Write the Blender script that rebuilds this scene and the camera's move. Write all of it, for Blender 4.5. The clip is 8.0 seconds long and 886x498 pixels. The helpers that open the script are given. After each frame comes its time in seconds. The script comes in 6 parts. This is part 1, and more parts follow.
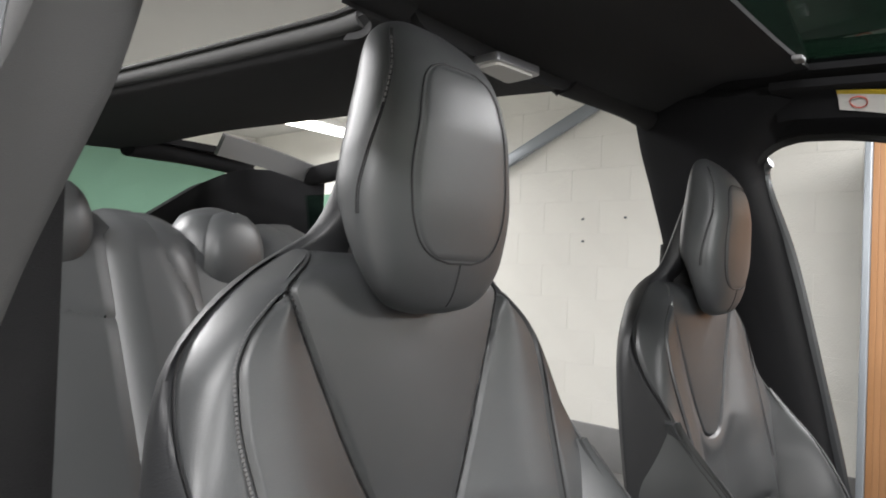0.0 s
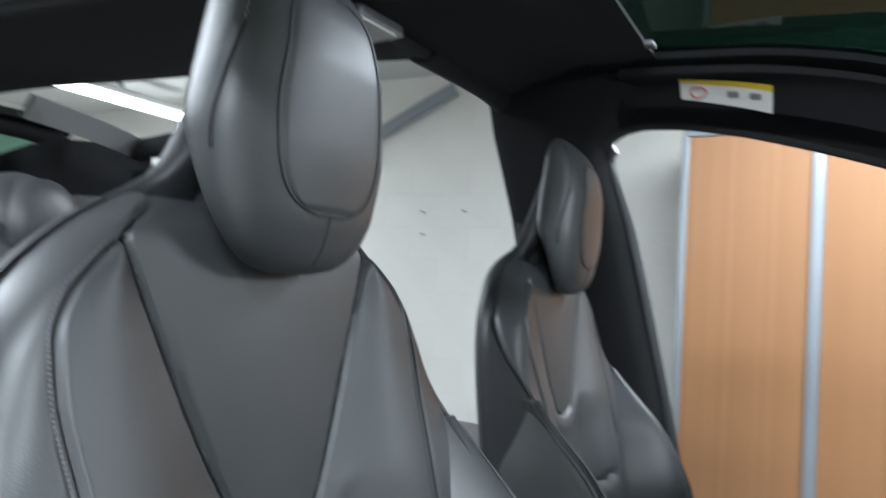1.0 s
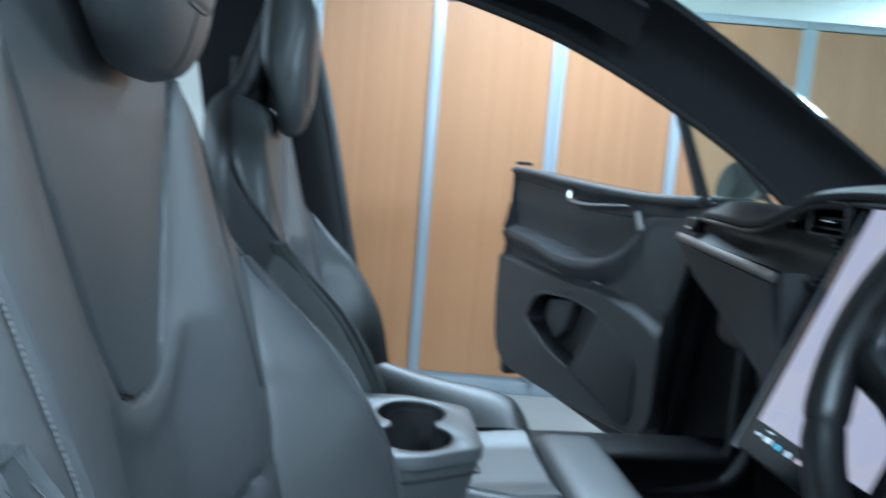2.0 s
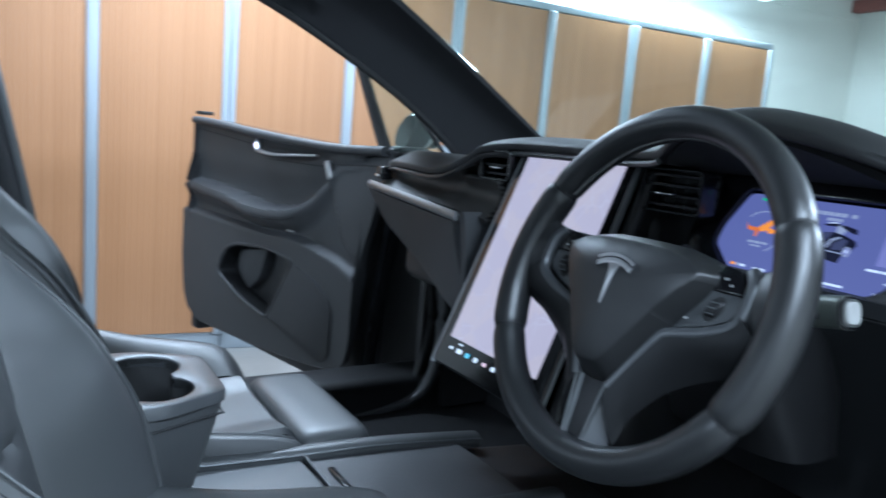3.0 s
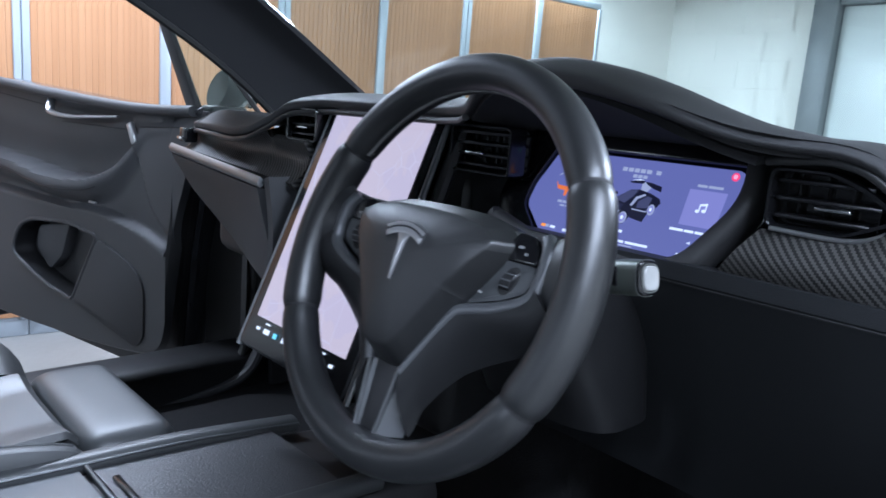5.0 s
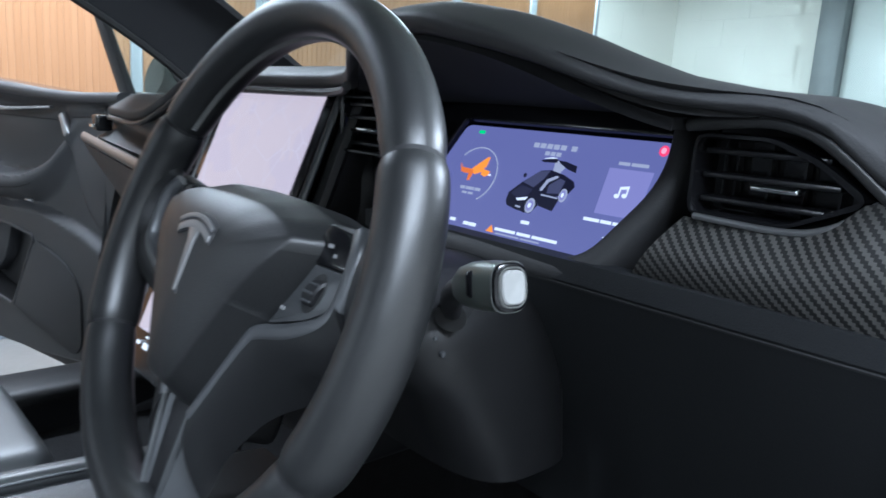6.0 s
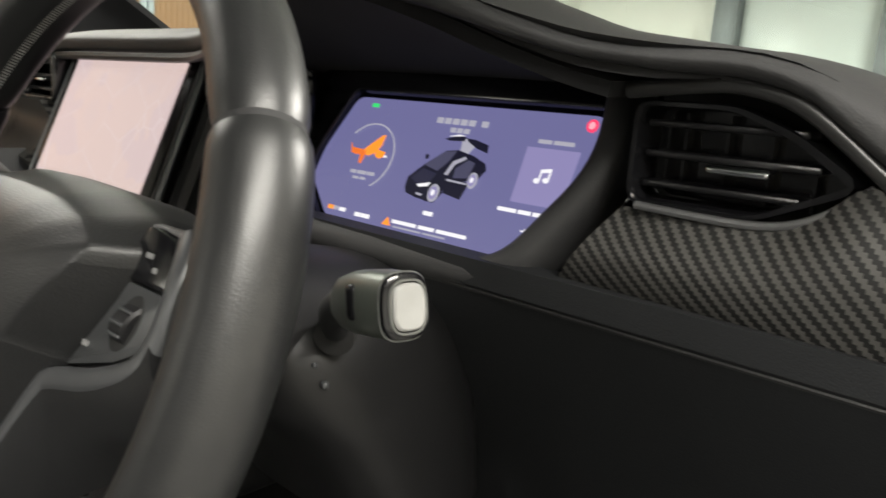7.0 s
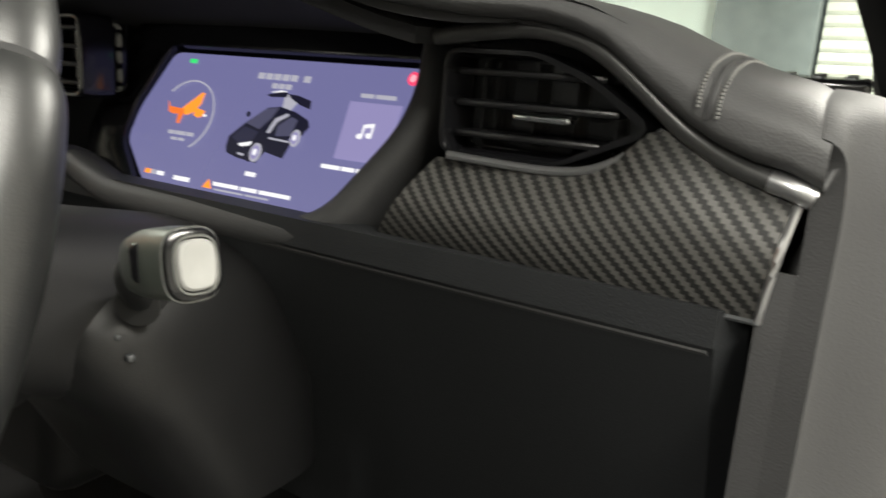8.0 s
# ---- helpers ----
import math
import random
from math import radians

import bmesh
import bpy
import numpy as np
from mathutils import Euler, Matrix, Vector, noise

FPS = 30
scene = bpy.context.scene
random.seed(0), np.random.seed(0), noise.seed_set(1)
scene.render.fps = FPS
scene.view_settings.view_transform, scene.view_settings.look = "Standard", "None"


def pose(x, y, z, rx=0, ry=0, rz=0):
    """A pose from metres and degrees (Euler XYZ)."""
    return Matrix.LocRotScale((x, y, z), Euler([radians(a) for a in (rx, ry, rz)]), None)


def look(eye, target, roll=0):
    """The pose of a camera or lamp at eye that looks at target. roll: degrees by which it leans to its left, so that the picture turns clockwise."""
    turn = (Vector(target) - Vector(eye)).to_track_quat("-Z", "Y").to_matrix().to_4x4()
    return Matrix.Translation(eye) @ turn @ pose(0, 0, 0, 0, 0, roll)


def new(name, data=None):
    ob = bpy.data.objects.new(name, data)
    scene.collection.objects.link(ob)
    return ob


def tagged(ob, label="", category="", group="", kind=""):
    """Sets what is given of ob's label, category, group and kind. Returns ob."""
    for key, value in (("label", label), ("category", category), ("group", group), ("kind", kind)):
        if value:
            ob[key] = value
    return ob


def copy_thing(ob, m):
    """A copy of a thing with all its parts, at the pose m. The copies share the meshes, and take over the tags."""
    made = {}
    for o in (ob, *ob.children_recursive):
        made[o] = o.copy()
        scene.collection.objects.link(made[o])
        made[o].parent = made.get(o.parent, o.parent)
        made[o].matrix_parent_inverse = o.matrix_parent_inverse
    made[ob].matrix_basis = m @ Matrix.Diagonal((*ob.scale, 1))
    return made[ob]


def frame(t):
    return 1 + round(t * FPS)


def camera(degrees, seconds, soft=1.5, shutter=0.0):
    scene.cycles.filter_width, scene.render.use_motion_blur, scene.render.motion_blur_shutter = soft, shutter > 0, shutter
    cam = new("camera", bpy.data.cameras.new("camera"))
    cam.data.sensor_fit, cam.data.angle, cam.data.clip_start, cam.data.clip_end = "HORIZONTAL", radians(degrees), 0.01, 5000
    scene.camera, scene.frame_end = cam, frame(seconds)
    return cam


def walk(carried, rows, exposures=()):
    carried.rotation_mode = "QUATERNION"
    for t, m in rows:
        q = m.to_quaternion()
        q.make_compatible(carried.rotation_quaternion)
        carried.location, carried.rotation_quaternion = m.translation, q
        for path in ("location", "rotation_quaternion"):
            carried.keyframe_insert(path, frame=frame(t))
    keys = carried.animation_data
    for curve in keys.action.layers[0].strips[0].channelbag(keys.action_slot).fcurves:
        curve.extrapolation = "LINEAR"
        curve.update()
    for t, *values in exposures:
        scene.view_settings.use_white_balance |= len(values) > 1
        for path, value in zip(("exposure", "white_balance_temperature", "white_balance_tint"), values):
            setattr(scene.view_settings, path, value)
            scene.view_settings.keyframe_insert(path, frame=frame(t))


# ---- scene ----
cam = camera(62.1, 8.0, soft=1.6, shutter=0.5)
METRES, EYE, TILT, LEAN, TURN = 8.0, 1.5, 0.0, 0.0, 0.0
PATH = [
    (0, (0.863, -0.435, 1.228), (-0.706, -1.673, 1.283), 2.5),
    (0.5, (0.838, -0.441, 1.227), (-0.779, -1.610, 1.355), 2.6),
    (1, (0.820, -0.498, 1.195), (-0.985, -1.358, 1.263), 3.0),
    (1.5, (0.794, -0.649, 1.165), (-1.176, -0.977, 1.055), 3.6),
    (2, (0.836, -0.701, 1.155), (-1.138, -0.484, 0.916), 4.6),
    (2.2, (0.853, -0.709, 1.150), (-1.087, -0.301, 0.887), 4.5),
    (3.3, (0.898, -0.819, 1.16), (-0.658, 0.398, 0.849), 5.3),
    (3.5, (0.875, -0.832, 1.159), (-0.602, 0.477, 0.84), 5.6),
    (4, (0.846, -0.829, 1.173), (-0.509, 0.601, 0.83), 5.9),
    (4.2, (0.841, -0.822, 1.171), (-0.491, 0.628, 0.821), 5.8),
    (5.5, (0.864, -0.55, 1.148), (-0.605, 0.751, 0.764), 3.9),
    (6, (0.828, -0.46, 1.138), (-0.624, 0.861, 0.751), 3.7),
    (6.5, (0.777, -0.398, 1.131), (-0.602, 0.996, 0.741), 3.8),
    (7, (0.756, -0.372, 1.126), (-0.515, 1.117, 0.715), 4.1),
    (7.5, (0.76, -0.356, 1.121), (-0.37, 1.237, 0.689), 4.3),
    (8, (0.775, -0.344, 1.116), (-0.208, 1.337, 0.658), 4.2),
]
walk(cam, [(t, look(eye, target, roll)) for t, eye, target, roll in PATH], exposures=[(0.0, 0.32, 6300, 12), (1.0, 0.18, 5550, 6), (1.5, 0.15, 4600, -4), (2.2, 0.15, 4700, -3), (3.5, 0.35, 4950, 8), (4.1, 0.35, 5100, 10), (5.5, 0.45, 5000, 12), (6.3, 0.45, 5600, 5), (7.0, 0.5, 6850, 8), (8.0, 0.6, 6900, 6)])

# ---- world and light ----
world = bpy.data.worlds.new("garage_air")
scene.world = world
world.use_nodes = True
world.node_tree.nodes["Background"].inputs[0].default_value = (0.75, 0.85, 1.0, 1)
world.node_tree.nodes["Background"].inputs[1].default_value = 0.06


def batten_lamp(x, y, z, length, watts, turn=0.0):
    data = bpy.data.lights.new("tube_light", "AREA")
    data.shape, data.size, data.size_y = "RECTANGLE", 0.16, length
    data.energy, data.color = watts, (1.0, 0.98, 0.95)
    ob = new("tube_light", data)
    ob.matrix_world = pose(x, y, z, 0, 0, turn)
    return ob


# First, third and fourth lamps are added out of view to brighten the cabin.
BATTENS = [(0.9, -3.1, 2.40, 1.5, 82, 0), (-2.45, 2.9, 2.28, 1.5, 92, -6), (1.9, -0.6, 2.42, 1.8, 88, 0),
           (1.5, 2.9, 2.42, 1.5, 220, 0), (-1.9, 0.0, 2.42, 1.5, 62, 0), (-2.9, -4.9, 2.35, 1.2, 50, 90)]
for bx, by, bz, bl, bw, bt in BATTENS:
    batten_lamp(bx, by, bz - 0.065, bl, bw, bt)


# ---- helpers ----
BASE = {}


def tab(v, rows):
    """A smooth curve through a few (key, value) pairs."""
    n = len(rows)
    if v <= rows[0][0]:
        return rows[0][1]
    if v >= rows[-1][0]:
        return rows[-1][1]
    i = next(k for k in range(n - 1) if v <= rows[k + 1][0])
    (x0, y0), (x1, y1) = rows[i], rows[i + 1]
    h = x1 - x0

    def slope(k):
        if k == 0 or k == n - 1:
            j = min(k, n - 2)
            return (rows[j + 1][1] - rows[j][1]) / (rows[j + 1][0] - rows[j][0])
        a = (rows[k][1] - rows[k - 1][1]) / (rows[k][0] - rows[k - 1][0])
        b = (rows[k + 1][1] - rows[k][1]) / (rows[k + 1][0] - rows[k][0])
        return 0.0 if a * b <= 0 else 2 * a * b / (a + b)
    s = (v - x0) / h
    m0, m1 = slope(i) * h, slope(i + 1) * h
    return (2 * s**3 - 3 * s**2 + 1) * y0 + (s**3 - 2 * s**2 + s) * m0 + (3 * s**2 - 2 * s**3) * y1 + (s**3 - s**2) * m1


def bump01(v, a, b):
    """0 below a, 1 above b, smooth between."""
    s = min(1.0, max(0.0, (v - a) / (b - a)))
    return s * s * (3 - 2 * s)


def thing(name, base, label, category, group="", kind=""):
    ob = new(name)
    ob.location = base
    ob.empty_display_size = 0.05
    BASE[ob] = Vector(base)
    return tagged(ob, label, category, group, kind)


def part(name, bm, material, parent=None, label="", flat=False):
    me = bpy.data.meshes.new(name)
    bmesh.ops.recalc_face_normals(bm, faces=bm.faces)
    base = BASE[parent] if parent else Vector((0, 0, 0))
    bmesh.ops.translate(bm, vec=-base, verts=bm.verts)
    bm.to_mesh(me)
    bm.free()
    if not flat:
        me.polygons.foreach_set("use_smooth", [True] * len(me.polygons))
        me.set_sharp_from_angle(angle=radians(38))
    me.materials.append(material)
    ob = new(name, me)
    if parent:
        ob.parent = parent
    BASE[ob] = base
    if label:
        ob["label"] = label
    return ob


def grid_faces(bm, rows, close_u=False, close_v=False):
    nu, nv = len(rows), len(rows[0])
    for i in range(nu if close_u else nu - 1):
        for j in range(nv if close_v else nv - 1):
            a, b = rows[i], rows[(i + 1) % nu]
            bm.faces.new((a[j], b[j], b[(j + 1) % nv], a[(j + 1) % nv]))


def slab(fn, nu, nv, thick):
    """A sheet of the given thickness over fn(u, v), u and v from 0 to 1."""
    p = [[Vector(fn(i / nu, j / nv)) for j in range(nv + 1)] for i in range(nu + 1)]
    bm = bmesh.new()
    top, low = [], []
    for i in range(nu + 1):
        top.append([]), low.append([])
        for j in range(nv + 1):
            du = p[min(i + 1, nu)][j] - p[max(i - 1, 0)][j]
            dv = p[i][min(j + 1, nv)] - p[i][max(j - 1, 0)]
            n = du.cross(dv)
            n = n.normalized() if n.length > 1e-12 else Vector((0, 0, 1))
            top[i].append(bm.verts.new(p[i][j]))
            low[i].append(bm.verts.new(p[i][j] - n * thick))
    grid_faces(bm, top)
    grid_faces(bm, low)
    for i in range(nu):
        for j in (0, nv):
            bm.faces.new((top[i][j], top[i + 1][j], low[i + 1][j], low[i][j]))
    for j in range(nv):
        for i in (0, nu):
            bm.faces.new((top[i][j], top[i][j + 1], low[i][j + 1], low[i][j]))
    return bm


def loft(rings, cap=True, around=False):
    bm = bmesh.new()
    rows = [[bm.verts.new(p) for p in ring] for ring in rings]
    grid_faces(bm, rows, close_u=around, close_v=True)
    if cap and not around:
        bm.faces.new(rows[0])
        bm.faces.new(rows[-1])
    return bm


def sweep(path, section, closed=False, up=(0, 0, 1)):
    """section(i): the ring of (side, up) offsets at path point i."""
    path = [Vector(p) for p in path]
    n, rings = len(path), []
    side0 = None
    for i in range(n):
        a, b = path[(i - 1) % n if closed else max(i - 1, 0)], path[(i + 1) % n if closed else min(i + 1, n - 1)]
        t = (b - a).normalized()
        s = t.cross(Vector(up))
        if s.length < 1e-4:
            s = side0 if side0 else t.orthogonal()
        s = (s - t * s.dot(t)).normalized()
        if side0 and s.dot(side0) < 0 and not closed:
            s = -s
        side0 = s
        w = s.cross(t)
        rings.append([path[i] + s * q[0] + w * q[1] for q in section(i)])
    return loft(rings, around=closed)


def ring2(a, b, n=12, power=2.0):
    out = []
    for k in range(n):
        t = 2 * math.pi * k / n
        c, s = math.cos(t), math.sin(t)
        out.append((a * math.copysign(abs(c) ** (2 / power), c), b * math.copysign(abs(s) ** (2 / power), s)))
    return out


def tube(path, r, n=10, closed=False, flat=1.0, up=(0, 0, 1)):
    return sweep(path, lambda i: ring2(r, r * flat, n), closed, up)


def spline(points, n=24, closed=False):
    """Points along a smooth curve through a few corners."""
    pts = [Vector(p) for p in points]
    m = len(pts)
    out = []
    spans = m if closed else m - 1
    for i in range(spans):
        p0 = pts[(i - 1) % m] if closed else pts[max(i - 1, 0)]
        p1, p2 = pts[i], pts[(i + 1) % m]
        p3 = pts[(i + 2) % m] if closed else pts[min(i + 2, m - 1)]
        k = max(2, n // spans)
        for j in range(k):
            t = j / k
            out.append(0.5 * ((2 * p1) + (p2 - p0) * t + (2 * p0 - 5 * p1 + 4 * p2 - p3) * t * t + (3 * p1 - p0 - 3 * p2 + p3) * t**3))
    if not closed:
        out.append(pts[-1])
    return out


def rbox(c, s, b=0.01, seg=3):
    bm = bmesh.new()
    bmesh.ops.create_cube(bm, size=1.0)
    bmesh.ops.scale(bm, vec=s, verts=bm.verts)
    if b:
        bmesh.ops.bevel(bm, geom=bm.edges[:], offset=min(b, 0.49 * min(s)), segments=seg, profile=0.5, affect="EDGES")
    bmesh.ops.translate(bm, vec=c, verts=bm.verts)
    return bm


def xf(bm, m):
    bmesh.ops.transform(bm, matrix=m, verts=bm.verts)
    return bm


def join(*meshes):
    out = bmesh.new()
    for bm in meshes:
        me = bpy.data.meshes.new("joined")
        bm.to_mesh(me)
        bm.free()
        out.from_mesh(me)
        bpy.data.meshes.remove(me)
    return out


def rounded(points, r, n=5):
    """A polygon of (a, b) corners with its corners rounded."""
    out, m = [], len(points)
    for i in range(m):
        p0, p1, p2 = Vector(points[i - 1]), Vector(points[i]), Vector(points[(i + 1) % m])
        rr = r[i] if isinstance(r, (list, tuple)) else r
        rr = min(rr, 0.45 * (p0 - p1).length, 0.45 * (p2 - p1).length)
        a, b = p1 + (p0 - p1).normalized() * rr, p1 + (p2 - p1).normalized() * rr
        for k in range(n + 1):
            t = k / n
            q = a * (1 - t) ** 2 + p1 * 2 * t * (1 - t) + b * t * t
            out.append((q[0], q[1]))
    return out


def plate(outline, t0, t1, bevel=0.0, holes=(), seg=2):
    """A plate: outline and holes are (a, c) loops in the plane; it reaches from depth t0 to t1 along b. Places are (a, b, c)."""
    bm = bmesh.new()
    edges = []
    for loop in (outline, *holes):
        vs = [bm.verts.new((a, t0, c)) for a, c in loop]
        edges += [bm.edges.new((vs[k], vs[(k + 1) % len(vs)])) for k in range(len(vs))]
    if holes:
        bmesh.ops.triangle_fill(bm, edges=edges, use_beauty=True, use_dissolve=False)
    else:
        bm.faces.new(bm.verts[:])
    rim = [e for e in bm.edges if len(e.link_faces) == 1]
    res = bmesh.ops.extrude_face_region(bm, geom=bm.faces[:], use_keep_orig=True)
    moved = [g for g in res["geom"] if isinstance(g, bmesh.types.BMVert)]
    bmesh.ops.translate(bm, vec=(0, t1 - t0, 0), verts=moved)
    bmesh.ops.recalc_face_normals(bm, faces=bm.faces)
    if bevel:
        bmesh.ops.bevel(bm, geom=[e for e in rim if e.is_valid], offset=bevel, segments=seg, profile=0.5, affect="EDGES")
    return bm


# ---- materials ----
def material(name, color, rough=0.5, metal=0.0, vary=0.15, scale=6.0, fine=0.0, fine_scale=400.0, wave=0.0, wave_scale=9.0,
             coat=0.0, spec=0.5, sheen=0.0, second=None):
    m = bpy.data.materials.new(name)
    m.use_nodes = True
    nt = m.node_tree
    p = nt.nodes["Principled BSDF"]
    p.inputs["Roughness"].default_value = rough
    p.inputs["Metallic"].default_value = metal
    p.inputs["Specular IOR Level"].default_value = spec
    p.inputs["Coat Weight"].default_value = coat
    p.inputs["Coat Roughness"].default_value = 0.08
    p.inputs["Sheen Weight"].default_value = sheen
    co = nt.nodes.new("ShaderNodeTexCoord").outputs["Object"]
    big = nt.nodes.new("ShaderNodeTexNoise")
    big.inputs["Scale"].default_value, big.inputs["Detail"].default_value = scale, 6.0
    nt.links.new(co, big.inputs["Vector"])
    ramp = nt.nodes.new("ShaderNodeMix")
    ramp.data_type = "RGBA"
    a = [c * (1 - vary) for c in color]
    b = list(second) if second else [min(1.0, c * (1 + vary)) for c in color]
    ramp.inputs["A"].default_value, ramp.inputs["B"].default_value = (*a, 1), (*b, 1)
    nt.links.new(big.outputs["Fac"], ramp.inputs["Factor"])
    nt.links.new(ramp.outputs["Result"], p.inputs["Base Color"])
    rr = nt.nodes.new("ShaderNodeMapRange")
    rr.inputs["To Min"].default_value, rr.inputs["To Max"].default_value = max(0.02, rough * 0.85), min(1.0, rough * 1.15)
    nt.links.new(big.outputs["Fac"], rr.inputs["Value"])
    nt.links.new(rr.outputs["Result"], p.inputs["Roughness"])
    last = None
    for strength, sc, kind in ((wave, wave_scale, "soft"), (fine, fine_scale, "grain")):
        if strength <= 0:
            continue
        if kind == "grain":
            tex = nt.nodes.new("ShaderNodeTexVoronoi")
            out = tex.outputs["Distance"]
        else:
            tex = nt.nodes.new("ShaderNodeTexNoise")
            tex.inputs["Detail"].default_value = 3.0
            out = tex.outputs["Fac"]
        tex.inputs["Scale"].default_value = sc
        nt.links.new(co, tex.inputs["Vector"])
        bp = nt.nodes.new("ShaderNodeBump")
        bp.inputs["Strength"].default_value = 1.0
        bp.inputs["Distance"].default_value = strength
        nt.links.new(out, bp.inputs["Height"])
        if last:
            nt.links.new(last, bp.inputs["Normal"])
        last = bp.outputs["Normal"]
    if last:
        nt.links.new(last, p.inputs["Normal"])
    return m


def glow(name, color, strength):
    m = bpy.data.materials.new(name)
    m.use_nodes = True
    p = m.node_tree.nodes["Principled BSDF"]
    p.inputs["Base Color"].default_value = (0.02, 0.02, 0.02, 1)
    p.inputs["Roughness"].default_value = 0.2
    p.inputs["Emission Color"].default_value = (*color, 1)
    p.inputs["Emission Strength"].default_value = strength
    return m


def pane_material(name, tint, gloss_rough=0.02):
    m = bpy.data.materials.new(name)
    m.use_nodes = True
    nt = m.node_tree
    nt.nodes.clear()
    out = nt.nodes.new("ShaderNodeOutputMaterial")
    mix = nt.nodes.new("ShaderNodeMixShader")
    fres = nt.nodes.new("ShaderNodeLayerWeight")
    fres.inputs["Blend"].default_value = 0.5
    power = nt.nodes.new("ShaderNodeMath")
    power.operation = "POWER"
    power.inputs[1].default_value = 4.0
    nt.links.new(fres.outputs["Facing"], power.inputs[0])
    gain = nt.nodes.new("ShaderNodeMath")
    gain.operation = "MULTIPLY_ADD"
    gain.inputs[1].default_value, gain.inputs[2].default_value = 0.6, 0.03
    nt.links.new(power.outputs[0], gain.inputs[0])
    tr = nt.nodes.new("ShaderNodeBsdfTransparent")
    tr.inputs["Color"].default_value = (*tint, 1)
    gl = nt.nodes.new("ShaderNodeBsdfGlossy")
    gl.inputs["Roughness"].default_value = gloss_rough
    nt.links.new(gain.outputs[0], mix.inputs[0])
    nt.links.new(tr.outputs[0], mix.inputs[1])
    nt.links.new(gl.outputs[0], mix.inputs[2])
    nt.links.new(mix.outputs[0], out.inputs["Surface"])
    return m


def carbon_material():
    m = bpy.data.materials.new("carbon_weave")
    m.use_nodes = True
    nt = m.node_tree
    p = nt.nodes["Principled BSDF"]
    co = nt.nodes.new("ShaderNodeTexCoord").outputs["Object"]
    sep = nt.nodes.new("ShaderNodeSeparateXYZ")
    nt.links.new(co, sep.inputs[0])

    def op(kind, a, b=None):
        n = nt.nodes.new("ShaderNodeMath")
        n.operation = kind
        for slot, v in ((0, a), (1, b)):
            if v is None:
                continue
            if isinstance(v, (int, float)):
                n.inputs[slot].default_value = v
            else:
                nt.links.new(v, n.inputs[slot])
        return n.outputs[0]
    pitch = 0.0021
    u = op("DIVIDE", sep.outputs["X"], pitch)
    v = op("DIVIDE", sep.outputs["Z"], pitch)
    cell = op("ADD", op("FLOOR", u), op("FLOOR", v))
    over = op("LESS_THAN", op("MODULO", op("ADD", cell, 4000), 4), 2)
    mix = nt.nodes.new("ShaderNodeMix")
    mix.data_type = "RGBA"
    mix.inputs["A"].default_value, mix.inputs["B"].default_value = (0.005, 0.005, 0.005, 1), (0.070, 0.068, 0.064, 1)
    nt.links.new(over, mix.inputs["Factor"])
    nt.links.new(mix.outputs["Result"], p.inputs["Base Color"])
    rough = nt.nodes.new("ShaderNodeMapRange")
    rough.inputs["To Min"].default_value, rough.inputs["To Max"].default_value = 0.62, 0.4
    nt.links.new(over, rough.inputs["Value"])
    nt.links.new(rough.outputs["Result"], p.inputs["Roughness"])
    bp = nt.nodes.new("ShaderNodeBump")
    bp.inputs["Distance"].default_value = 0.0006
    nt.links.new(over, bp.inputs["Height"])
    nt.links.new(bp.outputs["Normal"], p.inputs["Normal"])
    return m


def tambour_material():
    """Orange-brown beech foil with upright grain."""
    m = material("tambour_wood", (0.44, 0.205, 0.074), rough=0.36, vary=0.1, scale=2.0)
    nt = m.node_tree
    p = nt.nodes["Principled BSDF"]
    co = nt.nodes.new("ShaderNodeTexCoord").outputs["Object"]
    mp = nt.nodes.new("ShaderNodeMapping")
    mp.inputs["Scale"].default_value = (160, 160, 3)
    nt.links.new(co, mp.inputs["Vector"])
    no = nt.nodes.new("ShaderNodeTexNoise")
    no.inputs["Scale"].default_value, no.inputs["Detail"].default_value = 1.0, 4.0
    nt.links.new(mp.outputs[0], no.inputs["Vector"])
    info = nt.nodes.new("ShaderNodeObjectInfo")
    add = nt.nodes.new("ShaderNodeMath")
    add.operation = "MULTIPLY_ADD"
    add.inputs[1].default_value, add.inputs[2].default_value = 0.5, 0.0
    nt.links.new(info.outputs["Random"], add.inputs[0])
    su = nt.nodes.new("ShaderNodeMath")
    nt.links.new(no.outputs["Fac"], su.inputs[0])
    nt.links.new(add.outputs[0], su.inputs[1])
    mix = nt.nodes.new("ShaderNodeMix")
    mix.data_type = "RGBA"
    mix.inputs["A"].default_value, mix.inputs["B"].default_value = (0.41, 0.220, 0.106, 1), (0.34, 0.174, 0.078, 1)
    nt.links.new(su.outputs[0], mix.inputs["Factor"])
    nt.links.new(mix.outputs["Result"], p.inputs["Base Color"])
    return m


LEATHER = material("black_leather", (0.056, 0.059, 0.061), rough=0.44, vary=0.12, fine=0.00007, fine_scale=900, wave=0.0010, wave_scale=9, spec=0.75)
LEATHER_SEAM = material("seam_shadow", (0.012, 0.012, 0.013), rough=0.7)
THREAD = material("grey_thread", (0.132, 0.132, 0.132), rough=0.7, fine=0.0002, fine_scale=1500)
SOFT = material("soft_dash_plastic", (0.023, 0.023, 0.024), rough=0.46, fine=0.00012, fine_scale=900, vary=0.12)
HARD = material("hard_black_plastic", (0.012, 0.012, 0.013), rough=0.5, fine=0.00006, fine_scale=1200)
DOORCARD = material("charcoal_door_trim", (0.042, 0.043, 0.046), rough=0.58, fine=0.0001, fine_scale=900)
PIANO = material("gloss_black", (0.006, 0.006, 0.007), rough=0.16, vary=0.05)
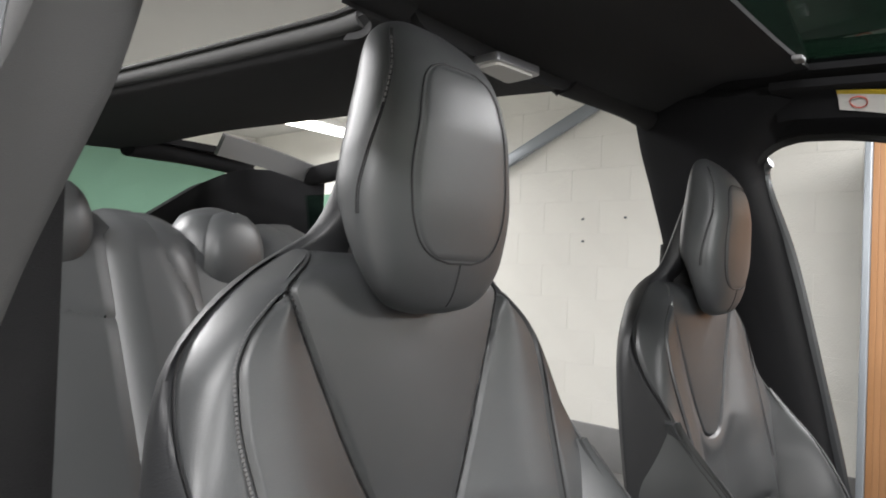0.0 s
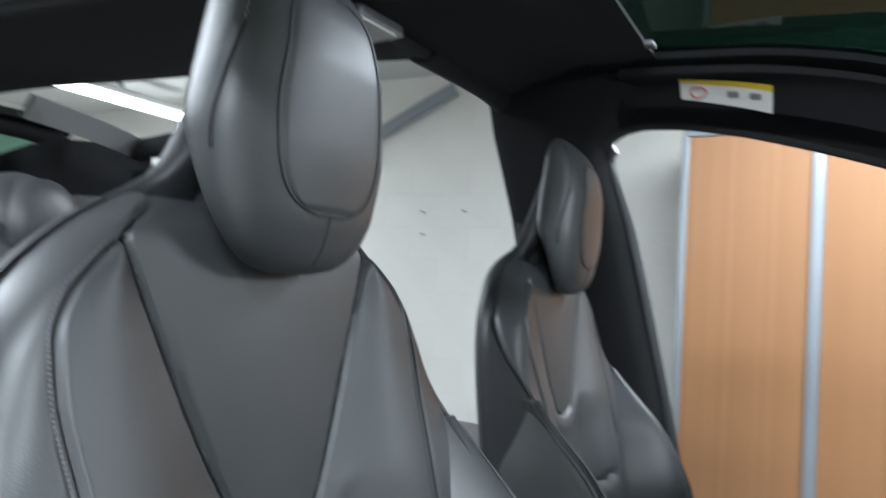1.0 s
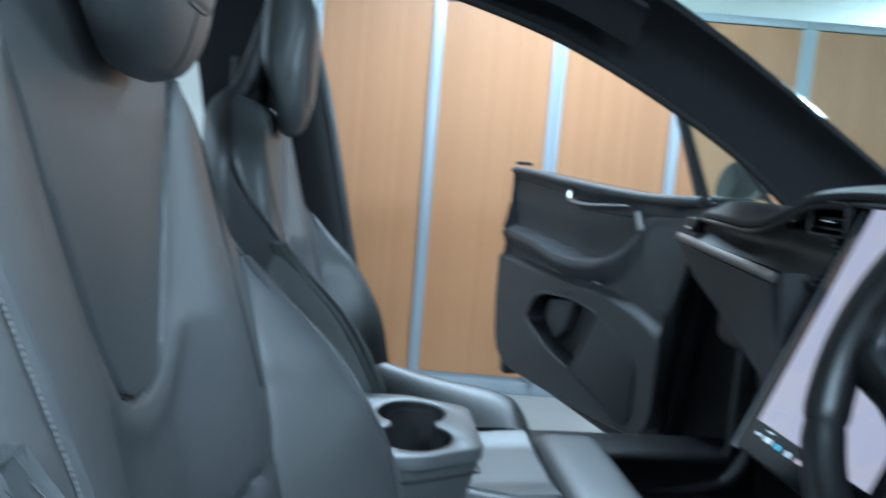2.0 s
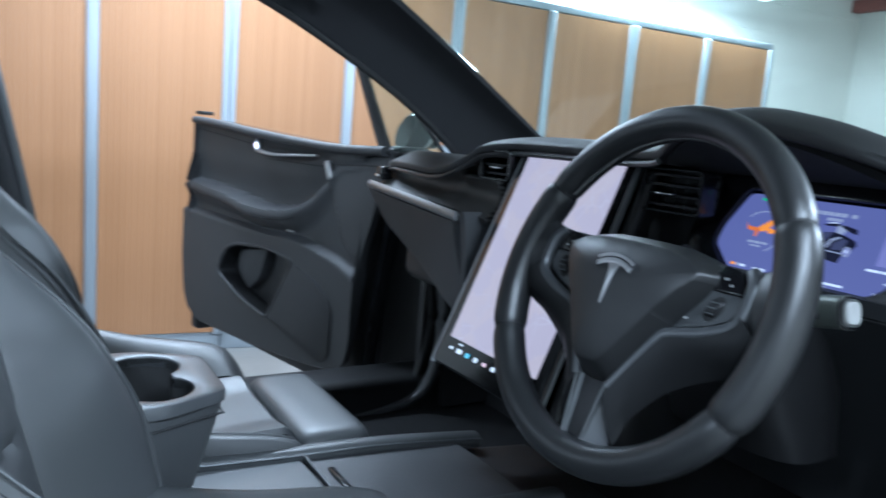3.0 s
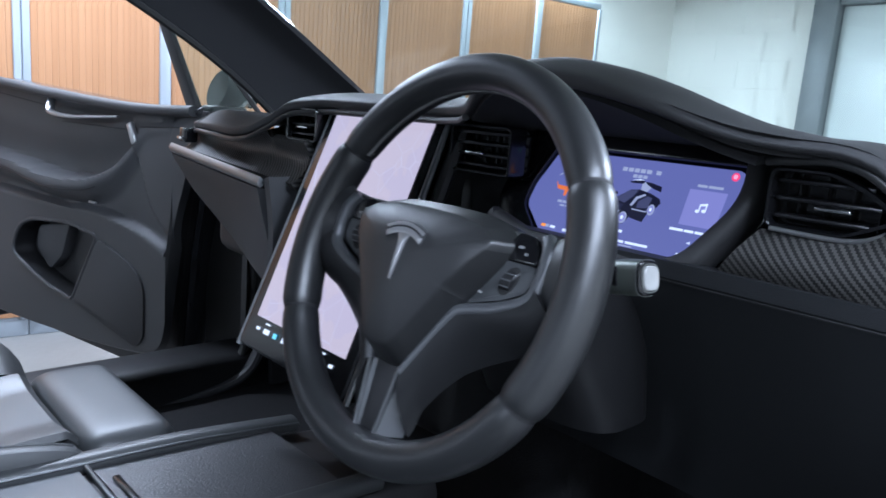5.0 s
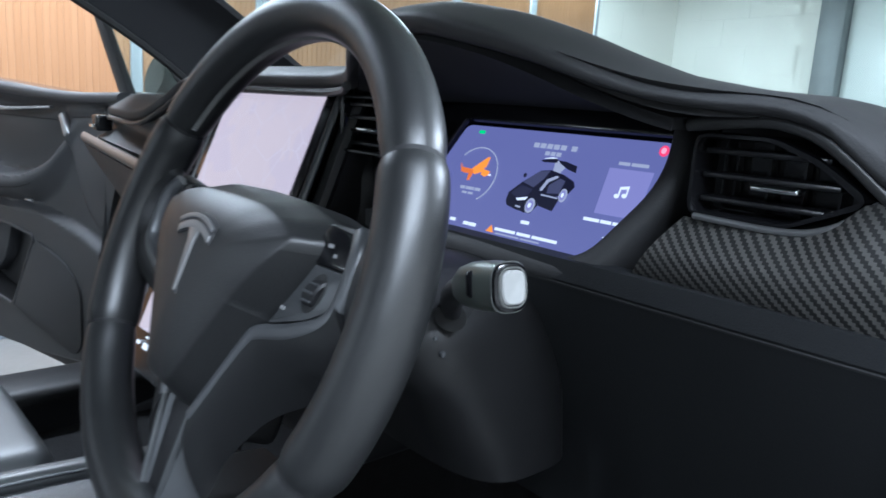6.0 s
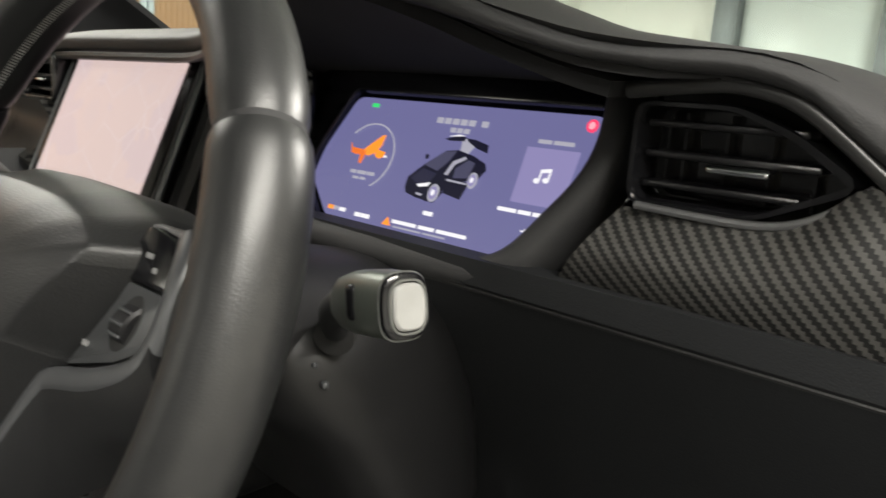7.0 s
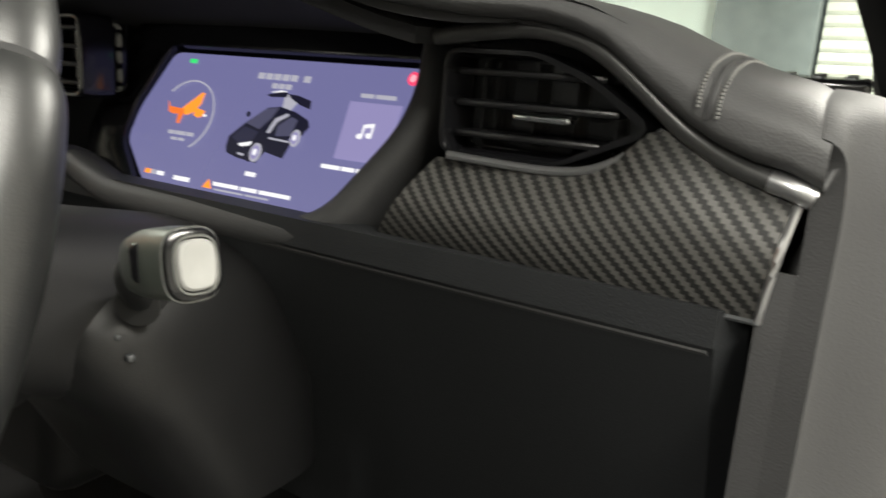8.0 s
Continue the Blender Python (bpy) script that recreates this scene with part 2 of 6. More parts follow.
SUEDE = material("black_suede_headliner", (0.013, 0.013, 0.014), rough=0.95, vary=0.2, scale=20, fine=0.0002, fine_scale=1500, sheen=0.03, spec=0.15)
LINING = material("charcoal_suede_lining", (0.030, 0.030, 0.031), rough=0.95, vary=0.2, scale=20, fine=0.0002, fine_scale=1500, sheen=0.03, spec=0.15)
# Cloth paled for the light on the near pillar and the roof spine's edge.
LIT_CLOTH = material("lit_charcoal_cloth", (0.085, 0.085, 0.085), rough=0.9, vary=0.1, fine=0.0002, fine_scale=1400, spec=0.3)
SATIN = material("satin_silver", (0.42, 0.42, 0.43), rough=0.32, metal=0.9, vary=0.05)
DARKMETAL = material("dark_satin_trim", (0.11, 0.115, 0.12), rough=0.38, metal=0.6, vary=0.05)
CHROME = material("bright_chrome", (0.75, 0.76, 0.78), rough=0.12, metal=1.0, vary=0.03)
CARPET = material("black_carpet", (0.02, 0.02, 0.021), rough=1.0, vary=0.35, scale=60, fine=0.001, fine_scale=500, spec=0.1)
RUBBER = material("black_rubber", (0.012, 0.012, 0.012), rough=0.7)
CARBON = carbon_material()
GLASS = pane_material("green_tinted_glass", (0.85, 0.905, 0.875))
GREENGLASS = pane_material("dark_green_privacy_glass", (0.48, 0.64, 0.57))
PAINTWHITE = material("white_painted_block", (0.80, 0.79, 0.74), rough=0.55, vary=0.05, scale=3, wave=0.003, wave_scale=14, fine=0.0012, fine_scale=120)
CEILING = material("white_ceiling_board", (0.62, 0.62, 0.60), rough=0.8, vary=0.06, scale=2)
SKIRT = material("grey_floor_paint_skirting", (0.22, 0.22, 0.22), rough=0.6, vary=0.15, scale=8)
CONCRETE = material("grey_painted_concrete", (0.19, 0.187, 0.178), rough=0.55, vary=0.25, scale=3, wave=0.002, wave_scale=25)
CABGREY = material("grey_cabinet_steel", (0.30, 0.33, 0.36), rough=0.34, vary=0.06, scale=4, metal=0.2)
STEEL = material("grey_galvanised_steel", (0.18, 0.195, 0.205), rough=0.5, metal=0.3, vary=0.3, scale=9)
REDPLASTIC = material("red_buckle_plastic", (0.5, 0.02, 0.03), rough=0.35)
WOOD = tambour_material()
LABELWHITE = material("label_white", (0.72, 0.70, 0.66), rough=0.5, vary=0.03)
LABELYELLOW = material("label_yellow", (0.75, 0.55, 0.03), rough=0.5, vary=0.03)
LABELRED = material("label_red", (0.5, 0.08, 0.05), rough=0.5, vary=0.03)
LABELGREY = material("label_grey_print", (0.2, 0.2, 0.2), rough=0.5, vary=0.03)
TUBE = glow("tube_glow", (1.0, 0.97, 0.9), 9.0)

# ---- the garage ----
# The cabinet wall runs nearly along the car: from CAB0 towards ALONG.
CAB0 = Vector((-2.847, -0.996, 0))
ALONG = Vector((0.1008, 0.9949, 0)).normalized()
INTO = Vector((-ALONG.y, ALONG.x, 0))
LEAF = 0.5925
CABTURN = math.degrees(math.atan2(-ALONG.x, ALONG.y))


def wall_place(along, into, z):
    return CAB0 + ALONG * along + INTO * into + Vector((0, 0, z))


ROOMM = Matrix.Translation(CAB0) @ Matrix.Rotation(radians(CABTURN), 4, "Z")
# In the room's own axes: a = -into, b = along, z up


def room_box(a0, a1, b0, b1, z0, z1, bev=0.0):
    return xf(rbox(((a0 + a1) / 2, (b0 + b1) / 2, (z0 + z1) / 2), (a1 - a0, b1 - b0, z1 - z0), bev, 2), ROOMM)


FRONT = 6.25
tagged(part("floor", room_box(-0.9, 7.0, -6.2, FRONT + 0.3, -0.1, 0.0), CONCRETE), "grey painted concrete garage floor", "floor", kind="structure")
tagged(part("ceiling", room_box(-0.9, 7.0, -6.2, FRONT + 0.3, 2.52, 2.62), CEILING), "off-white garage ceiling", "ceiling", kind="structure")
tagged(part("wall_east", room_box(6.7, 6.9, -6.0, FRONT, 0, 2.52), PAINTWHITE), "plain white painted wall", "wall", kind="structure")
tagged(part("wall_south", room_box(-0.7, 6.7, -6.1, -5.9, 0, 2.52), PAINTWHITE), "plain white painted wall", "wall", kind="structure")
wall_west = tagged(part("wall_west", room_box(-0.7, -0.52, -5.9, FRONT, 0, 2.52), PAINTWHITE), "white painted blockwork wall behind the cabinets", "wall", kind="structure")
wall_north = tagged(part("wall_north", room_box(-0.7, 0.75, FRONT, FRONT + 0.2, 0, 2.52), PAINTWHITE), "white painted blockwork wall at the garage's front", "wall", kind="structure")
tagged(part("wall_lintel", room_box(0.75, 6.7, FRONT, FRONT + 0.2, 2.34, 2.52), PAINTWHITE), "white lintel over the door", "wall", kind="structure")
tagged(part("wall_shutter_side", room_box(5.8, 6.7, FRONT, FRONT + 0.2, 0, 2.34), PAINTWHITE), "white painted wall beside the roller shutter", "wall", kind="structure")

# blockwork: courses of painted blocks, slightly proud of their joints
BLOCK = bmesh.new()
bmesh.ops.create_cube(BLOCK, size=1.0)
bmesh.ops.scale(BLOCK, vec=(0.02, 0.4392, 0.2142), verts=BLOCK.verts)
bmesh.ops.bevel(BLOCK, geom=BLOCK.edges[:], offset=0.0012, segments=1, profile=0.5, affect="EDGES")
BLOCKMESH = bpy.data.meshes.new("block")
BLOCK.to_mesh(BLOCKMESH)
BLOCK.free()
BLOCKMESH.materials.append(PAINTWHITE)
SEMI = BLOCKMESH.copy()
SEMI.transform(Matrix.Diagonal((1, 0.5, 1, 1)))


def block(parent, where, turn, half=False):
    ob = new("block", SEMI if half else BLOCKMESH)
    ob.parent = parent
    ob.matrix_basis = Matrix.Translation(where) @ Matrix.Rotation(radians(turn), 4, "Z")


# steel beam under the ceiling along the north wall, with flaking red paint
tagged(part("steel_beam", room_box(-0.52, 6.6, FRONT - 0.12, FRONT - 0.03, 2.42, 2.515, 0.006), material("red_oxide_paint", (0.22, 0.06, 0.04), rough=0.6, vary=0.4, scale=8)),
       "rusty red steel beam under the ceiling", "beam", kind="structure")
# grey skirting band along the west wall
tagged(part("baseboard", room_box(-0.535, -0.50, -5.9, -0.02, 0.0, 0.27, 0.006), SKIRT), "grey painted skirting band of the wall", "skirting", kind="structure")
# sloping steel track fixed on the west wall
track = thing("wall_track", wall_place(-2.0, 0.48, 1.9), "sloping light grey steel track on the white wall", "track")
part("rail", xf(rbox((0, 0, 0), (0.035, 1.05, 0.085), 0.008), Matrix.Translation(wall_place(-2.06, 0.475, 2.19)) @ Matrix.Rotation(radians(CABTURN), 4, "Z") @ Matrix.Rotation(radians(24), 4, "X")), CABGREY, track)

# wall screws
for sa, sz in ((-1.79, 1.60), (-1.475, 1.605), (-1.785, 1.452)):
    sc = tagged(part("wall_screw", xf(rbox((0, 0, 0), (0.02, 0.014, 0.014), 0.004), Matrix.Translation(wall_place(sa, 0.495, sz))), STEEL), "small dark screw in the white wall", "screw", group="wall screws")


# ---- tambour cabinets ----
CABH, CABD = 1.955, 0.44
SLATS = 20


def cabinet():
    cab = thing("tambour_cabinet", (0, 0, 0), "tall grey steel cabinet with closed orange-brown tambour doors", "cabinet", group="cabinets along the wall")
    w = 2 * LEAF
    part("carcass", join(rbox((-CABD + 0.01, w / 2, CABH / 2), (0.02, w - 0.004, CABH - 0.02), 0), rbox((-CABD / 2, 0.011, CABH / 2), (CABD - 0.03, 0.02, CABH), 0.002),
                         rbox((-CABD / 2, w - 0.011, CABH / 2), (CABD - 0.03, 0.02, CABH), 0.002)), CABGREY, cab)
    part("top", rbox((-CABD / 2, w / 2, CABH - 0.02), (CABD, w - 0.002, 0.04), 0.004), CABGREY, cab)
    part("plinth", rbox((-CABD / 2 - 0.004, w / 2, 0.045), (CABD - 0.01, w - 0.004, 0.09), 0.004), CABGREY, cab)
    for y in (0.017, w - 0.017):
        part("post", rbox((-0.012, y, CABH / 2 + 0.02), (0.05, 0.032, CABH - 0.12), 0.006), CABGREY, cab)
    part("post", rbox((-0.008, w / 2, CABH / 2 + 0.02), (0.05, 0.052, CABH - 0.12), 0.008), CABGREY, cab)
    slat_bm = bmesh.new()
    pitch = (LEAF - 0.058) / SLATS
    z0, z1 = 0.092, CABH - 0.045
    prof = [(-0.010, -pitch * 0.498), (0.0022, -pitch * 0.49), (0.0036, -pitch * 0.36), (0.0040, 0), (0.0036, pitch * 0.36), (0.0022, pitch * 0.49), (-0.010, pitch * 0.498)]
    rows = [[slat_bm.verts.new((x, y, z)) for x, y in prof] for z in (z0, z1)]
    grid_faces(slat_bm, rows)
    slat_bm.faces.new(rows[0])
    slat_bm.faces.new(rows[1])
    bmesh.ops.recalc_face_normals(slat_bm, faces=slat_bm.faces)
    me = bpy.data.meshes.new("slat")
    slat_bm.to_mesh(me)
    slat_bm.free()
    me.materials.append(WOOD)
    for leaf in range(2):
        first = leaf * LEAF + (0.034 if leaf == 0 else 0.028)
        back = part("tambour_door", rbox((-0.026, leaf * LEAF + LEAF / 2, (z0 + z1) / 2), (0.012, LEAF - 0.06, z1 - z0), 0), WOOD, cab)
        for k in range(SLATS):
            ob = new("slat", me)
            ob.parent = back
            ob.location = (-0.004, first + pitch * (k + 0.5), 0)
        if leaf == 1:
            part("lock_handle", rbox((0.004, leaf * LEAF + 0.004, 1.02), (0.012, 0.02, 0.10), 0.004), SATIN, cab, "small grey pull handle with lock")
    return cab


first_cab = cabinet()
first_cab.matrix_basis = ROOMM.copy()
for k in range(1, 4):
    copy_thing(first_cab, ROOMM @ Matrix.Translation((0, 2 * LEAF * k, 0)))


# ---- tube lamps, three of them added ----
def batten(x, y, z, length, turn):
    lamp = thing("tube_lamp", (0, 0, 0), "white fluorescent batten lamp with glowing tubes, from a partly added set", "lamp", group="ceiling lamps")
    part("housing", rbox((0, 0, 0.025), (0.12, length + 0.06, 0.05), 0.008), CEILING, lamp)
    part("diffuser", rbox((0, 0, -0.025), (0.14, length, 0.05), 0.02), TUBE, lamp, "glowing white diffuser")
    part("hanger", rbox((0, 0, (2.52 - z + 0.05) / 2), (0.03, 0.03, max(0.02, 2.52 - z - 0.045)), 0.004), STEEL, lamp)
    lamp.matrix_basis = pose(x, y, z, 0, 0, turn)


for bx, by, bz, bl, bw, bt in BATTENS:
    batten(bx, by, bz, bl, bt)

# ---- front of the garage: steel frame, translucent door, roller shutter ----
gate = thing("steel_door_frame", tuple(ROOMM @ Vector((0.85, FRONT - 0.05, 0))), "grey galvanised steel door frame in the white wall", "door frame")
part("post", room_box(0.76, 0.94, FRONT - 0.10, FRONT + 0.08, 0, 2.3, 0.006), STEEL, gate)
part("lintel", room_box(0.94, 1.87, FRONT - 0.08, FRONT + 0.06, 2.10, 2.24, 0.006), STEEL, gate)
part("post", room_box(1.87, 2.51, FRONT - 0.10, FRONT + 0.08, 0, 2.3, 0.006), STEEL, gate)
tagged(part("door_1", room_box(0.945, 1.865, FRONT - 0.02, FRONT + 0.02, 0.01, 2.095, 0.004), material("pale_door_panel", (0.66, 0.70, 0.69), rough=0.35, vary=0.06, scale=2)),
       "pale grey-green closed door panel", "door", kind="structure")
shutter = thing("roller_shutter", tuple(ROOMM @ Vector((4.4, FRONT, 0))), "closed white ribbed roller shutter", "roller shutter")
SHUT = material("white_shutter_paint", (0.74, 0.73, 0.68), rough=0.45, vary=0.12, scale=5)
for k in range(31):
    z = 0.005 + 0.075 * k
    part("slat", xf(loft([[(x, -0.012, z + 0.001), (x, -0.03, z + 0.02), (x, -0.03, z + 0.05), (x, -0.012, z + 0.073), (x, 0.005, z + 0.073), (x, 0.005, z + 0.001)] for x in (2.53, 5.8)]),
                    ROOMM @ Matrix.Translation((0, FRONT, 0))), SHUT, shutter)

# ---- the car's shell ----
car = thing("cabin_shell", (0, -0.6, 0), "dark car cabin shell with open doors and black suede roof lining", "car")
# floor pan, sills and bulkhead
part("floor_pan", rbox((0, -0.75, 0.30), (1.62, 3.5, 0.22), 0.03), CARPET, car, "black carpeted floor")
for side in (-1, 1):
    part("sill", rbox((side * 0.86, -0.55, 0.36), (0.16, 2.6, 0.28), 0.03), HARD, car)
    for y in (1.45, -2.05):
        wheel = part("wheel", xf(loft([ring for ring in [[(x, r * math.cos(2 * math.pi * k / 32), r * math.sin(2 * math.pi * k / 32)) for k in range(32)]
                     for x, r in ((-0.11, 0.30), (-0.12, 0.345), (0.12, 0.345), (0.11, 0.30))]]), Matrix.Translation((side * 0.84, y, 0.345))), RUBBER, car)
        part("rim", xf(loft([[(x, r * math.cos(2 * math.pi * k / 32), r * math.sin(2 * math.pi * k / 32)) for k in range(32)] for x, r in ((-0.09, 0.27), (-0.10, 0.255), (0.10, 0.255), (0.09, 0.27))]),
                       Matrix.Translation((side * 0.84, y, 0.345))), SATIN, wheel)
part("bulkhead", slab(lambda u, v: (-0.78 + 1.56 * u, 0.62 - 0.2 * bump01(0.55 - v, 0, 0.5), 0.40 + 0.64 * v), 12, 12, 0.03), CARPET, car)
part("nose", rbox((0, 1.25, 0.62), (1.7, 1.25, 0.62), 0.12, 4), HARD, car)
part("tail", rbox((0, -2.95, 0.62), (1.7, 0.9, 0.7), 0.12, 4), HARD, car)


def roof_line(side, inner):
    """Edges of the band from windscreen pillar over the roof rail to the rear: outer lower or inner upper edge, by y."""
    if inner:
        z = [(-2.6, 1.36), (-2.1, 1.50), (-1.6, 1.60), (-1.0, 1.605), (-0.6, 1.60), (-0.42, 1.585), (-0.19, 1.515), (0.06, 1.405), (0.44, 1.198), (0.62, 1.095)]
        x = [(-2.6, 0.50), (-1.0, 0.52), (-0.6, 0.53), (-0.2, 0.60), (0.1, 0.655), (0.44, 0.70), (0.62, 0.72)]
    else:
        z = [(-2.6, 1.30), (-1.0, 1.49), (-0.6, 1.487), (-0.53, 1.481), (-0.31, 1.423), (-0.07, 1.317), (0.14, 1.201), (0.30, 1.08), (0.42, 0.98)]
        if side < 0:
            z = [(-2.6, 1.30), (-1.0, 1.41), (-0.885, 1.435), (-0.865, 1.465), (-0.84, 1.494), (-0.81, 1.511), (-0.77, 1.519), (-0.72, 1.518), (-0.60, 1.502), (-0.52, 1.484), (-0.40, 1.452), (-0.31, 1.423), (-0.07, 1.317), (0.14, 1.201), (0.30, 1.08), (0.42, 0.98)]
        x = [(-2.6, 0.64), (-0.9, 0.66), (-0.5, 0.675), (-0.1, 0.70), (0.42, 0.76)]
    return lambda y: Vector((side * (tab(y, x) + (0.055 * bump01(y, -0.05, 0.35) if side > 0 else 0.0)), y, tab(y, z)))


def pillar_band(side):
    lo, hi = roof_line(side, False), roof_line(side, True)

    def fn(u, v):
        yo = -1.02 + (0.36 + 1.02) * u
        yi = -1.02 + (0.58 + 1.02) * u
        a, b = lo(yo), hi(yi)
        p = a.lerp(b, v)
        sag = 0.035 * math.sin(math.pi * v)
        return p + Vector((side * sag * 0.6, 0, sag * 0.7))
    return slab(fn, 120, 12, 0.02)


for side in (-1, 1):
    part("windscreen_pillar", pillar_band(side), SUEDE, car, "black suede covered windscreen pillar and roof rail")
    lo = roof_line(side, False)
    seal = [lo(-0.86 + 1.2 * k / 80) + Vector((side * 0.012, 0, -0.004)) for k in range(81)]
    part("door_seal", tube(seal, 0.011, 8), RUBBER, car)


def b_pillar(side):
    """The middle pillar: front edge, width and lean by height."""
    fx = [(0.40, 0.80), (0.7, 0.775), (1.08, 0.722), (1.30, 0.69), (1.47, 0.655), (1.62, 0.56)]
    fy = [(0.40, -0.66), (0.7, -0.70), (0.94, -0.748), (1.09, -0.782), (1.30, -0.83), (1.47, -0.87), (1.56, -0.80), (1.62, -0.66)]
    if side > 0:
        fx = [(0.40, 0.81), (0.7, 0.79), (1.10, 0.742), (1.21, 0.706), (1.27, 0.680), (1.35, 0.644), (1.47, 0.605), (1.62, 0.55)]
        fy = [(0.40, -0.80), (0.94, -0.835), (1.09, -0.845), (1.30, -0.865), (1.47, -0.885), (1.56, -0.82), (1.62, -0.68)]
    ry = [(0.40, -0.95), (0.9, -0.98), (1.30, -1.02), (1.425, -1.045), (1.52, -1.06), (1.62, -1.06)]

    def fn(u, v):
        z = 0.40 + 1.19 * v
        y0, y1 = tab(z, fy), tab(z, ry)
        x = tab(z, fx)
        bulge = 0.035 * math.sin(math.pi * min(1, max(0, u))) ** 0.7
        edge = 0.05 * (1 - bump01(u, 0.0, 0.16))
        return (side * (x - bulge + edge), y0 + (y1 - y0) * u, z)
    return slab(fn, 24, 60, 0.03)


for side in (-1, 1):
    # Near pillar's paler colour carries the light on it; far one stays black suede.
    pl = part("b_pillar", b_pillar(side), SUEDE if side < 0 else LIT_CLOTH, car, "dark cloth-covered middle pillar")
    back = 0.0 if side < 0 else 1.0
    edge = spline([(side * 0.838, -0.655 - 0.15 * back, 0.45), (side * 0.79, -0.70 - 0.11 * back, 0.8), (side * 0.763, -0.75 - 0.08 * back, 1.05), (side * 0.73, -0.80 - 0.05 * back, 1.28), (side * 0.70, -0.85 - 0.02 * back, 1.45), (side * 0.69, -0.80, 1.475)], 40)
    part("door_seal", tube(edge if side > 0 else edge[:36], 0.012, 8), DARKMETAL, car)
    part("lower_cover", slab(lambda u, v: (side * (0.742 + 0.07 * (1 - v) + 0.03 * (1 - bump01(u, 0, .15))), -0.735 - 0.11 * back - 0.03 * v - 0.2 * u, 0.45 + 0.63 * v), 10, 10, 0.012), HARD, car, "hard plastic lower pillar cover")

# seat belts hanging from the middle pillars
for side in (-1, 1):
    path = spline([(side * 0.655, -0.95, 1.33), (side * 0.655, -0.94, 1.0), (side * 0.67, -0.92, 0.7), (side * 0.70, -0.86, 0.47)], 24)
    part("seat_belt", sweep(path, lambda i: ring2(0.003, 0.024, 8, 4), up=(1, 0, 0)), material("black_webbing", (0.012, 0.012, 0.013), rough=0.85, fine=0.0004, fine_scale=900), car, "black seat belt strap")

# roof lining: front bow over the seats, spine between the raised rear doors
def lining(u, v):
    x = -0.56 + 1.12 * u
    y = -0.735 - 0.315 * v
    z = 1.604 + 0.004 * (1 - bump01(v, 0, 0.2)) - 0.048 * bump01(v, 0.4, 1.0) - 0.02 * (1 - (2 * u - 1) ** 2)
    return (x, y, z)


part("roof_lining", slab(lining, 30, 20, 0.008), LINING, car, "black suede roof lining")


def spine(u, v):
    a = 2 * u - 1
    y = -1.02 - 1.45 * v
    half = 0.19 + 0.08 * bump01(v, 0.55, 1) + 0.02 * bump01(0.12 - v, 0, 0.12)
    z = 1.514 + 0.016 * a * a + 0.01 * bump01(v, 0.3, 1.0)
    return (a * half, y, z + 0.02 * bump01(abs(a), 0.86, 1.0))


part("roof_spine", slab(spine, 40, 30, 0.03), LINING, car, "black suede roof spine between the raised rear doors")
for side in (-1, 1):
    line = [Vector(spine(0.5 + side * 0.5, k / 30)) + Vector((side * 0.004, 0, 0.012)) for k in range(2, 31)]
    part("roof_seal", tube(line, 0.004, 8), RUBBER, car)
    roll = [Vector(spine(0.5 + side * 0.5, k / 30)) + Vector((-side * 0.012, 0, 0.002)) for k in range(2, 31)]
    # Light from the open rear doors is put into this roll's paler colour.
    part("roof_edge", tube(roll, 0.014, 12), LIT_CLOTH, car, "rolled edge of the roof spine, its cloth paled for outside light")
    # rounded corner where the spine meets the front lining
    part("corner_web", slab(lambda u, v: (side * (0.17 + (0.11 - 0.11 * math.sin(u * math.pi / 2) + 0.01) * v), -1.03 - (0.11 - 0.11 * math.cos(u * math.pi / 2) + 0.01) * v, 1.534 + 0.01 * v), 14, 6, 0.02), LINING, car)
    # bow between pillar and spine behind the front seats
    bow = spline([(side * 0.69, -1.04, 1.46), (side * 0.64, -1.045, 1.535), (side * 0.52, -1.045, 1.565), (side * 0.2, -1.04, 1.555)], 24)
    part("roof_bow", tube(bow, 0.032, 12, flat=0.9), LINING, car)
    # rear bow, slanting rear pillar and quarter glass
    q = spline([(side * 0.20, -2.42, 1.535), (side * 0.45, -2.45, 1.54), (side * 0.62, -2.45, 1.52), (side * 0.68, -2.38, 1.42)], 24)
    part("rear_bow", tube(q, 0.035, 12, flat=0.8), SUEDE, car)
    A, B, C, D = Vector((side * 0.66, -2.50, 1.52)), Vector((side * 0.33, -2.74, 1.31)), Vector((side * 0.69, -2.26, 1.08)), Vector((side * 0.45, -2.74, 1.04))
    part("rear_pillar", slab(lambda u, v: A.lerp(B, u).lerp(C.lerp(D, u), v) + Vector((side * 0.03 * math.sin(math.pi * v), 0, 0)), 14, 10, 0.03), SUEDE, car)
    part("roof_rail_rear", tube(spline([(side * 0.66, -1.9, 1.53), (side * 0.68, -2.2, 1.50), (side * 0.67, -2.45, 1.49)], 12), 0.03, 10), SUEDE, car)
    glassq = part("rear_quarter_glass", slab(lambda u, v: (side * (0.70 - 0.03 * v), -1.98 - 0.34 * u, 1.10 + 0.34 * v), 8, 6, 0.005), GREENGLASS, car, "green tinted rear quarter glass")
    glassq.visible_shadow = False
    part("belt_rail_rear", rbox((side * 0.70, -2.15, 1.13), (0.05, 0.45, 0.2), 0.02), SUEDE, car)
    part("load_side_trim", slab(lambda u, v: (side * (0.70 - 0.02 * v), -1.95 - 0.85 * u, 0.42 + 0.58 * v), 12, 8, 0.03), HARD, car)
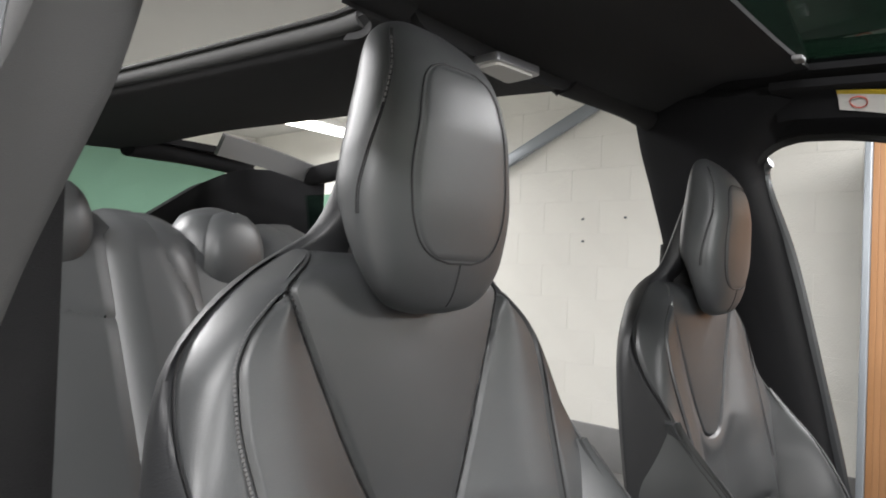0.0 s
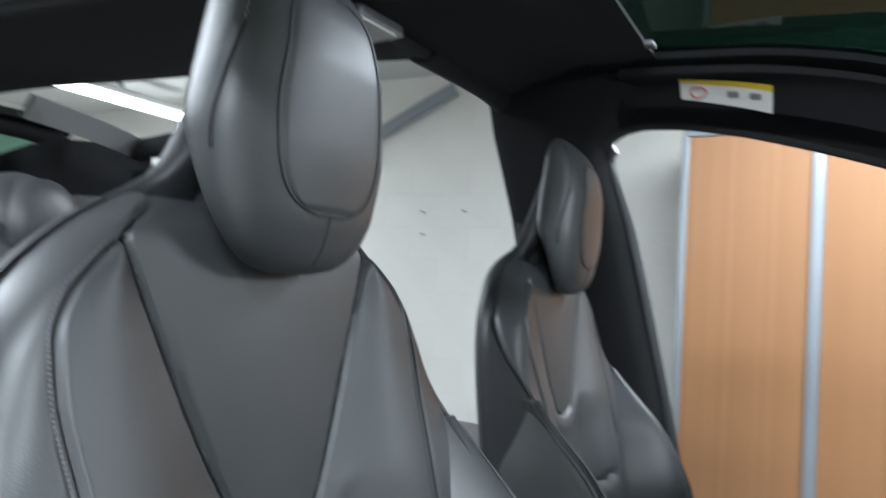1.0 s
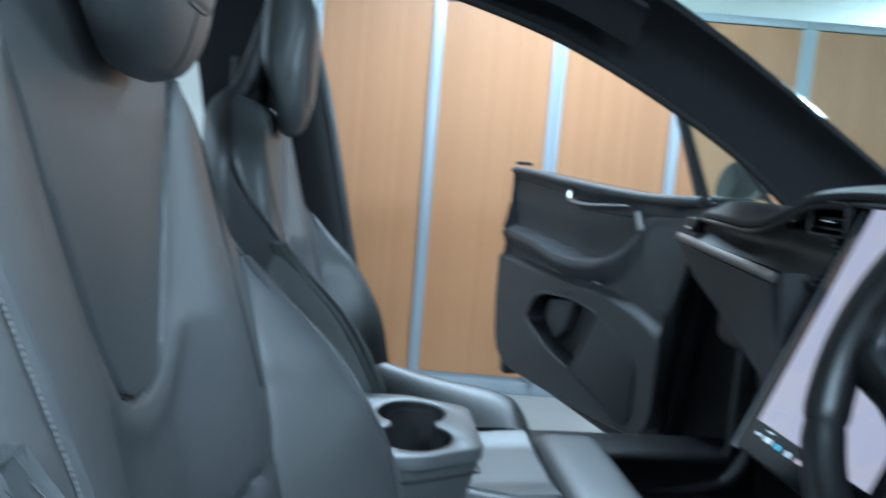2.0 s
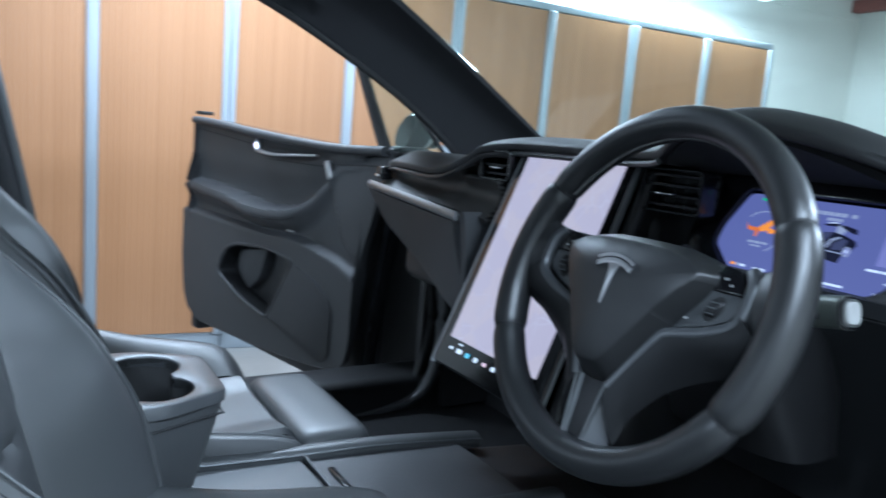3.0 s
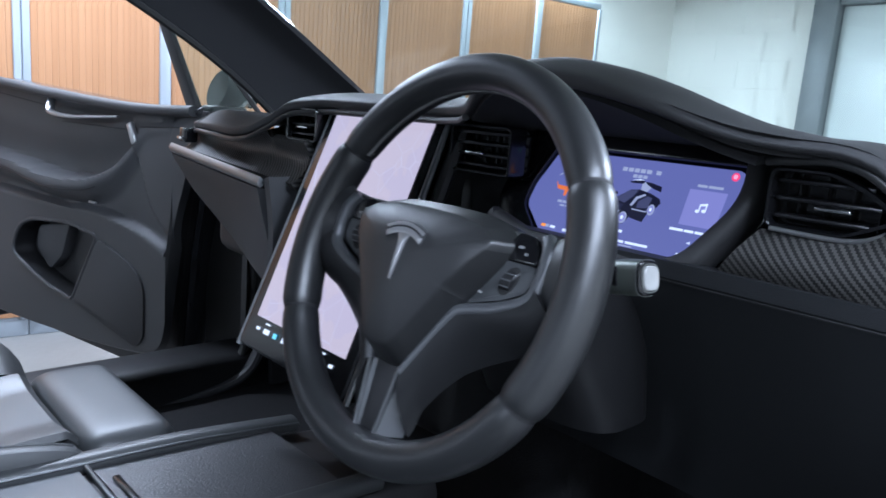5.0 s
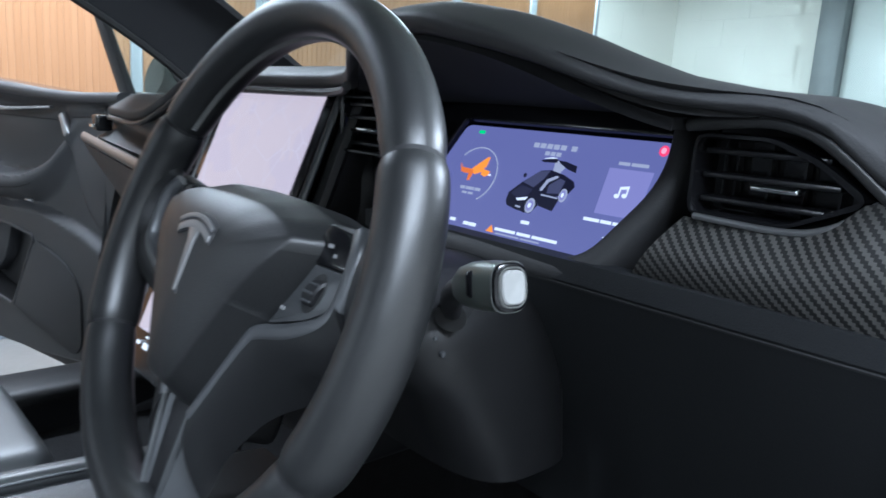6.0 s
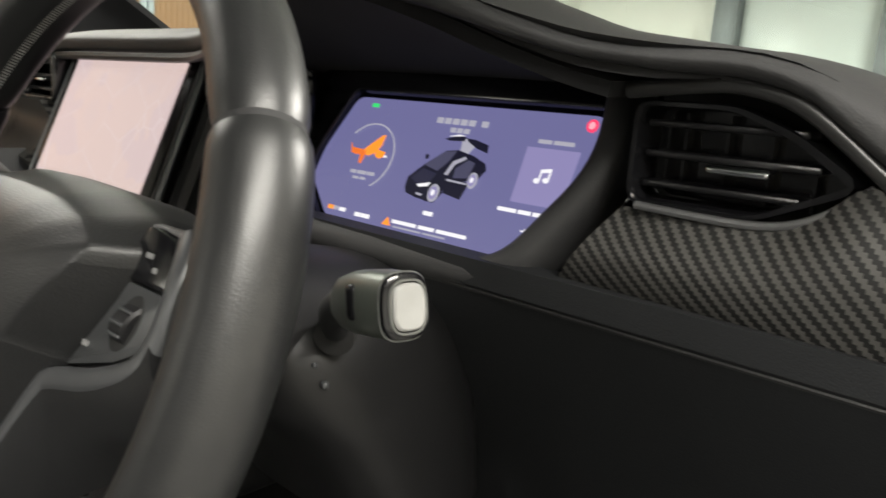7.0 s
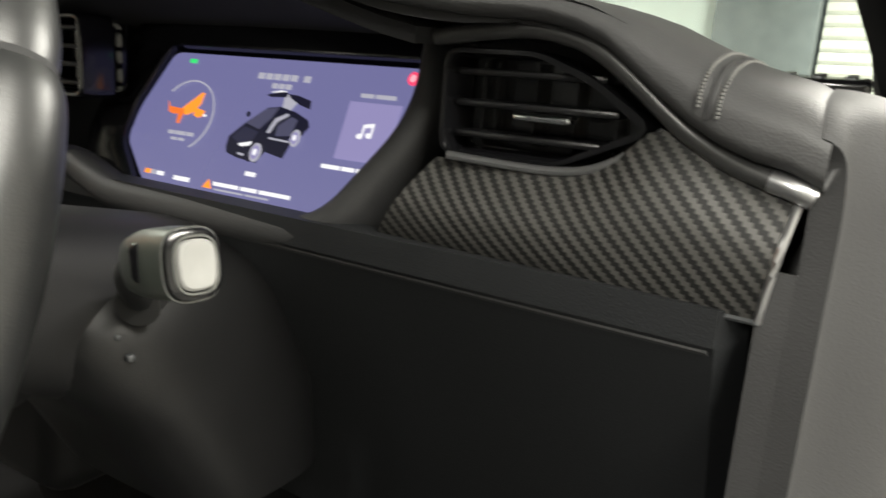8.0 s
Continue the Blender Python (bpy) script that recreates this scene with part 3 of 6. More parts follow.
tg = part("tailgate_glass", slab(lambda u, v: (-0.62 + 1.24 * u, -2.50 - 0.50 * v - 0.03 * math.sin(math.pi * u), 1.56 - 0.36 * v), 10, 8, 0.006), GREENGLASS, car, "dark green tailgate glass")
tg.visible_shadow = False
part("tailgate_frame", tube([(-0.66, -2.48, 1.56), (-0.7, -3.02, 1.18), (0.7, -3.02, 1.18), (0.66, -2.48, 1.56)], 0.03, 10, closed=True, up=(0, 1, 1)), SUEDE, car)
part("rear_lining", slab(lambda u, v: (-0.62 + 1.24 * u, -2.38 - 0.12 * v, 1.555), 8, 3, 0.02), SUEDE, car)

for side in (-1, 1):
    part("rear_side_panel", slab(lambda u, v: (side * (0.29 + 0.42 * u), -2.50 + 0.34 * bump01(u, 0.5, 1.0), 1.0 + (tab(u, [(0, 0.335), (0.55, 0.485), (0.7, 0.52), (1.0, 0.50)])) * v), 20, 8, 0.03), SUEDE, car, "black rear side panel")
# windscreen reaching back over the front seats
def screen(u, v):
    yi = 0.60 - 1.41 * v
    l, r = roof_line(-1, True)(yi), roof_line(1, True)(yi)
    p = l.lerp(r, u)
    bow = math.sin(math.pi * u)
    return p + Vector((0, 0.16 * bow * (1 - v), 0.035 * bow + 0.012))


BAND = pane_material("dark_green_sun_band", (0.13, 0.22, 0.18))
for nm, v0, v1, mt in (("windscreen", 0.0, 0.571, GLASS), ("windscreen_top", 0.571, 1.0, BAND)):
    ws = part(nm, slab(lambda u, v: screen(u, v0 + (v1 - v0) * v), 30, 24, 0.005), mt, car, "green tinted panoramic windscreen" if v0 == 0 else "dark tinted upper windscreen")
    ws.visible_shadow = False
# stowed sun visors along the pillars, with their warning labels
for side in (-1, 1):
    def visor_fn(u, v):
        y = -0.80 + 0.62 * u
        a, b = roof_line(side, False)(y), roof_line(side, True)(y)
        p = a.lerp(b, 0.42 + 0.5 * v)
        return p + Vector((-side * 0.012, 0, -0.012 - (0.010 if side < 0 else 0.0) + 0.012 * math.sin(math.pi * v)))
    vis = part("sun_visor", slab(visor_fn, 20, 8, 0.014), SUEDE, car, "black stowed sun visor")
    if side < 0:
        def on(u, v, lift=0.003):
            a, b, c = Vector(visor_fn(u, v)), Vector(visor_fn(u + 0.01, v)), Vector(visor_fn(u, v + 0.01))
            n = (b - a).cross(c - a).normalized()
            n = n if n.x * side < 0 or n.z < 0 else -n
            return a + n * lift
        part("warning_label", slab(lambda u, v: on(0.17 + 0.25 * u, 0.16 - 0.16 * u + 0.40 * v), 6, 4, 0.0008), LABELWHITE, vis, "white warning label with a yellow band")
        part("yellow_band", slab(lambda u, v: on(0.17 + 0.25 * u, 0.56 - 0.16 * u + 0.15 * v), 6, 2, 0.0008), LABELYELLOW, vis)
        for k, (u0, v0, w, h) in enumerate(((0.30, 0.24, 0.03, 0.12), (0.36, 0.22, 0.03, 0.12))):
            part("label_print", slab(lambda u, v: on(u0 + w * u, v0 + h * v, 0.0042), 2, 2, 0.0006), LABELGREY, vis)
        circ = [on(0.22 + 0.022 * math.cos(2 * math.pi * k / 20), 0.33 + 0.13 * math.sin(2 * math.pi * k / 20), 0.0045) for k in range(20)]
        part("label_print", tube(circ, 0.0011, 6, closed=True), LABELRED, vis)
part("visor_clip", rbox((-0.395, -0.722, 1.588), (0.028, 0.016, 0.008), 0.002), LABELGREY, car)
# dome lamp in the lining
dome = thing("dome_lamp", (0.03, -0.99, 1.52), "small grey roof reading lamp with buttons", "lamp")
part("bezel", xf(plate(rounded([(-0.05, -0.03), (0.05, -0.022), (0.05, 0.022), (-0.05, 0.03)], 0.012), 0, 0.012, 0.003), Matrix.Translation((0.028, -1.0, 1.516)) @ pose(0, 0, 0, -90 + 4, 0, 0)), SATIN, dome)
part("lens", xf(plate(rounded([(-0.042, -0.023), (0.042, -0.017), (0.042, 0.017), (-0.042, 0.023)], 0.01), 0, 0.012, 0.002), Matrix.Translation((0.028, -1.0, 1.512)) @ pose(0, 0, 0, -90 + 4, 0, 0)), LABELWHITE, dome)
for k in (-1, 0, 1):
    part("button", rbox((0.028 + 0.022 * k, -1.0, 1.509), (0.014, 0.008, 0.008), 0.002), SATIN, dome)

# door opening edges, low at the front of each doorway
for side in (-1, 1):
    jamb = spline([(side * 0.79, 0.17, 0.98), (side * 0.80, 0.235, 0.74), (side * 0.80, 0.235, 0.58), (side * 0.81, 0.19, 0.46), (side * 0.83, 0.06, 0.415), (side * 0.84, -0.2, 0.40), (side * 0.84, -0.6, 0.40)], 50)
    part("door_seal", sweep(jamb, lambda i: ring2(0.014, 0.010, 10)), RUBBER, car)
    inner = [Vector(p) + Vector((-side * 0.035, 0.022, -0.002)) for p in jamb]
    part("jamb_trim", sweep(inner, lambda i: ring2(0.022, 0.012, 10, 3)), DOORCARD, car, "charcoal door jamb trim")
    part("cowl_side", slab(lambda u, v: (side * (0.80 + 0.06 * u), 0.22 + 0.30 * u, 0.42 + 0.60 * v), 6, 6, 0.02), HARD, car)

# grey body flanges round the raised rear doors' openings
FLANGE = material("grey_body_flange", (0.24, 0.24, 0.245), rough=0.35, vary=0.08, coat=0.3)
for side in (-1, 1):
    part("roof_flange", slab(lambda u, v: (side * (0.26 + 0.44 * u), -2.08 - 0.13 * u + 0.035 * v, 1.497 - 0.02 * u * u + 0.05 * v), 10, 4, 0.012), FLANGE, car, "grey painted body flange")
# front wing's inner side behind the open door's hinges, black for the gap's shade
part("hinge_gap_shade", slab(lambda u, v: (-0.83 - 0.21 * u, 0.34 - 0.10 * u, 0.28 + 0.78 * v), 6, 6, 0.02), RUBBER, car, "black sheet standing in for the shaded gap behind the door hinges")

# ---- front seats ----
SEATX, SEATY = 0.364, -0.860
MID = [(0.60, 0.112), (0.80, 0.066), (1.0, 0.026), (1.10, 0.011), (1.20, -0.001), (1.215, -0.004), (1.227, -0.013), (1.236, -0.028), (1.242, -0.052)]
VEE = [(0.993, 0.004), (0.996, 0.022), (1.003, 0.037), (1.015, 0.047), (1.04, 0.062), (1.08, 0.083), (1.14, 0.110), (1.19, 0.132), (1.207, 0.138), (1.218, 0.128), (1.230, 0.106), (1.242, 0.082)]
STITCH = [(0.60, 0.150), (0.80, 0.165), (0.92, 0.173), (1.0, 0.179), (1.07, 0.187), (1.12, 0.193), (1.15, 0.191), (1.175, 0.179), (1.195, 0.157), (1.207, 0.140)]
PROUD = [(0.60, 0.055), (0.90, 0.044), (1.0, 0.034), (1.09, 0.019), (1.15, 0.010), (1.19, 0.004), (1.21, 0.0)]
SIDEX = [(0.60, 0.236), (0.90, 0.237), (1.04, 0.233), (1.10, 0.228), (1.14, 0.219), (1.165, 0.205), (1.185, 0.187), (1.203, 0.166), (1.218, 0.142), (1.230, 0.118), (1.242, 0.094), (1.255, 0.078), (1.28, 0.066), (1.31, 0.060), (1.35, 0.055), (1.39, 0.044), (1.405, 0.016)]
SIDEY = [(0.60, 0.12), (0.90, 0.09), (1.0, 0.066), (1.04, 0.050), (1.07, 0.028), (1.10, 0.002), (1.14, -0.022), (1.18, -0.040), (1.21, -0.048), (1.242, -0.058)]
LOW = 0.62


def seat_front(x, z):
    """Depth of the padded front at half-width x, inside the stitched seam."""
    a, s = abs(x), tab(z, STITCH)
    w = max(0.05, tab(z, VEE) if z > 0.993 else 0.0)
    t = bump01(a, w * 0.9, s)
    return tab(z, MID) + tab(z, PROUD) * t + 0.004 * math.sin(math.pi * min(1.0, max(0.0, (a - w) / max(0.02, s - w)))) ** 2


def side_x(z, side):
    """Half-width at the edge of the shell; the bolster towards -x is fuller."""
    return tab(z, SIDEX) + (0.010 * bump01(z, 0.92, 1.02) * (1 - bump01(z, 1.10, 1.19)) if side < 0 else 0.0)


def levels(z0, z1, n):
    """Heights that crowd together towards the top of the shoulders."""
    return [z0 + (z1 - z0) * (1 - (1 - k / n) ** 1.5) for k in range(n + 1)]


SHELLHIDE = material("dull_shell_leather", (0.026, 0.027, 0.029), rough=0.50, vary=0.12, fine=0.00012, fine_scale=700)


def stitch_run(points, parent, size):
    """Short raised threads along a line of points."""
    bm = bmesh.new()
    for a, b in zip(points, points[1:]):
        d = (b - a)
        m = Matrix.Translation((a + b) / 2) @ d.to_track_quat("Z", "Y").to_matrix().to_4x4()
        geo = bmesh.ops.create_cube(bm, size=1.0)["verts"]
        bmesh.ops.scale(bm, vec=(size, size, d.length * 0.62), verts=geo)
        bmesh.ops.transform(bm, matrix=m, verts=geo)
    return tagged(part("stitching", bm, THREAD, parent, "grey stitching"), kind="stuff")


def seat(label, sewn):
    st = thing("bucket_seat", (0, 0, 0), label, "car seat", group="front seats")
    zv = [0.993 + 0.022 * (k / 22) ** 1.6 for k in range(22)] + levels(1.015, 1.242, 60)

    def vee(u, v):
        z = zv[round(v * (len(zv) - 1))]
        a = 2 * u - 1
        w = tab(z, VEE) - 0.0007
        edge = (1 - abs(a)) * w
        foot = (z - 0.993)
        y = tab(z, MID) - 0.001 - 0.0055 * (1 - bump01(min(edge, foot * 1.4), 0.0, 0.006)) + 0.0025 * math.cos(a * 1.5)
        return (a * w, y, z)
    part("centre_panel", slab(vee, 44, len(zv) - 1, -0.004), LEATHER, st, "smooth V-shaped centre panel")

    zl = levels(LOW, 0.99, 44)[:-1] + [0.99 + 0.025 * k / 30 for k in range(30)] + levels(1.015, 1.2065, 54)
    line = np.array([(tab(z, VEE), z) for z in [0.993 + 0.022 * k / 30 for k in range(30)] + [1.015 + 0.19 * k / 50 for k in range(51)]])

    def front(u, v):
        z = zl[round(v * (len(zl) - 1))]
        a = 2 * u - 1
        s = tab(z, STITCH) - 0.0007
        w = min(tab(z, VEE), s - 0.004) if z > 0.993 else 0.0
        x = math.copysign(w + (s - w) * abs(a), a)
        d = float(np.sqrt(((line - (abs(x), z)) ** 2).sum(1).min()))
        y = seat_front(x, z) - 0.004 * (1 - bump01(s - abs(x), 0.0, 0.005)) - 0.0055 * (1 - bump01(d, 0.0, 0.0055))
        y += 0.004 * (1 - bump01(z, 0.99, 1.05)) * math.exp(-((d - 0.018) / 0.013) ** 2)
        y -= 0.009 * math.exp(-((z - 0.842 - 0.25 * abs(x)) / 0.006) ** 2) * (1 - bump01(abs(a), 0.7, 0.95))
        return (x, y, z)
    outline = [Vector((-tab(z, VEE), tab(z, MID) - 0.0035, z)) for z in reversed(zv[1:70])] + [Vector((tab(z, VEE), tab(z, MID) - 0.0035, z)) for z in zv[1:70]]
    part("seam", tube(outline, 0.0011, 6, up=(0, 1, 0)), LEATHER_SEAM, st)
    back = part("backrest", slab(front, 121, len(zl) - 1, -0.006), LEATHER, st)
    for side in (-1, 1):
        # rounded side pad from the stitched seam back to the shell
        zp = levels(LOW, 1.2415, 90)

        def pad(u, v):
            z = zp[round(v * 90)]
            s = tab(z, STITCH) if z < 1.207 else tab(z, VEE)
            ys = tab(z, MID) + (tab(z, PROUD) if z < 1.21 else 0.0)
            q, yq = side_x(z, side), tab(z, SIDEY)
            t = math.pi / 2 * u
            x = s + 0.0004 + (q - s) * math.sin(t) ** 0.85
            y = yq + (ys - yq) * math.cos(t) ** 0.85 if ys > yq else ys + (yq - ys) * math.sin(t)
            reach = max(0.006, math.hypot(q - s, ys - yq))
            groove = min(u, 1 - u) * reach
            y -= 0.004 * (1 - bump01(groove, 0.0, 0.005)) * (1 - 0.6 * u)
            x -= 0.003 * (1 - bump01((1 - u) * reach, 0.0, 0.006))
            return (side * x, y, z)
        part("side_pad", slab(pad, 30, 90, -0.004 * side), LEATHER, back, "rounded shoulder bolster")
        pts = []
        for k in range(92):
            z = 0.94 + (1.204 - 0.94) * k / 91
            pts.append(Vector((side * (tab(z, STITCH) + 0.0055), 0, z)) + Vector((0, tab(z, MID) + tab(z, PROUD) + 0.0006 - 0.012 * bump01(0.0055 / max(0.01, tab(z, SIDEX) - tab(z, STITCH)), 0, 1), 0)))
        if side == sewn:
            stitch_run(pts, st, 0.0017)
        else:
            part("seam", tube(pts, 0.0010, 6), LEATHER_SEAM, st)
        part("seam", tube([Vector(pad(1.0, k / 90)) for k in range(34, 90)], 0.0014, 6), LEATHER_SEAM, st)
        # lower wing that runs forward into the cushion
        edge = [(1.048, 0.052, 0.233), (1.006, 0.092, 0.234), (0.963, 0.135, 0.235), (0.913, 0.170, 0.236), (0.849, 0.202, 0.240), (0.80, 0.215, 0.240), (0.70, 0.235, 0.240), (0.62, 0.24, 0.23)]
        ys, xs = [(z, y) for z, y, x in reversed(edge)], [(z, x + side_x(z, side) - side_x(z, 1)) for z, y, x in reversed(edge)]

        def wing(u, v):
            z = 0.62 + 0.43 * v
            ex, ey = tab(z, xs), tab(z, ys)
            if u < 0.5:
                t = u / 0.5
                x0 = tab(z, [(0.62, 0.150), (0.85, 0.166), (0.95, 0.196), (1.05, 0.230)])
                y0 = (seat_front(min(x0, tab(z, STITCH)), z) if z < 0.95 else tab(z, [(0.95, 0.080), (1.05, 0.046)])) - 0.004
                x = x0 + (ex - x0) * (t ** 0.9)
                y = y0 + (ey - y0) * (1 - (1 - t) ** 1.6) - 0.006 * (1 - bump01(t, 0, 0.06))
            else:
                t = (u - 0.5) / 0.5
                x = ex + (0.016 * math.sin(math.pi * min(1, t * 1.2) * 0.5) - 0.012 * t ** 3) * bump01(1.05 - z, 0.0, 0.10)
                y = ey - (ey - tab(z, MID) + 0.045) * (0.5 + 0.5 * bump01(1.05 - z, 0.0, 0.12)) * t ** 1.3
            return (side * x, y, z)
        part("side_wing", slab(wing, 44, 44, -0.010 * side), LEATHER, st, "forward-swept side wing")
        for off, rad in ((0.003, 0.0034), (0.010, 0.0012), (0.017, 0.0012)):
            pip = [(side * (tab(z, xs) + off * 0.8), tab(z, ys) + 0.001 - 0.8 * (off - 0.003), z) for z in [0.63 + 0.412 * k / 30 for k in range(31)]]
            part("piping", sweep(pip, lambda i: ring2(rad * (1 - 0.85 * bump01(i, 20, 30)), rad * (1 - 0.85 * bump01(i, 20, 30)), 8)), LEATHER if rad > 0.002 else LEATHER_SEAM, st, "raised leather piping" if rad > 0.002 else "")

    # rear shell: wraps the sides, rises behind the headrest
    rings = []
    for z in levels(0.60, 1.405, 70):
        q, yq, m = tab(z, SIDEX), tab(z, SIDEY), tab(z, MID)
        up = bump01(z, 1.20, 1.27)
        m += (-0.004 - m) * up
        h = q + 0.005
        half = [(0.0, m - 0.035), (q * 0.6, m - 0.03), (q - 0.006, min(yq, m - 0.02) - 0.004), (q - 0.001, yq - 0.004), (h, m - 0.036), (h * 0.955, m - 0.054), (h * 0.78, m - 0.076), (h * 0.5, m - 0.093), (0.0, m - 0.106)]
        if up > 0:
            rise = [(0.0, -0.030), (q * 0.6, -0.030), (q * 0.9, -0.033), (q, -0.042), (q * 1.02, -0.054), (q * 0.97, -0.059), (q * 0.8, -0.064), (q * 0.5, -0.068), (0.0, -0.070)]
            half = [(a[0] + (b[0] - a[0]) * up, a[1] + (b[1] + 0.045 * max(0.0, (z - 1.24) / 0.165) - a[1]) * up) for a, b in zip(half, rise)]
        wide = side_x(z, -1) / q
        loop = [Vector((a, b, z)) for a, b in half] + [Vector((-a * wide, b, z)) for a, b in reversed(half[1:-1])]
        rings.append([p for p in spline(loop, 96, closed=True)])
    part("back_shell", loft(rings), SHELLHIDE, st, "leather covered rear shell")
    part("neck", loft([[(0.05 * math.cos(t), -0.045 + 0.03 * math.sin(t), 1.20 + 0.10 * k) for t in [2 * math.pi * j / 20 for j in range(20)]] for k in (0, 1)]), RUBBER, st)

    # headrest: a broad front with a large oval insert, flat sides, undercut at the back
    HW = [(1.189, 0.022), (1.193, 0.044), (1.200, 0.059), (1.215, 0.076), (1.24, 0.091), (1.265, 0.098), (1.285, 0.100), (1.31, 0.097), (1.35, 0.089), (1.385, 0.080), (1.405, 0.074), (1.421, 0.065), (1.434, 0.050), (1.442, 0.032), (1.446, 0.012)]
    FY = [(1.189, 0.022), (1.195, 0.036), (1.210, 0.045), (1.235, 0.051), (1.29, 0.055), (1.34, 0.055), (1.375, 0.050), (1.40, 0.041), (1.42, 0.027), (1.434, 0.012), (1.442, 0.000), (1.446, -0.008)]
    BY = [(1.189, 0.016), (1.196, 0.008), (1.215, 0.004), (1.245, -0.004), (1.268, -0.015), (1.285, -0.026), (1.30, -0.030), (1.34, -0.031), (1.39, -0.028), (1.42, -0.023), (1.437, -0.018), (1.446, -0.014)]

    def hr(z, t):
        """t: angle round the headrest, 90 degrees at its front."""
        w, f, b = tab(z, HW), tab(z, FY), tab(z, BY)
        c, s = math.cos(t), math.sin(t)
        x = w * math.copysign(abs(c) ** 0.78, c)
        mid = max(f - 0.40 * w, b + 0.35 * (f - b))
        y = mid + (f - mid) * abs(s) ** 0.72 if s > 0 else mid - (mid - b) * abs(s) ** 0.55
        return Vector((x * (1 - 0.10 * max(0.0, -s)), y, z))
    zs = [1.189 + (1.446 - 1.189) * (0.5 - 0.5 * math.cos(math.pi * k / 60)) for k in range(61)]
    head = part("headrest", loft([[hr(z, 2 * math.pi * k / 80) for k in range(80)] for z in zs]), LEATHER, st, "smooth black leather headrest")

    def oval(u, v):
        a = 2 * u - 1
        z = 1.233 + 0.167 * v
        half = tab(v, [(0, 0.016), (0.015, 0.030), (0.06, 0.046), (0.14, 0.057), (0.26, 0.064), (0.40, 0.066), (0.7, 0.059), (0.88, 0.051), (0.96, 0.040), (1.0, 0.022)])
        x = a * half
        c = math.copysign(min(1, abs(x) / tab(z, HW)) ** (1 / 0.78), x)
        p = hr(z, math.acos(c))
        edge = min((1 - abs(a)) * half, 0.167 * v * 1.2, 0.167 * (1 - v) * 1.2)
        return (x, p.y - 0.0016 + 0.0028 * bump01(edge, 0.0, 0.006), z)
    part("headrest_pad", slab(oval, 44, 60, -0.01), LEATHER, head, "padded oval leather insert")
    loop = [Vector(oval(1.0, k / 50)) for k in range(51)] + [Vector(oval(0.0, 1 - k / 50)) for k in range(51)]
    part("headrest_seam", tube([p + Vector((0, 0.0018, 0)) for p in loop], 0.0009, 6, closed=True, up=(0, 1, 0)), LEATHER_SEAM, head)
    part("headrest_seam", tube([hr(z, math.pi / 2) + Vector((0, 0.0001, 0)) for z in [1.196 + 0.038 * k / 10 for k in range(11)]], 0.0008, 6, up=(0, 1, 0)), LEATHER_SEAM, head)
    for side in (-1, 1):
        for q0, rad in ((0.10, 0.0009), (0.14, 0.0006)):
            line = [hr(z, q if side > 0 else math.pi - q) for z, q in [(z, q0 + 0.35 * bump01(z, 1.27, 1.44)) for z in [1.268 + 0.158 * k / 40 for k in range(41)]]]
            part("headrest_seam", tube(line, rad, 6, up=(0, 1, 0)), LEATHER_SEAM, head)
        run = [hr(z, q if side > 0 else math.pi - q) + Vector((side * 0.0006, 0.0004, 0)) for z, q in [(z, 0.12 + 0.35 * bump01(z, 1.27, 1.44)) for z in [1.355 + 0.062 * k / 13 for k in range(14)]]]
        stitch_run(run, head, 0.0012)

    # cushion
    def cushion(u, v):
        a = 2 * u - 1
        y = 0.06 + 0.45 * v
        half = 0.142
        z = 0.640 + 0.032 * bump01(v, 0.2, 1.0) + 0.010 * bump01(abs(a), 0.45, 1)
        z -= 0.010 * bump01(abs(a), 0.96, 1.0) + 0.014 * bump01(v, 0.97, 1.0)
        return (a * half, y, z)
    part("cushion", slab(cushion, 50, 60, 0.06), LEATHER, st)

    def thigh(u, v):
        a = 2 * u - 1
        t = math.pi * (0.06 + 0.92 * v)
        c, s = math.cos(t), math.sin(t)
        y = 0.588 - 0.076 * math.copysign(abs(c) ** 0.55, c)
        z = 0.612 + 0.064 * abs(s) ** 0.42 - 0.03 * bump01(v, 0.6, 1.0)
        k = 1 - 0.5 * abs(a) ** 14
        return (a * 0.178, 0.592 + (y - 0.592) * k, 0.612 + (z - 0.612) * k)
    part("thigh_support", slab(thigh, 50, 40, 0.012), LEATHER, st, "rounded front thigh pad")
    for side in (-1, 1):
        def cb(u, v):
            y = 0.05 + 0.455 * v
            top = tab(v, [(0, 0.79), (0.25, 0.755), (0.6, 0.715), (0.85, 0.698), (0.95, 0.684), (1.0, 0.655)])
            x0 = 0.143
            t = u
            x = x0 + (0.262 - x0) * math.sin(min(1, t * 1.1) * math.pi / 2)
            base = 0.640 + 0.030 * bump01(v, 0.2, 0.8) - 0.03 * bump01(v, 0.94, 1.0)
            z = base + (top - base + 0.012) * math.sin(math.pi * min(1, t / 0.62) * 0.62) - 0.17 * bump01(t, 0.55, 1.0)
            return (side * x, y - 0.03 * bump01(t, .6, 1) * v, z)
        part("cushion_bolster", slab(cb, 30, 40, 0.015), LEATHER, st)
        part("piping", tube([Vector(cb(0.42, 0.06 + 0.88 * k / 24)) for k in range(25)], 0.003, 8), LEATHER, st, "raised leather piping")
    part("cushion_front", rbox((0, 0.60, 0.565), (0.42, 0.09, 0.11), 0.03, 4), LEATHER, st)
    part("seat_base", rbox((0, 0.28, 0.53), (0.42, 0.50, 0.18), 0.03), HARD, st)
    for side in (-1, 1):
        part("seat_rail", rbox((side * 0.17, 0.25, 0.43), (0.04, 0.56, 0.04), 0.006), STEEL, st)
    return st


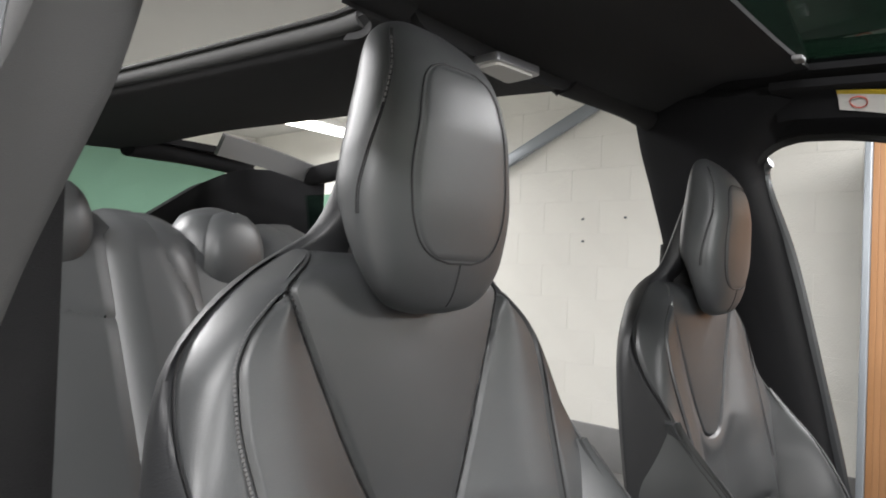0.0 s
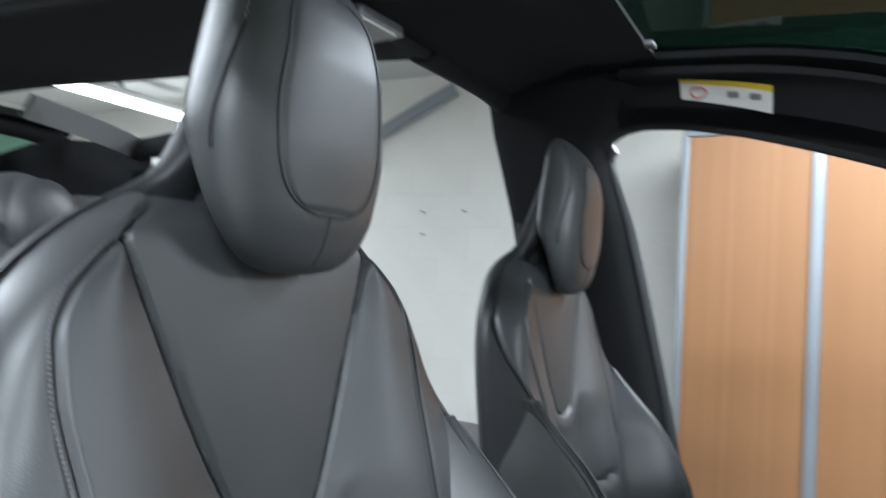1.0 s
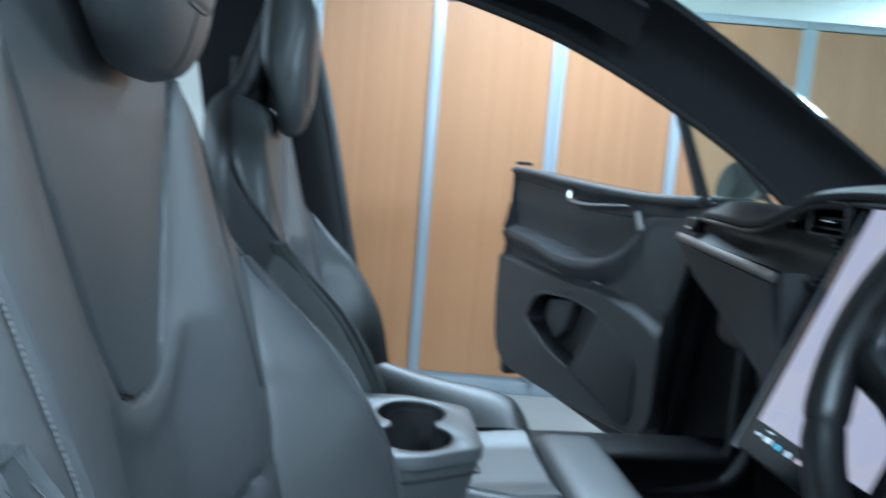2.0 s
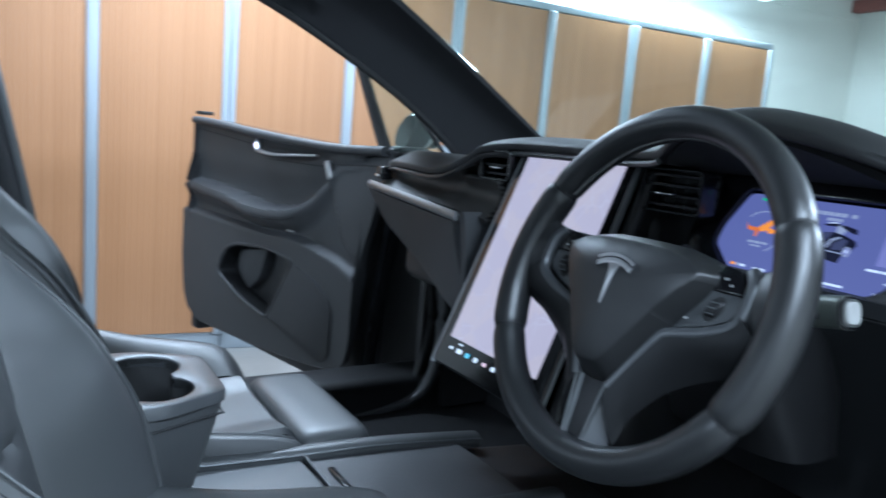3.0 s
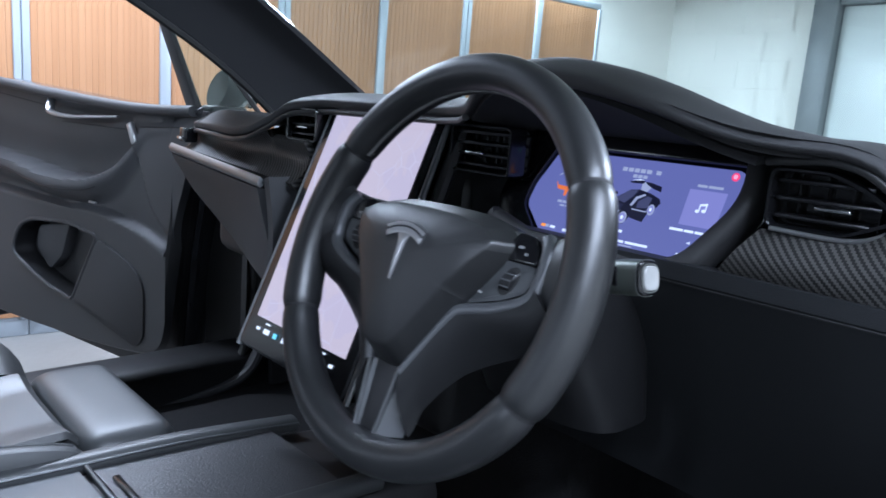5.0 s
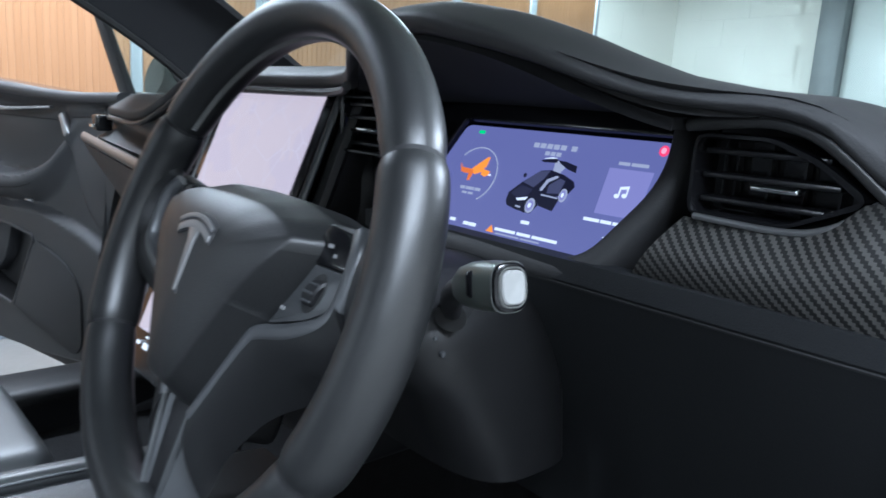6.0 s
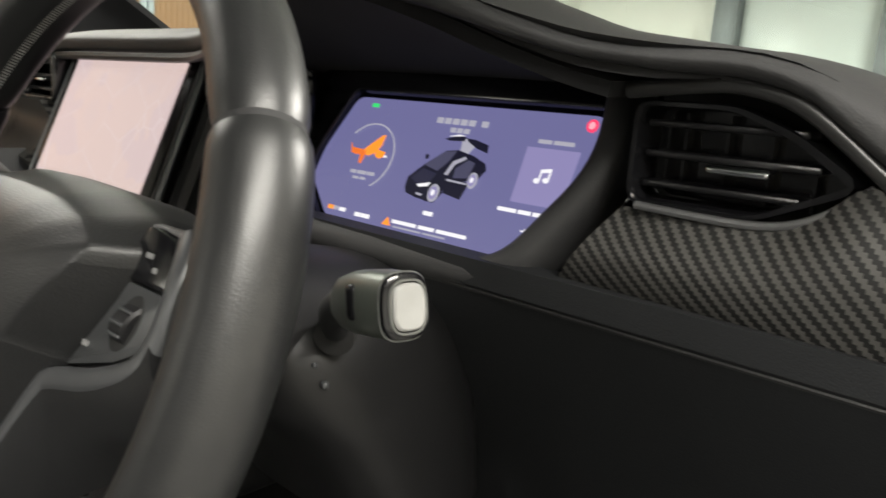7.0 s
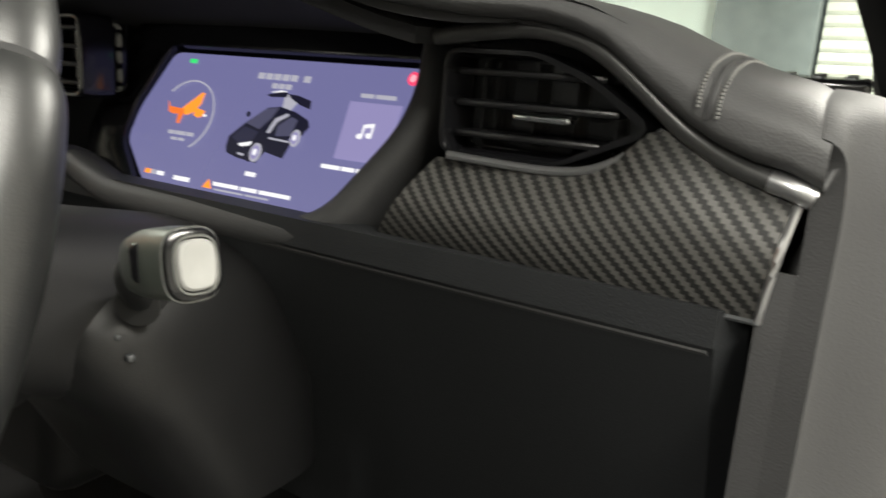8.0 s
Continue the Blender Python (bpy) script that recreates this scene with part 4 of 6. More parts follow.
seat("black leather driver's seat with a tall fixed headrest and grey stitching", 1).matrix_basis = pose(SEATX, SEATY, 0)
seat("black leather passenger seat beside the open door", 0).matrix_basis = pose(-0.368, SEATY + 0.004, -0.016) @ Matrix.Translation((0, 0, 0.95)) @ Matrix.Rotation(radians(-1.5), 4, "X") @ Matrix.Translation((0, 0, -0.95))


# ---- rear seats ----
def rear_seat(head, wide):
    st = thing("rear_seat", (0, 0, 0), "black leather rear seat with a small oval headrest", "car seat", group="rear seats")

    def back(u, v):
        a = 2 * u - 1
        x = a * wide
        crest = 1.252 - 0.05 * math.exp(-((x - head) / 0.085) ** 2) - 0.02 * bump01(abs(a), 0.86, 1.0)
        z = 0.55 + (crest - 0.55) * v
        y = -0.14 + 0.44 * (1.25 - z) + 0.022 * bump01(abs(x - head), 0.085, 0.15) - 0.085 * bump01(abs(a), 0.89, 1) - 0.06 * bump01(v, 0.955, 1)
        fall = 0.125 + 0.035 * bump01(z, 1.10, 1.24)
        y -= 0.010 * math.exp(-((abs(x - head) - fall) / 0.006) ** 2) + 0.012 * math.exp(-((z - 1.105 + 0.04 * abs(a)) / 0.006) ** 2) * (1 - bump01(abs(x - head), 0.10, 0.125))
        return (x, y, z)
    part("backrest", slab(back, 90, 90, 0.07), LEATHER, st)
    for side in (-1, 1):
        # piped edge beside the gap between the seats, and the seam beside the headrest
        for a, rad, mt in ((0.885, 0.0042, LEATHER), (0.865, 0.0022, LEATHER_SEAM), (0.91, 0.0030, LEATHER_SEAM)):
            run = [Vector(back(0.5 + side * a / 2, 0.25 + 0.71 * k / 40)) + Vector((0, 0.0015, 0)) for k in range(41)]
            part("piping" if mt is LEATHER else "seam", tube(run, rad, 8), mt, st)
        run = []
        for k in range(41):
            v = 0.45 + 0.50 * k / 40
            x = head + side * (0.125 + 0.035 * bump01(0.55 + 0.69 * v, 1.10, 1.24))
            run.append(Vector(back(min(0.96, max(0.04, 0.5 + x / (2 * wide))), v)) + Vector((0, 0.001, 0)))
        part("seam", tube(run, 0.0024, 8), LEATHER_SEAM, st)
    part("cushion", rbox((0, 0.2, 0.62), (wide * 1.95, 0.5, 0.18), 0.05, 4), LEATHER, st)
    part("seat_base", rbox((0, 0.15, 0.46), (wide * 1.5, 0.4, 0.16), 0.02), HARD, st)
    rings = []
    for k in range(31):
        t = k / 30
        z = 1.145 + 0.185 * t
        w = tab(t, [(0, 0.03), (0.06, 0.055), (0.2, 0.078), (0.45, 0.088), (0.7, 0.084), (0.88, 0.066), (0.97, 0.038), (1, 0.012)])
        d = tab(t, [(0, 0.03), (0.2, 0.055), (0.6, 0.062), (0.9, 0.045), (1, 0.012)])
        rings.append([Vector((head + w * c, -0.105 - 0.02 * t + d * s, z)) for c, s in ring2(1, 1, 40, 2.5)])
    hd = part("headrest", loft(rings), LEATHER, st)

    def oval(u, v):
        a = 2 * u - 1
        half = 0.056 * math.sqrt(max(0.02, 1 - (2 * v - 1) ** 2)) ** 0.7
        edge = min(1 - abs(a), 4 * v, 4 * (1 - v))
        return (head + a * half, -0.053 - 0.014 * (2 * v - 1) ** 2 + 0.008 * bump01(edge, 0, 0.25) - 0.006 * a * a, 1.172 + 0.130 * v)
    part("headrest_pad", slab(oval, 20, 20, 0.02), LEATHER, hd)
    loop = [Vector(oval(0.98, 0.03 + 0.94 * k / 24)) for k in range(25)] + [Vector(oval(0.02, 0.97 - 0.94 * k / 24)) for k in range(25)]
    part("headrest_seam", tube([p + Vector((0, 0.003, 0)) for p in loop], 0.0022, 6, closed=True, up=(0, 1, 0)), LEATHER_SEAM, hd)
    return st


r1 = rear_seat(0, 0.235)
r1.matrix_basis = pose(0.0, -1.58, 0)
rear_seat(-0.13, 0.235).matrix_basis = pose(0.475, -1.58, 0.03)
copy_thing(r1, pose(0.30, -2.28, 0.0))
copy_thing(r1, pose(-0.30, -2.28, 0.0))

# ---- dashboard ----
dash = thing("dashboard", (0, 0.25, 0.52), "black soft dashboard with carbon fibre trim and slatted air vents", "dashboard")
LIPZ = [(-0.70, 1.088), (-0.60, 1.098), (-0.48, 1.099), (-0.40, 1.098), (-0.33, 1.104), (-0.27, 1.127), (-0.22, 1.152), (-0.12, 1.162), (0.10, 1.164), (0.19, 1.168),
        (0.24, 1.188), (0.277, 1.204), (0.32, 1.211), (0.36, 1.210), (0.414, 1.202), (0.473, 1.186), (0.522, 1.168), (0.561, 1.156), (0.60, 1.149), (0.633, 1.146), (0.659, 1.139), (0.687, 1.119), (0.713, 1.102), (0.731, 1.095), (0.757, 1.090)]
CREST = [(0.22, 1.192), (0.25, 1.207), (0.277, 1.217), (0.344, 1.222), (0.414, 1.213), (0.473, 1.197), (0.522, 1.179), (0.561, 1.167), (0.606, 1.162), (0.644, 1.157), (0.673, 1.150), (0.699, 1.139), (0.72, 1.131), (0.757, 1.122)]
LIPY = [(-0.70, 0.03), (-0.64, 0.005), (-0.45, -0.035), (-0.33, -0.045), (-0.24, -0.03), (-0.12, -0.012), (0.12, -0.012), (0.19, -0.03), (0.26, -0.07), (0.37, -0.085), (0.48, -0.075), (0.58, -0.045), (0.66, -0.03), (0.72, -0.035), (0.76, -0.03)]


def smooth(v, knots):
    """Value at v on a curve through the knots, without overshoot."""
    n = len(knots)
    h = [knots[k + 1][0] - knots[k][0] for k in range(n - 1)]
    d = [(knots[k + 1][1] - knots[k][1]) / h[k] for k in range(n - 1)]
    m = [d[0]] + [2 * d[k] * d[k + 1] / (d[k] + d[k + 1]) if d[k] * d[k + 1] > 0 else 0.0 for k in range(n - 2)] + [d[-1]]
    k = next((j for j in range(n - 1) if v <= knots[j + 1][0]), n - 2)
    t = (v - knots[k][0]) / h[k]
    return (1 + 2 * t) * (1 - t) ** 2 * knots[k][1] + t * (1 - t) ** 2 * h[k] * m[k] + t * t * (3 - 2 * t) * knots[k + 1][1] - t * t * (1 - t) * h[k] * m[k + 1]


def dash_top(u, v):
    x = -0.70 + 1.457 * u
    zl, yl = tab(x, LIPZ), tab(x, LIPY)
    hood = bump01(x, 0.19, 0.30) * (1 - bump01(x, 0.55, 0.70))
    far = bump01(abs(x), 0.60, 0.72)
    right = bump01(x, 0.54, 0.64)
    th = 0.020 - 0.012 * bump01(x, 0.40, 0.60)
    crest = tab(x, CREST) if x > 0.24 else zl + 0.010 + 0.004 * hood
    left_end = 1 - bump01(x, -0.36, -0.24)
    crest += (max(crest, 1.121 - 0.020 * bump01(-x, 0.58, 0.70)) - crest) * left_end
    back = 0.018 * bump01(x, 0.60, 0.70) + 0.012 * left_end
    end = 0.56 - 0.12 * (2 * u - 1) ** 2
    pts = [(0.0, yl + 0.016, zl - th), (0.06, yl + 0.001, zl - 0.8 * th), (0.12, yl - 0.001, zl - 0.35 * th), (0.2, yl + 0.010, zl + 0.001), (0.36, yl + 0.06, crest), (0.55, yl + 0.20, crest - 0.002 - 0.03 * hood), (0.8, yl + 0.36, 1.105 + 0.012 * far * (x < 0) + back), (1.0, end, 1.075 + back)]
    roll = [(0.0, yl + 0.010, zl - 0.004), (0.06, yl + 0.001, zl - 0.003), (0.12, yl - 0.004, zl + 0.002), (0.2, yl - 0.003, zl + 0.35 * (crest - zl)), (0.36, yl + 0.022, zl + 0.82 * (crest - zl)), (0.55, yl + 0.075, crest), (0.8, yl + 0.26, crest - 0.014), (1.0, end, 1.085 + back)]
    y = smooth(v, [(a[0], a[1] + (b[1] - a[1]) * right) for a, b in zip(pts, roll)])
    z = smooth(v, [(a[0], a[2] + (b[2] - a[2]) * right) for a, b in zip(pts, roll)])
    return (x, y, z - 0.004 * bump01(x, 0.74, 0.757) ** 2)


DASHPAD = material("grained_dash_vinyl", (0.034, 0.034, 0.035), rough=0.58, vary=0.1, fine=0.00012, fine_scale=900, spec=0.3)
part("top_pad", slab(dash_top, 110, 60, 0.012), DASHPAD, dash, "soft black dashboard top")
lip = [Vector(dash_top(k / 90, 0.05)) + Vector((0, -0.001, -0.006)) for k in range(2, 57)]
part("lip_trim", tube(lip, 0.0045, 8), SOFT, dash, "black trim line under the pad")
part("vent_backing", slab(lambda u, v: (-0.67 + 0.47 * u, tab(-0.67 + 0.47 * u, LIPY) + 0.055, 1.03 + (tab(-0.67 + 0.47 * u, LIPZ) - 1.035) * v), 24, 6, 0.006), RUBBER, dash)
# seams in the top pad at the outer ends
DARKTHREAD = material("dark_grey_thread", (0.15, 0.15, 0.145), rough=0.8)
for xs in (0.712, -0.60):
    for off in (-0.004, 0.004):
        bm = bmesh.new()
        for k in range(46):
            p = Vector(dash_top((xs + off + 0.70) / 1.457, 0.16 + 0.62 * k / 45))
            geo = bmesh.ops.create_cube(bm, size=1.0)["verts"]
            bmesh.ops.scale(bm, vec=(0.0010, 0.0036, 0.0010), verts=geo)
            bmesh.ops.translate(bm, vec=p + Vector((0, 0, 0.0006)), verts=geo)
        tagged(part("stitching", bm, DARKTHREAD, dash, "grey stitching"), kind="stuff")
    part("pad_seam", tube([Vector(dash_top((xs + 0.70) / 1.457, 0.14 + 0.66 * k / 20)) for k in range(21)], 0.0012, 6), LEATHER_SEAM, dash)


# face behind vents and trims
def face(u, v, x0, x1):
    x = x0 + (x1 - x0) * u
    z0, z1 = 0.98, tab(x, LIPZ) - 0.012
    z = z0 + (z1 - z0) * v
    return (x, 0.045 + 0.0 * v, z)


for fx0, fx1 in ((-0.69, 0.215), (0.562, 0.75)):
    part("dash_face", slab(lambda u, v: face(u, v, fx0, fx1), 40, 6, 0.02), HARD, dash)
for cx, cy, cz, sx, sy, sz in ((-0.42, 0.25, 0.92, 0.50, 0.36, 0.22), (0.0, 0.22, 0.88, 0.30, 0.40, 0.40), (0.45, 0.29, 0.92, 0.57, 0.34, 0.22)):
    part("dash_core", rbox((cx, cy, cz), (sx, sy, sz), 0.03), HARD, dash)
part("dash_support", rbox((0, 0.32, 0.62), (0.5, 0.2, 0.36), 0.02), CARPET, dash)


# carbon panel on the passenger side, above the glovebox strip
def carbon_left(u, v):
    x = -0.655 + 0.488 * u
    z0 = 1.036 - 0.016 * u
    z1 = tab(x, LIPZ) - 0.016
    if x > -0.30:
        z1 = min(z1, 1.086)
    y = -0.012 - 0.035 * u + 0.02 * math.sin(math.pi * v) + 0.02 * v
    return (x, y, z0 + (z1 - z0) * v)


part("carbon_panel", slab(carbon_left, 40, 12, 0.012), CARBON, dash, "woven carbon fibre trim")


STRIP = material("brushed_strip", (0.26, 0.27, 0.28), rough=0.36, metal=0.7, vary=0.06)


def strip(u, v):
    x = -0.674 + 0.462 * u
    t = math.pi * v
    return (x, -0.030 - 0.047 * u - 0.006 * math.sin(t), 1.034 - 0.016 * u + 0.010 * (v - 0.5) * 2 * (1 - 0.1 * u))


part("glovebox_strip", slab(strip, 20, 8, 0.012), STRIP, dash, "satin metal strip over the glovebox")


def glovebox(u, v):
    x = -0.672 + 0.466 * u
    top = 1.022 - 0.016 * u
    low = top - tab(u, [(0, 0.085), (0.4, 0.13), (0.8, 0.185), (1.0, 0.20)])
    z = top + (low - top) * v
    y = -0.031 - 0.047 * u + 0.012 * math.sin(math.pi * v) - 0.0 + 0.055 * v ** 2
    y += 0.05 * bump01(u, 0.965, 1.0)
    return (x, y, z)


glove = part("glovebox", slab(glovebox, 50, 20, -0.03), DOORCARD, dash, "black closed glovebox lid")
part("glovebox_end", slab(lambda u, v: (-0.206 + 0.02 * math.sin(math.pi * v), -0.075 + 0.16 * u, 1.025 - 0.21 * v), 10, 10, 0.015), DOORCARD, dash)


# ---- air vents ----
RIDGE = material("satin_black_ridge", (0.05, 0.05, 0.05), rough=0.3, metal=0.3, vary=0.05)
SLAT = material("satin_black_slat", (0.006, 0.006, 0.007), rough=0.34, vary=0.05)


def vent(x0, x1, z0, z1, y, tip, slats, parent, ends):
    """A vent: bezel outline, dark throat, slats and a bright tab. tip: which side runs out in a point."""
    zm = (z0 + z1) / 2
    if tip > 0:
        out = [(x0, z0), (x1 - 0.045, z0), (x1, z0 + 0.022), (x1 - 0.03, z1 - 0.012), (x1 - 0.06, z1), (x0, z1)]
    else:
        out = [(x0, z0), (x1, z0), (x1, z1), (x0, z1)]
    outer = rounded(out, 0.008, 4)
    cx, cz = sum(p[0] for p in out) / len(out), zm
    inner = [(cx + (a - cx) * 0.93, cz + (c - cz) * 0.86) for a, c in outer]
    vt = part("air_vent", plate(outer, y - 0.008, y + 0.02, 0.003, holes=[inner]), PIANO, parent, "black slatted air vent")
    part("vent_throat", plate(inner, y + 0.030, y + 0.034), PIANO, vt)
    for k in range(slats):
        z = z0 + (z1 - z0) * (k + 0.75) / (slats + 0.5)
        a, b = x0 + 0.005, x1 - (0.02 + 0.025 * abs(z - zm) / (z1 - z0) if tip > 0 else 0.005)
        part("slat", rbox(((a + b) / 2, y + 0.010, z), (b - a, 0.020, 0.0036), 0.0012, 2), SLAT, vt)
    for s in range(4):
        x = x0 + (x1 - x0) * (s + 0.8) / 5
        part("fin", rbox((x, y + 0.024, zm), (0.0015, 0.008, (z1 - z0) * 0.8), 0), PIANO, vt)
    zt = z0 + (z1 - z0) * 0.42
    part("vent_tab", rbox((x0 + (x1 - x0) * ends, y - 0.001, zt), (0.03, 0.012, 0.004), 0.0015), CHROME, vt, "bright vent tab")
    return vt


vent(-0.236, -0.146, 1.088, 1.142, -0.012, 0, 3, dash, 0.5)
vent(0.148, 0.255, 1.080, 1.142, 0.004, 0, 4, dash, 0.4)
vent(0.574, 0.686, 1.076, 1.131, -0.006, 1, 3, dash, 0.5)
part("vent_trim", tube(spline([(0.572, -0.018, 1.135), (0.62, -0.020, 1.140), (0.645, -0.021, 1.137), (0.662, -0.022, 1.130), (0.679, -0.023, 1.118), (0.693, -0.024, 1.107), (0.706, -0.025, 1.098), (0.722, -0.027, 1.090), (0.738, -0.029, 1.085)], 40), 0.0046, 10), RIDGE, dash, "satin black ridge over the vent")
part("ridge_tip", tube(spline([(0.738, -0.029, 1.085), (0.746, -0.030, 1.083), (0.754, -0.029, 1.080)], 8), 0.0048, 10), SATIN, dash, "bright worn tip")
part("vent_trim", tube(spline([(0.582, -0.016, 1.0765), (0.64, -0.017, 1.0755), (0.668, -0.018, 1.082), (0.691, -0.018, 1.099)], 20), 0.0022, 8), SATIN, dash)
part("air_vent", rbox((-0.655, -0.002, 1.062), (0.03, 0.03, 0.030), 0.005), PIANO, dash, "small side vent")
part("vent_tab", rbox((-0.655, -0.02, 1.056), (0.02, 0.006, 0.006), 0.001), CHROME, dash)


# carbon panel on the driver's side
def carbon_right(u, v):
    x0, x1 = 0.537 + 0.035 * v, 0.742 + 0.008 * v
    x = x0 + (x1 - x0) * u
    ztop = tab(x, [(0.56, 1.074), (0.65, 1.075), (0.672, 1.086), (0.69, 1.100), (0.705, 1.098), (0.722, 1.090), (0.75, 1.081)])
    z = 1.024 + 0.003 * u + (ztop - 1.024 - 0.003 * u) * v
    y = -0.014 - 0.016 * u - 0.010 * math.sin(math.pi * v) + 0.004 * v
    return (x, y, z)


part("carbon_panel", slab(carbon_right, 30, 16, 0.012), CARBON, dash, "woven carbon fibre trim")
part("panel_edge", tube([Vector(carbon_right(1.0, k / 10)) for k in range(11)], 0.0016, 6), SATIN, dash, "worn bright panel edge")
part("panel_edge", tube([Vector(carbon_right(k / 20, 0.0)) for k in range(21)], 0.0014, 6), DARKMETAL, dash)


# knee panel below
KNEE = material("dull_black_knee_vinyl", (0.016, 0.0170, 0.0184), rough=0.5, vary=0.2, fine=0.00012, fine_scale=900, spec=0.25)


def knee(u, v):
    x = 0.22 + 0.518 * u
    z = 1.0275 + 0.002 * u - 0.30 * v
    y = -0.0145 - 0.0165 * max(0.0, (x - 0.30) / 0.445) - 0.003 * bump01(0.065 - v, 0.0, 0.008) + 0.15 * max(0.0, v - 0.07)
    edge = 0.02 * bump01(u, 0.975, 1.0) ** 2
    return (x, y + edge, z)


part("knee_panel", slab(knee, 50, 90, -0.02), KNEE, dash, "soft black knee panel")
part("pad_seam", tube([Vector(knee(0.3 + 0.675 * k / 30, 0.066)) for k in range(31)], 0.0016, 6), SOFT, dash)


# end caps of the dashboard, facing the doors
for side in (1,):
    def cap(u, v):
        p = Vector(dash_top(1.0, 0.24 + 0.66 * u)) + Vector((-0.006, 0.006, -0.006))
        w = 0.003 + 0.045 * bump01(u, 0.0, 0.5)
        r = min(0.034, p.z - 1.066)
        if v < 0.4:
            t = math.pi / 2 * v / 0.4
            return (p.x - 0.001 + w * math.sin(t), p.y, p.z - 0.001 - r * (1 - math.cos(t)))
        k = (v - 0.4) / 0.6
        return (p.x - 0.001 + w, p.y - 0.004 * bump01(k, 0.0, 0.1) + 0.05 * k * k, p.z - 0.001 - r + (0.55 - p.z + r) * k)
    CAPGREY = material("end_cap_charcoal", (0.040, 0.040, 0.041), rough=0.65, fine=0.0001, fine_scale=900, spec=0.2)
    part("end_cap", slab(cap, 44, 50, 0.012), CAPGREY, dash, "rounded charcoal dashboard end cap")
    part("end_return", slab(lambda u, v: (cap(0.0, 0.42 + 0.58 * v)[0] - 0.012 * (1 - u), cap(0.0, 0.42 + 0.58 * v)[1] + 0.004, cap(0.0, 0.42 + 0.58 * v)[2]), 4, 24, 0.004), CAPGREY, dash)
    vent_at = Matrix.Translation((0.716, 0.235, 1.1255)) @ Matrix.Rotation(radians(4), 4, "X")
    part("demister_vent", xf(rbox((0, 0, 0.002), (0.085, 0.05, 0.012), 0.004), vent_at), PIANO, dash)
    for k in range(4):
        part("fin", xf(rbox(((k - 1.5) * 0.020, 0, 0.008), (0.007, 0.042, 0.004), 0.001), vent_at), DARKMETAL, dash)

# footwell sides and pedals space
for side in (-1, 1):
    part("kick_panel", slab(lambda u, v: (side * (0.74 + 0.03 * v), 0.27 + 0.33 * u, 0.42 + 0.30 * v), 6, 6, 0.02), CARPET, dash)

# ---- centre screen ----
tilt = math.atan2(0.128, 0.309)
SCR = Matrix.Translation((0, 0.0, 1.137)) @ Matrix.Rotation(-tilt, 4, "X")
# in the screen's axes: a across, c up (0 at the top edge of the picture), b away from the viewer
touch = thing("touchscreen", (0, -0.08, 0.78), "tall portrait touchscreen showing a pale map", "touchscreen")
part("bezel", xf(plate(rounded([(-0.140, -0.385), (0.140, -0.385), (0.132, 0.022), (-0.132, 0.022)], 0.012), 0.0, 0.03, 0.003), SCR), PIANO, touch, "gloss black screen surround")
for side in (-1, 1):
    part("side_trim", xf(tube([(side * 0.134, 0.004, 0.024), (side * 0.1425, 0.004, -0.388)], 0.0045, 8), SCR), STRIP if side < 0 else DARKMETAL, touch, "satin metal edge")
    part("side_trim", xf(tube([(side * 0.146, 0.02, 0.024), (side * 0.156, 0.02, -0.39)], 0.010, 8), SCR), HARD, touch)
part("housing", xf(rbox((0, 0.055, -0.18), (0.285, 0.06, 0.42), 0.012), SCR), HARD, touch)


def map_material():
    m = bpy.data.materials.new("map_picture")
    m.use_nodes = True
    nt = m.node_tree
    p = nt.nodes["Principled BSDF"]
    p.inputs["Base Color"].default_value = (0.01, 0.01, 0.01, 1)
    p.inputs["Roughness"].default_value = 0.25
    co = nt.nodes.new("ShaderNodeTexCoord").outputs["Object"]
    vo = nt.nodes.new("ShaderNodeTexNoise")
    vo.inputs["Scale"].default_value, vo.inputs["Detail"].default_value = 14, 2
    nt.links.new(co, vo.inputs["Vector"])
    ra = nt.nodes.new("ShaderNodeValToRGB")
    ra.color_ramp.interpolation = "CONSTANT"
    ra.color_ramp.elements[0].color = (0.645, 0.515, 0.545, 1)
    ra.color_ramp.elements[1].position, ra.color_ramp.elements[1].color = 0.46, (0.68, 0.535, 0.535, 1)
    e = ra.color_ramp.elements.new(0.60)
    e.color = (0.665, 0.53, 0.54, 1)
    nt.links.new(vo.outputs["Fac"], ra.inputs[0])
    ed = nt.nodes.new("ShaderNodeTexVoronoi")
    ed.feature = "DISTANCE_TO_EDGE"
    ed.inputs["Scale"].default_value = 18
    nt.links.new(co, ed.inputs["Vector"])
    lt = nt.nodes.new("ShaderNodeMath")
    lt.operation = "LESS_THAN"
    lt.inputs[1].default_value = 0.006
    nt.links.new(ed.outputs["Distance"], lt.inputs[0])
    mx = nt.nodes.new("ShaderNodeMix")
    mx.data_type = "RGBA"
    mx.inputs["B"].default_value = (0.72, 0.62, 0.66, 1)
    nt.links.new(lt.outputs[0], mx.inputs["Factor"])
    nt.links.new(ra.outputs[0], mx.inputs["A"])
    nt.links.new(mx.outputs["Result"], p.inputs["Emission Color"])
    p.inputs["Emission Strength"].default_value = 0.72
    return m


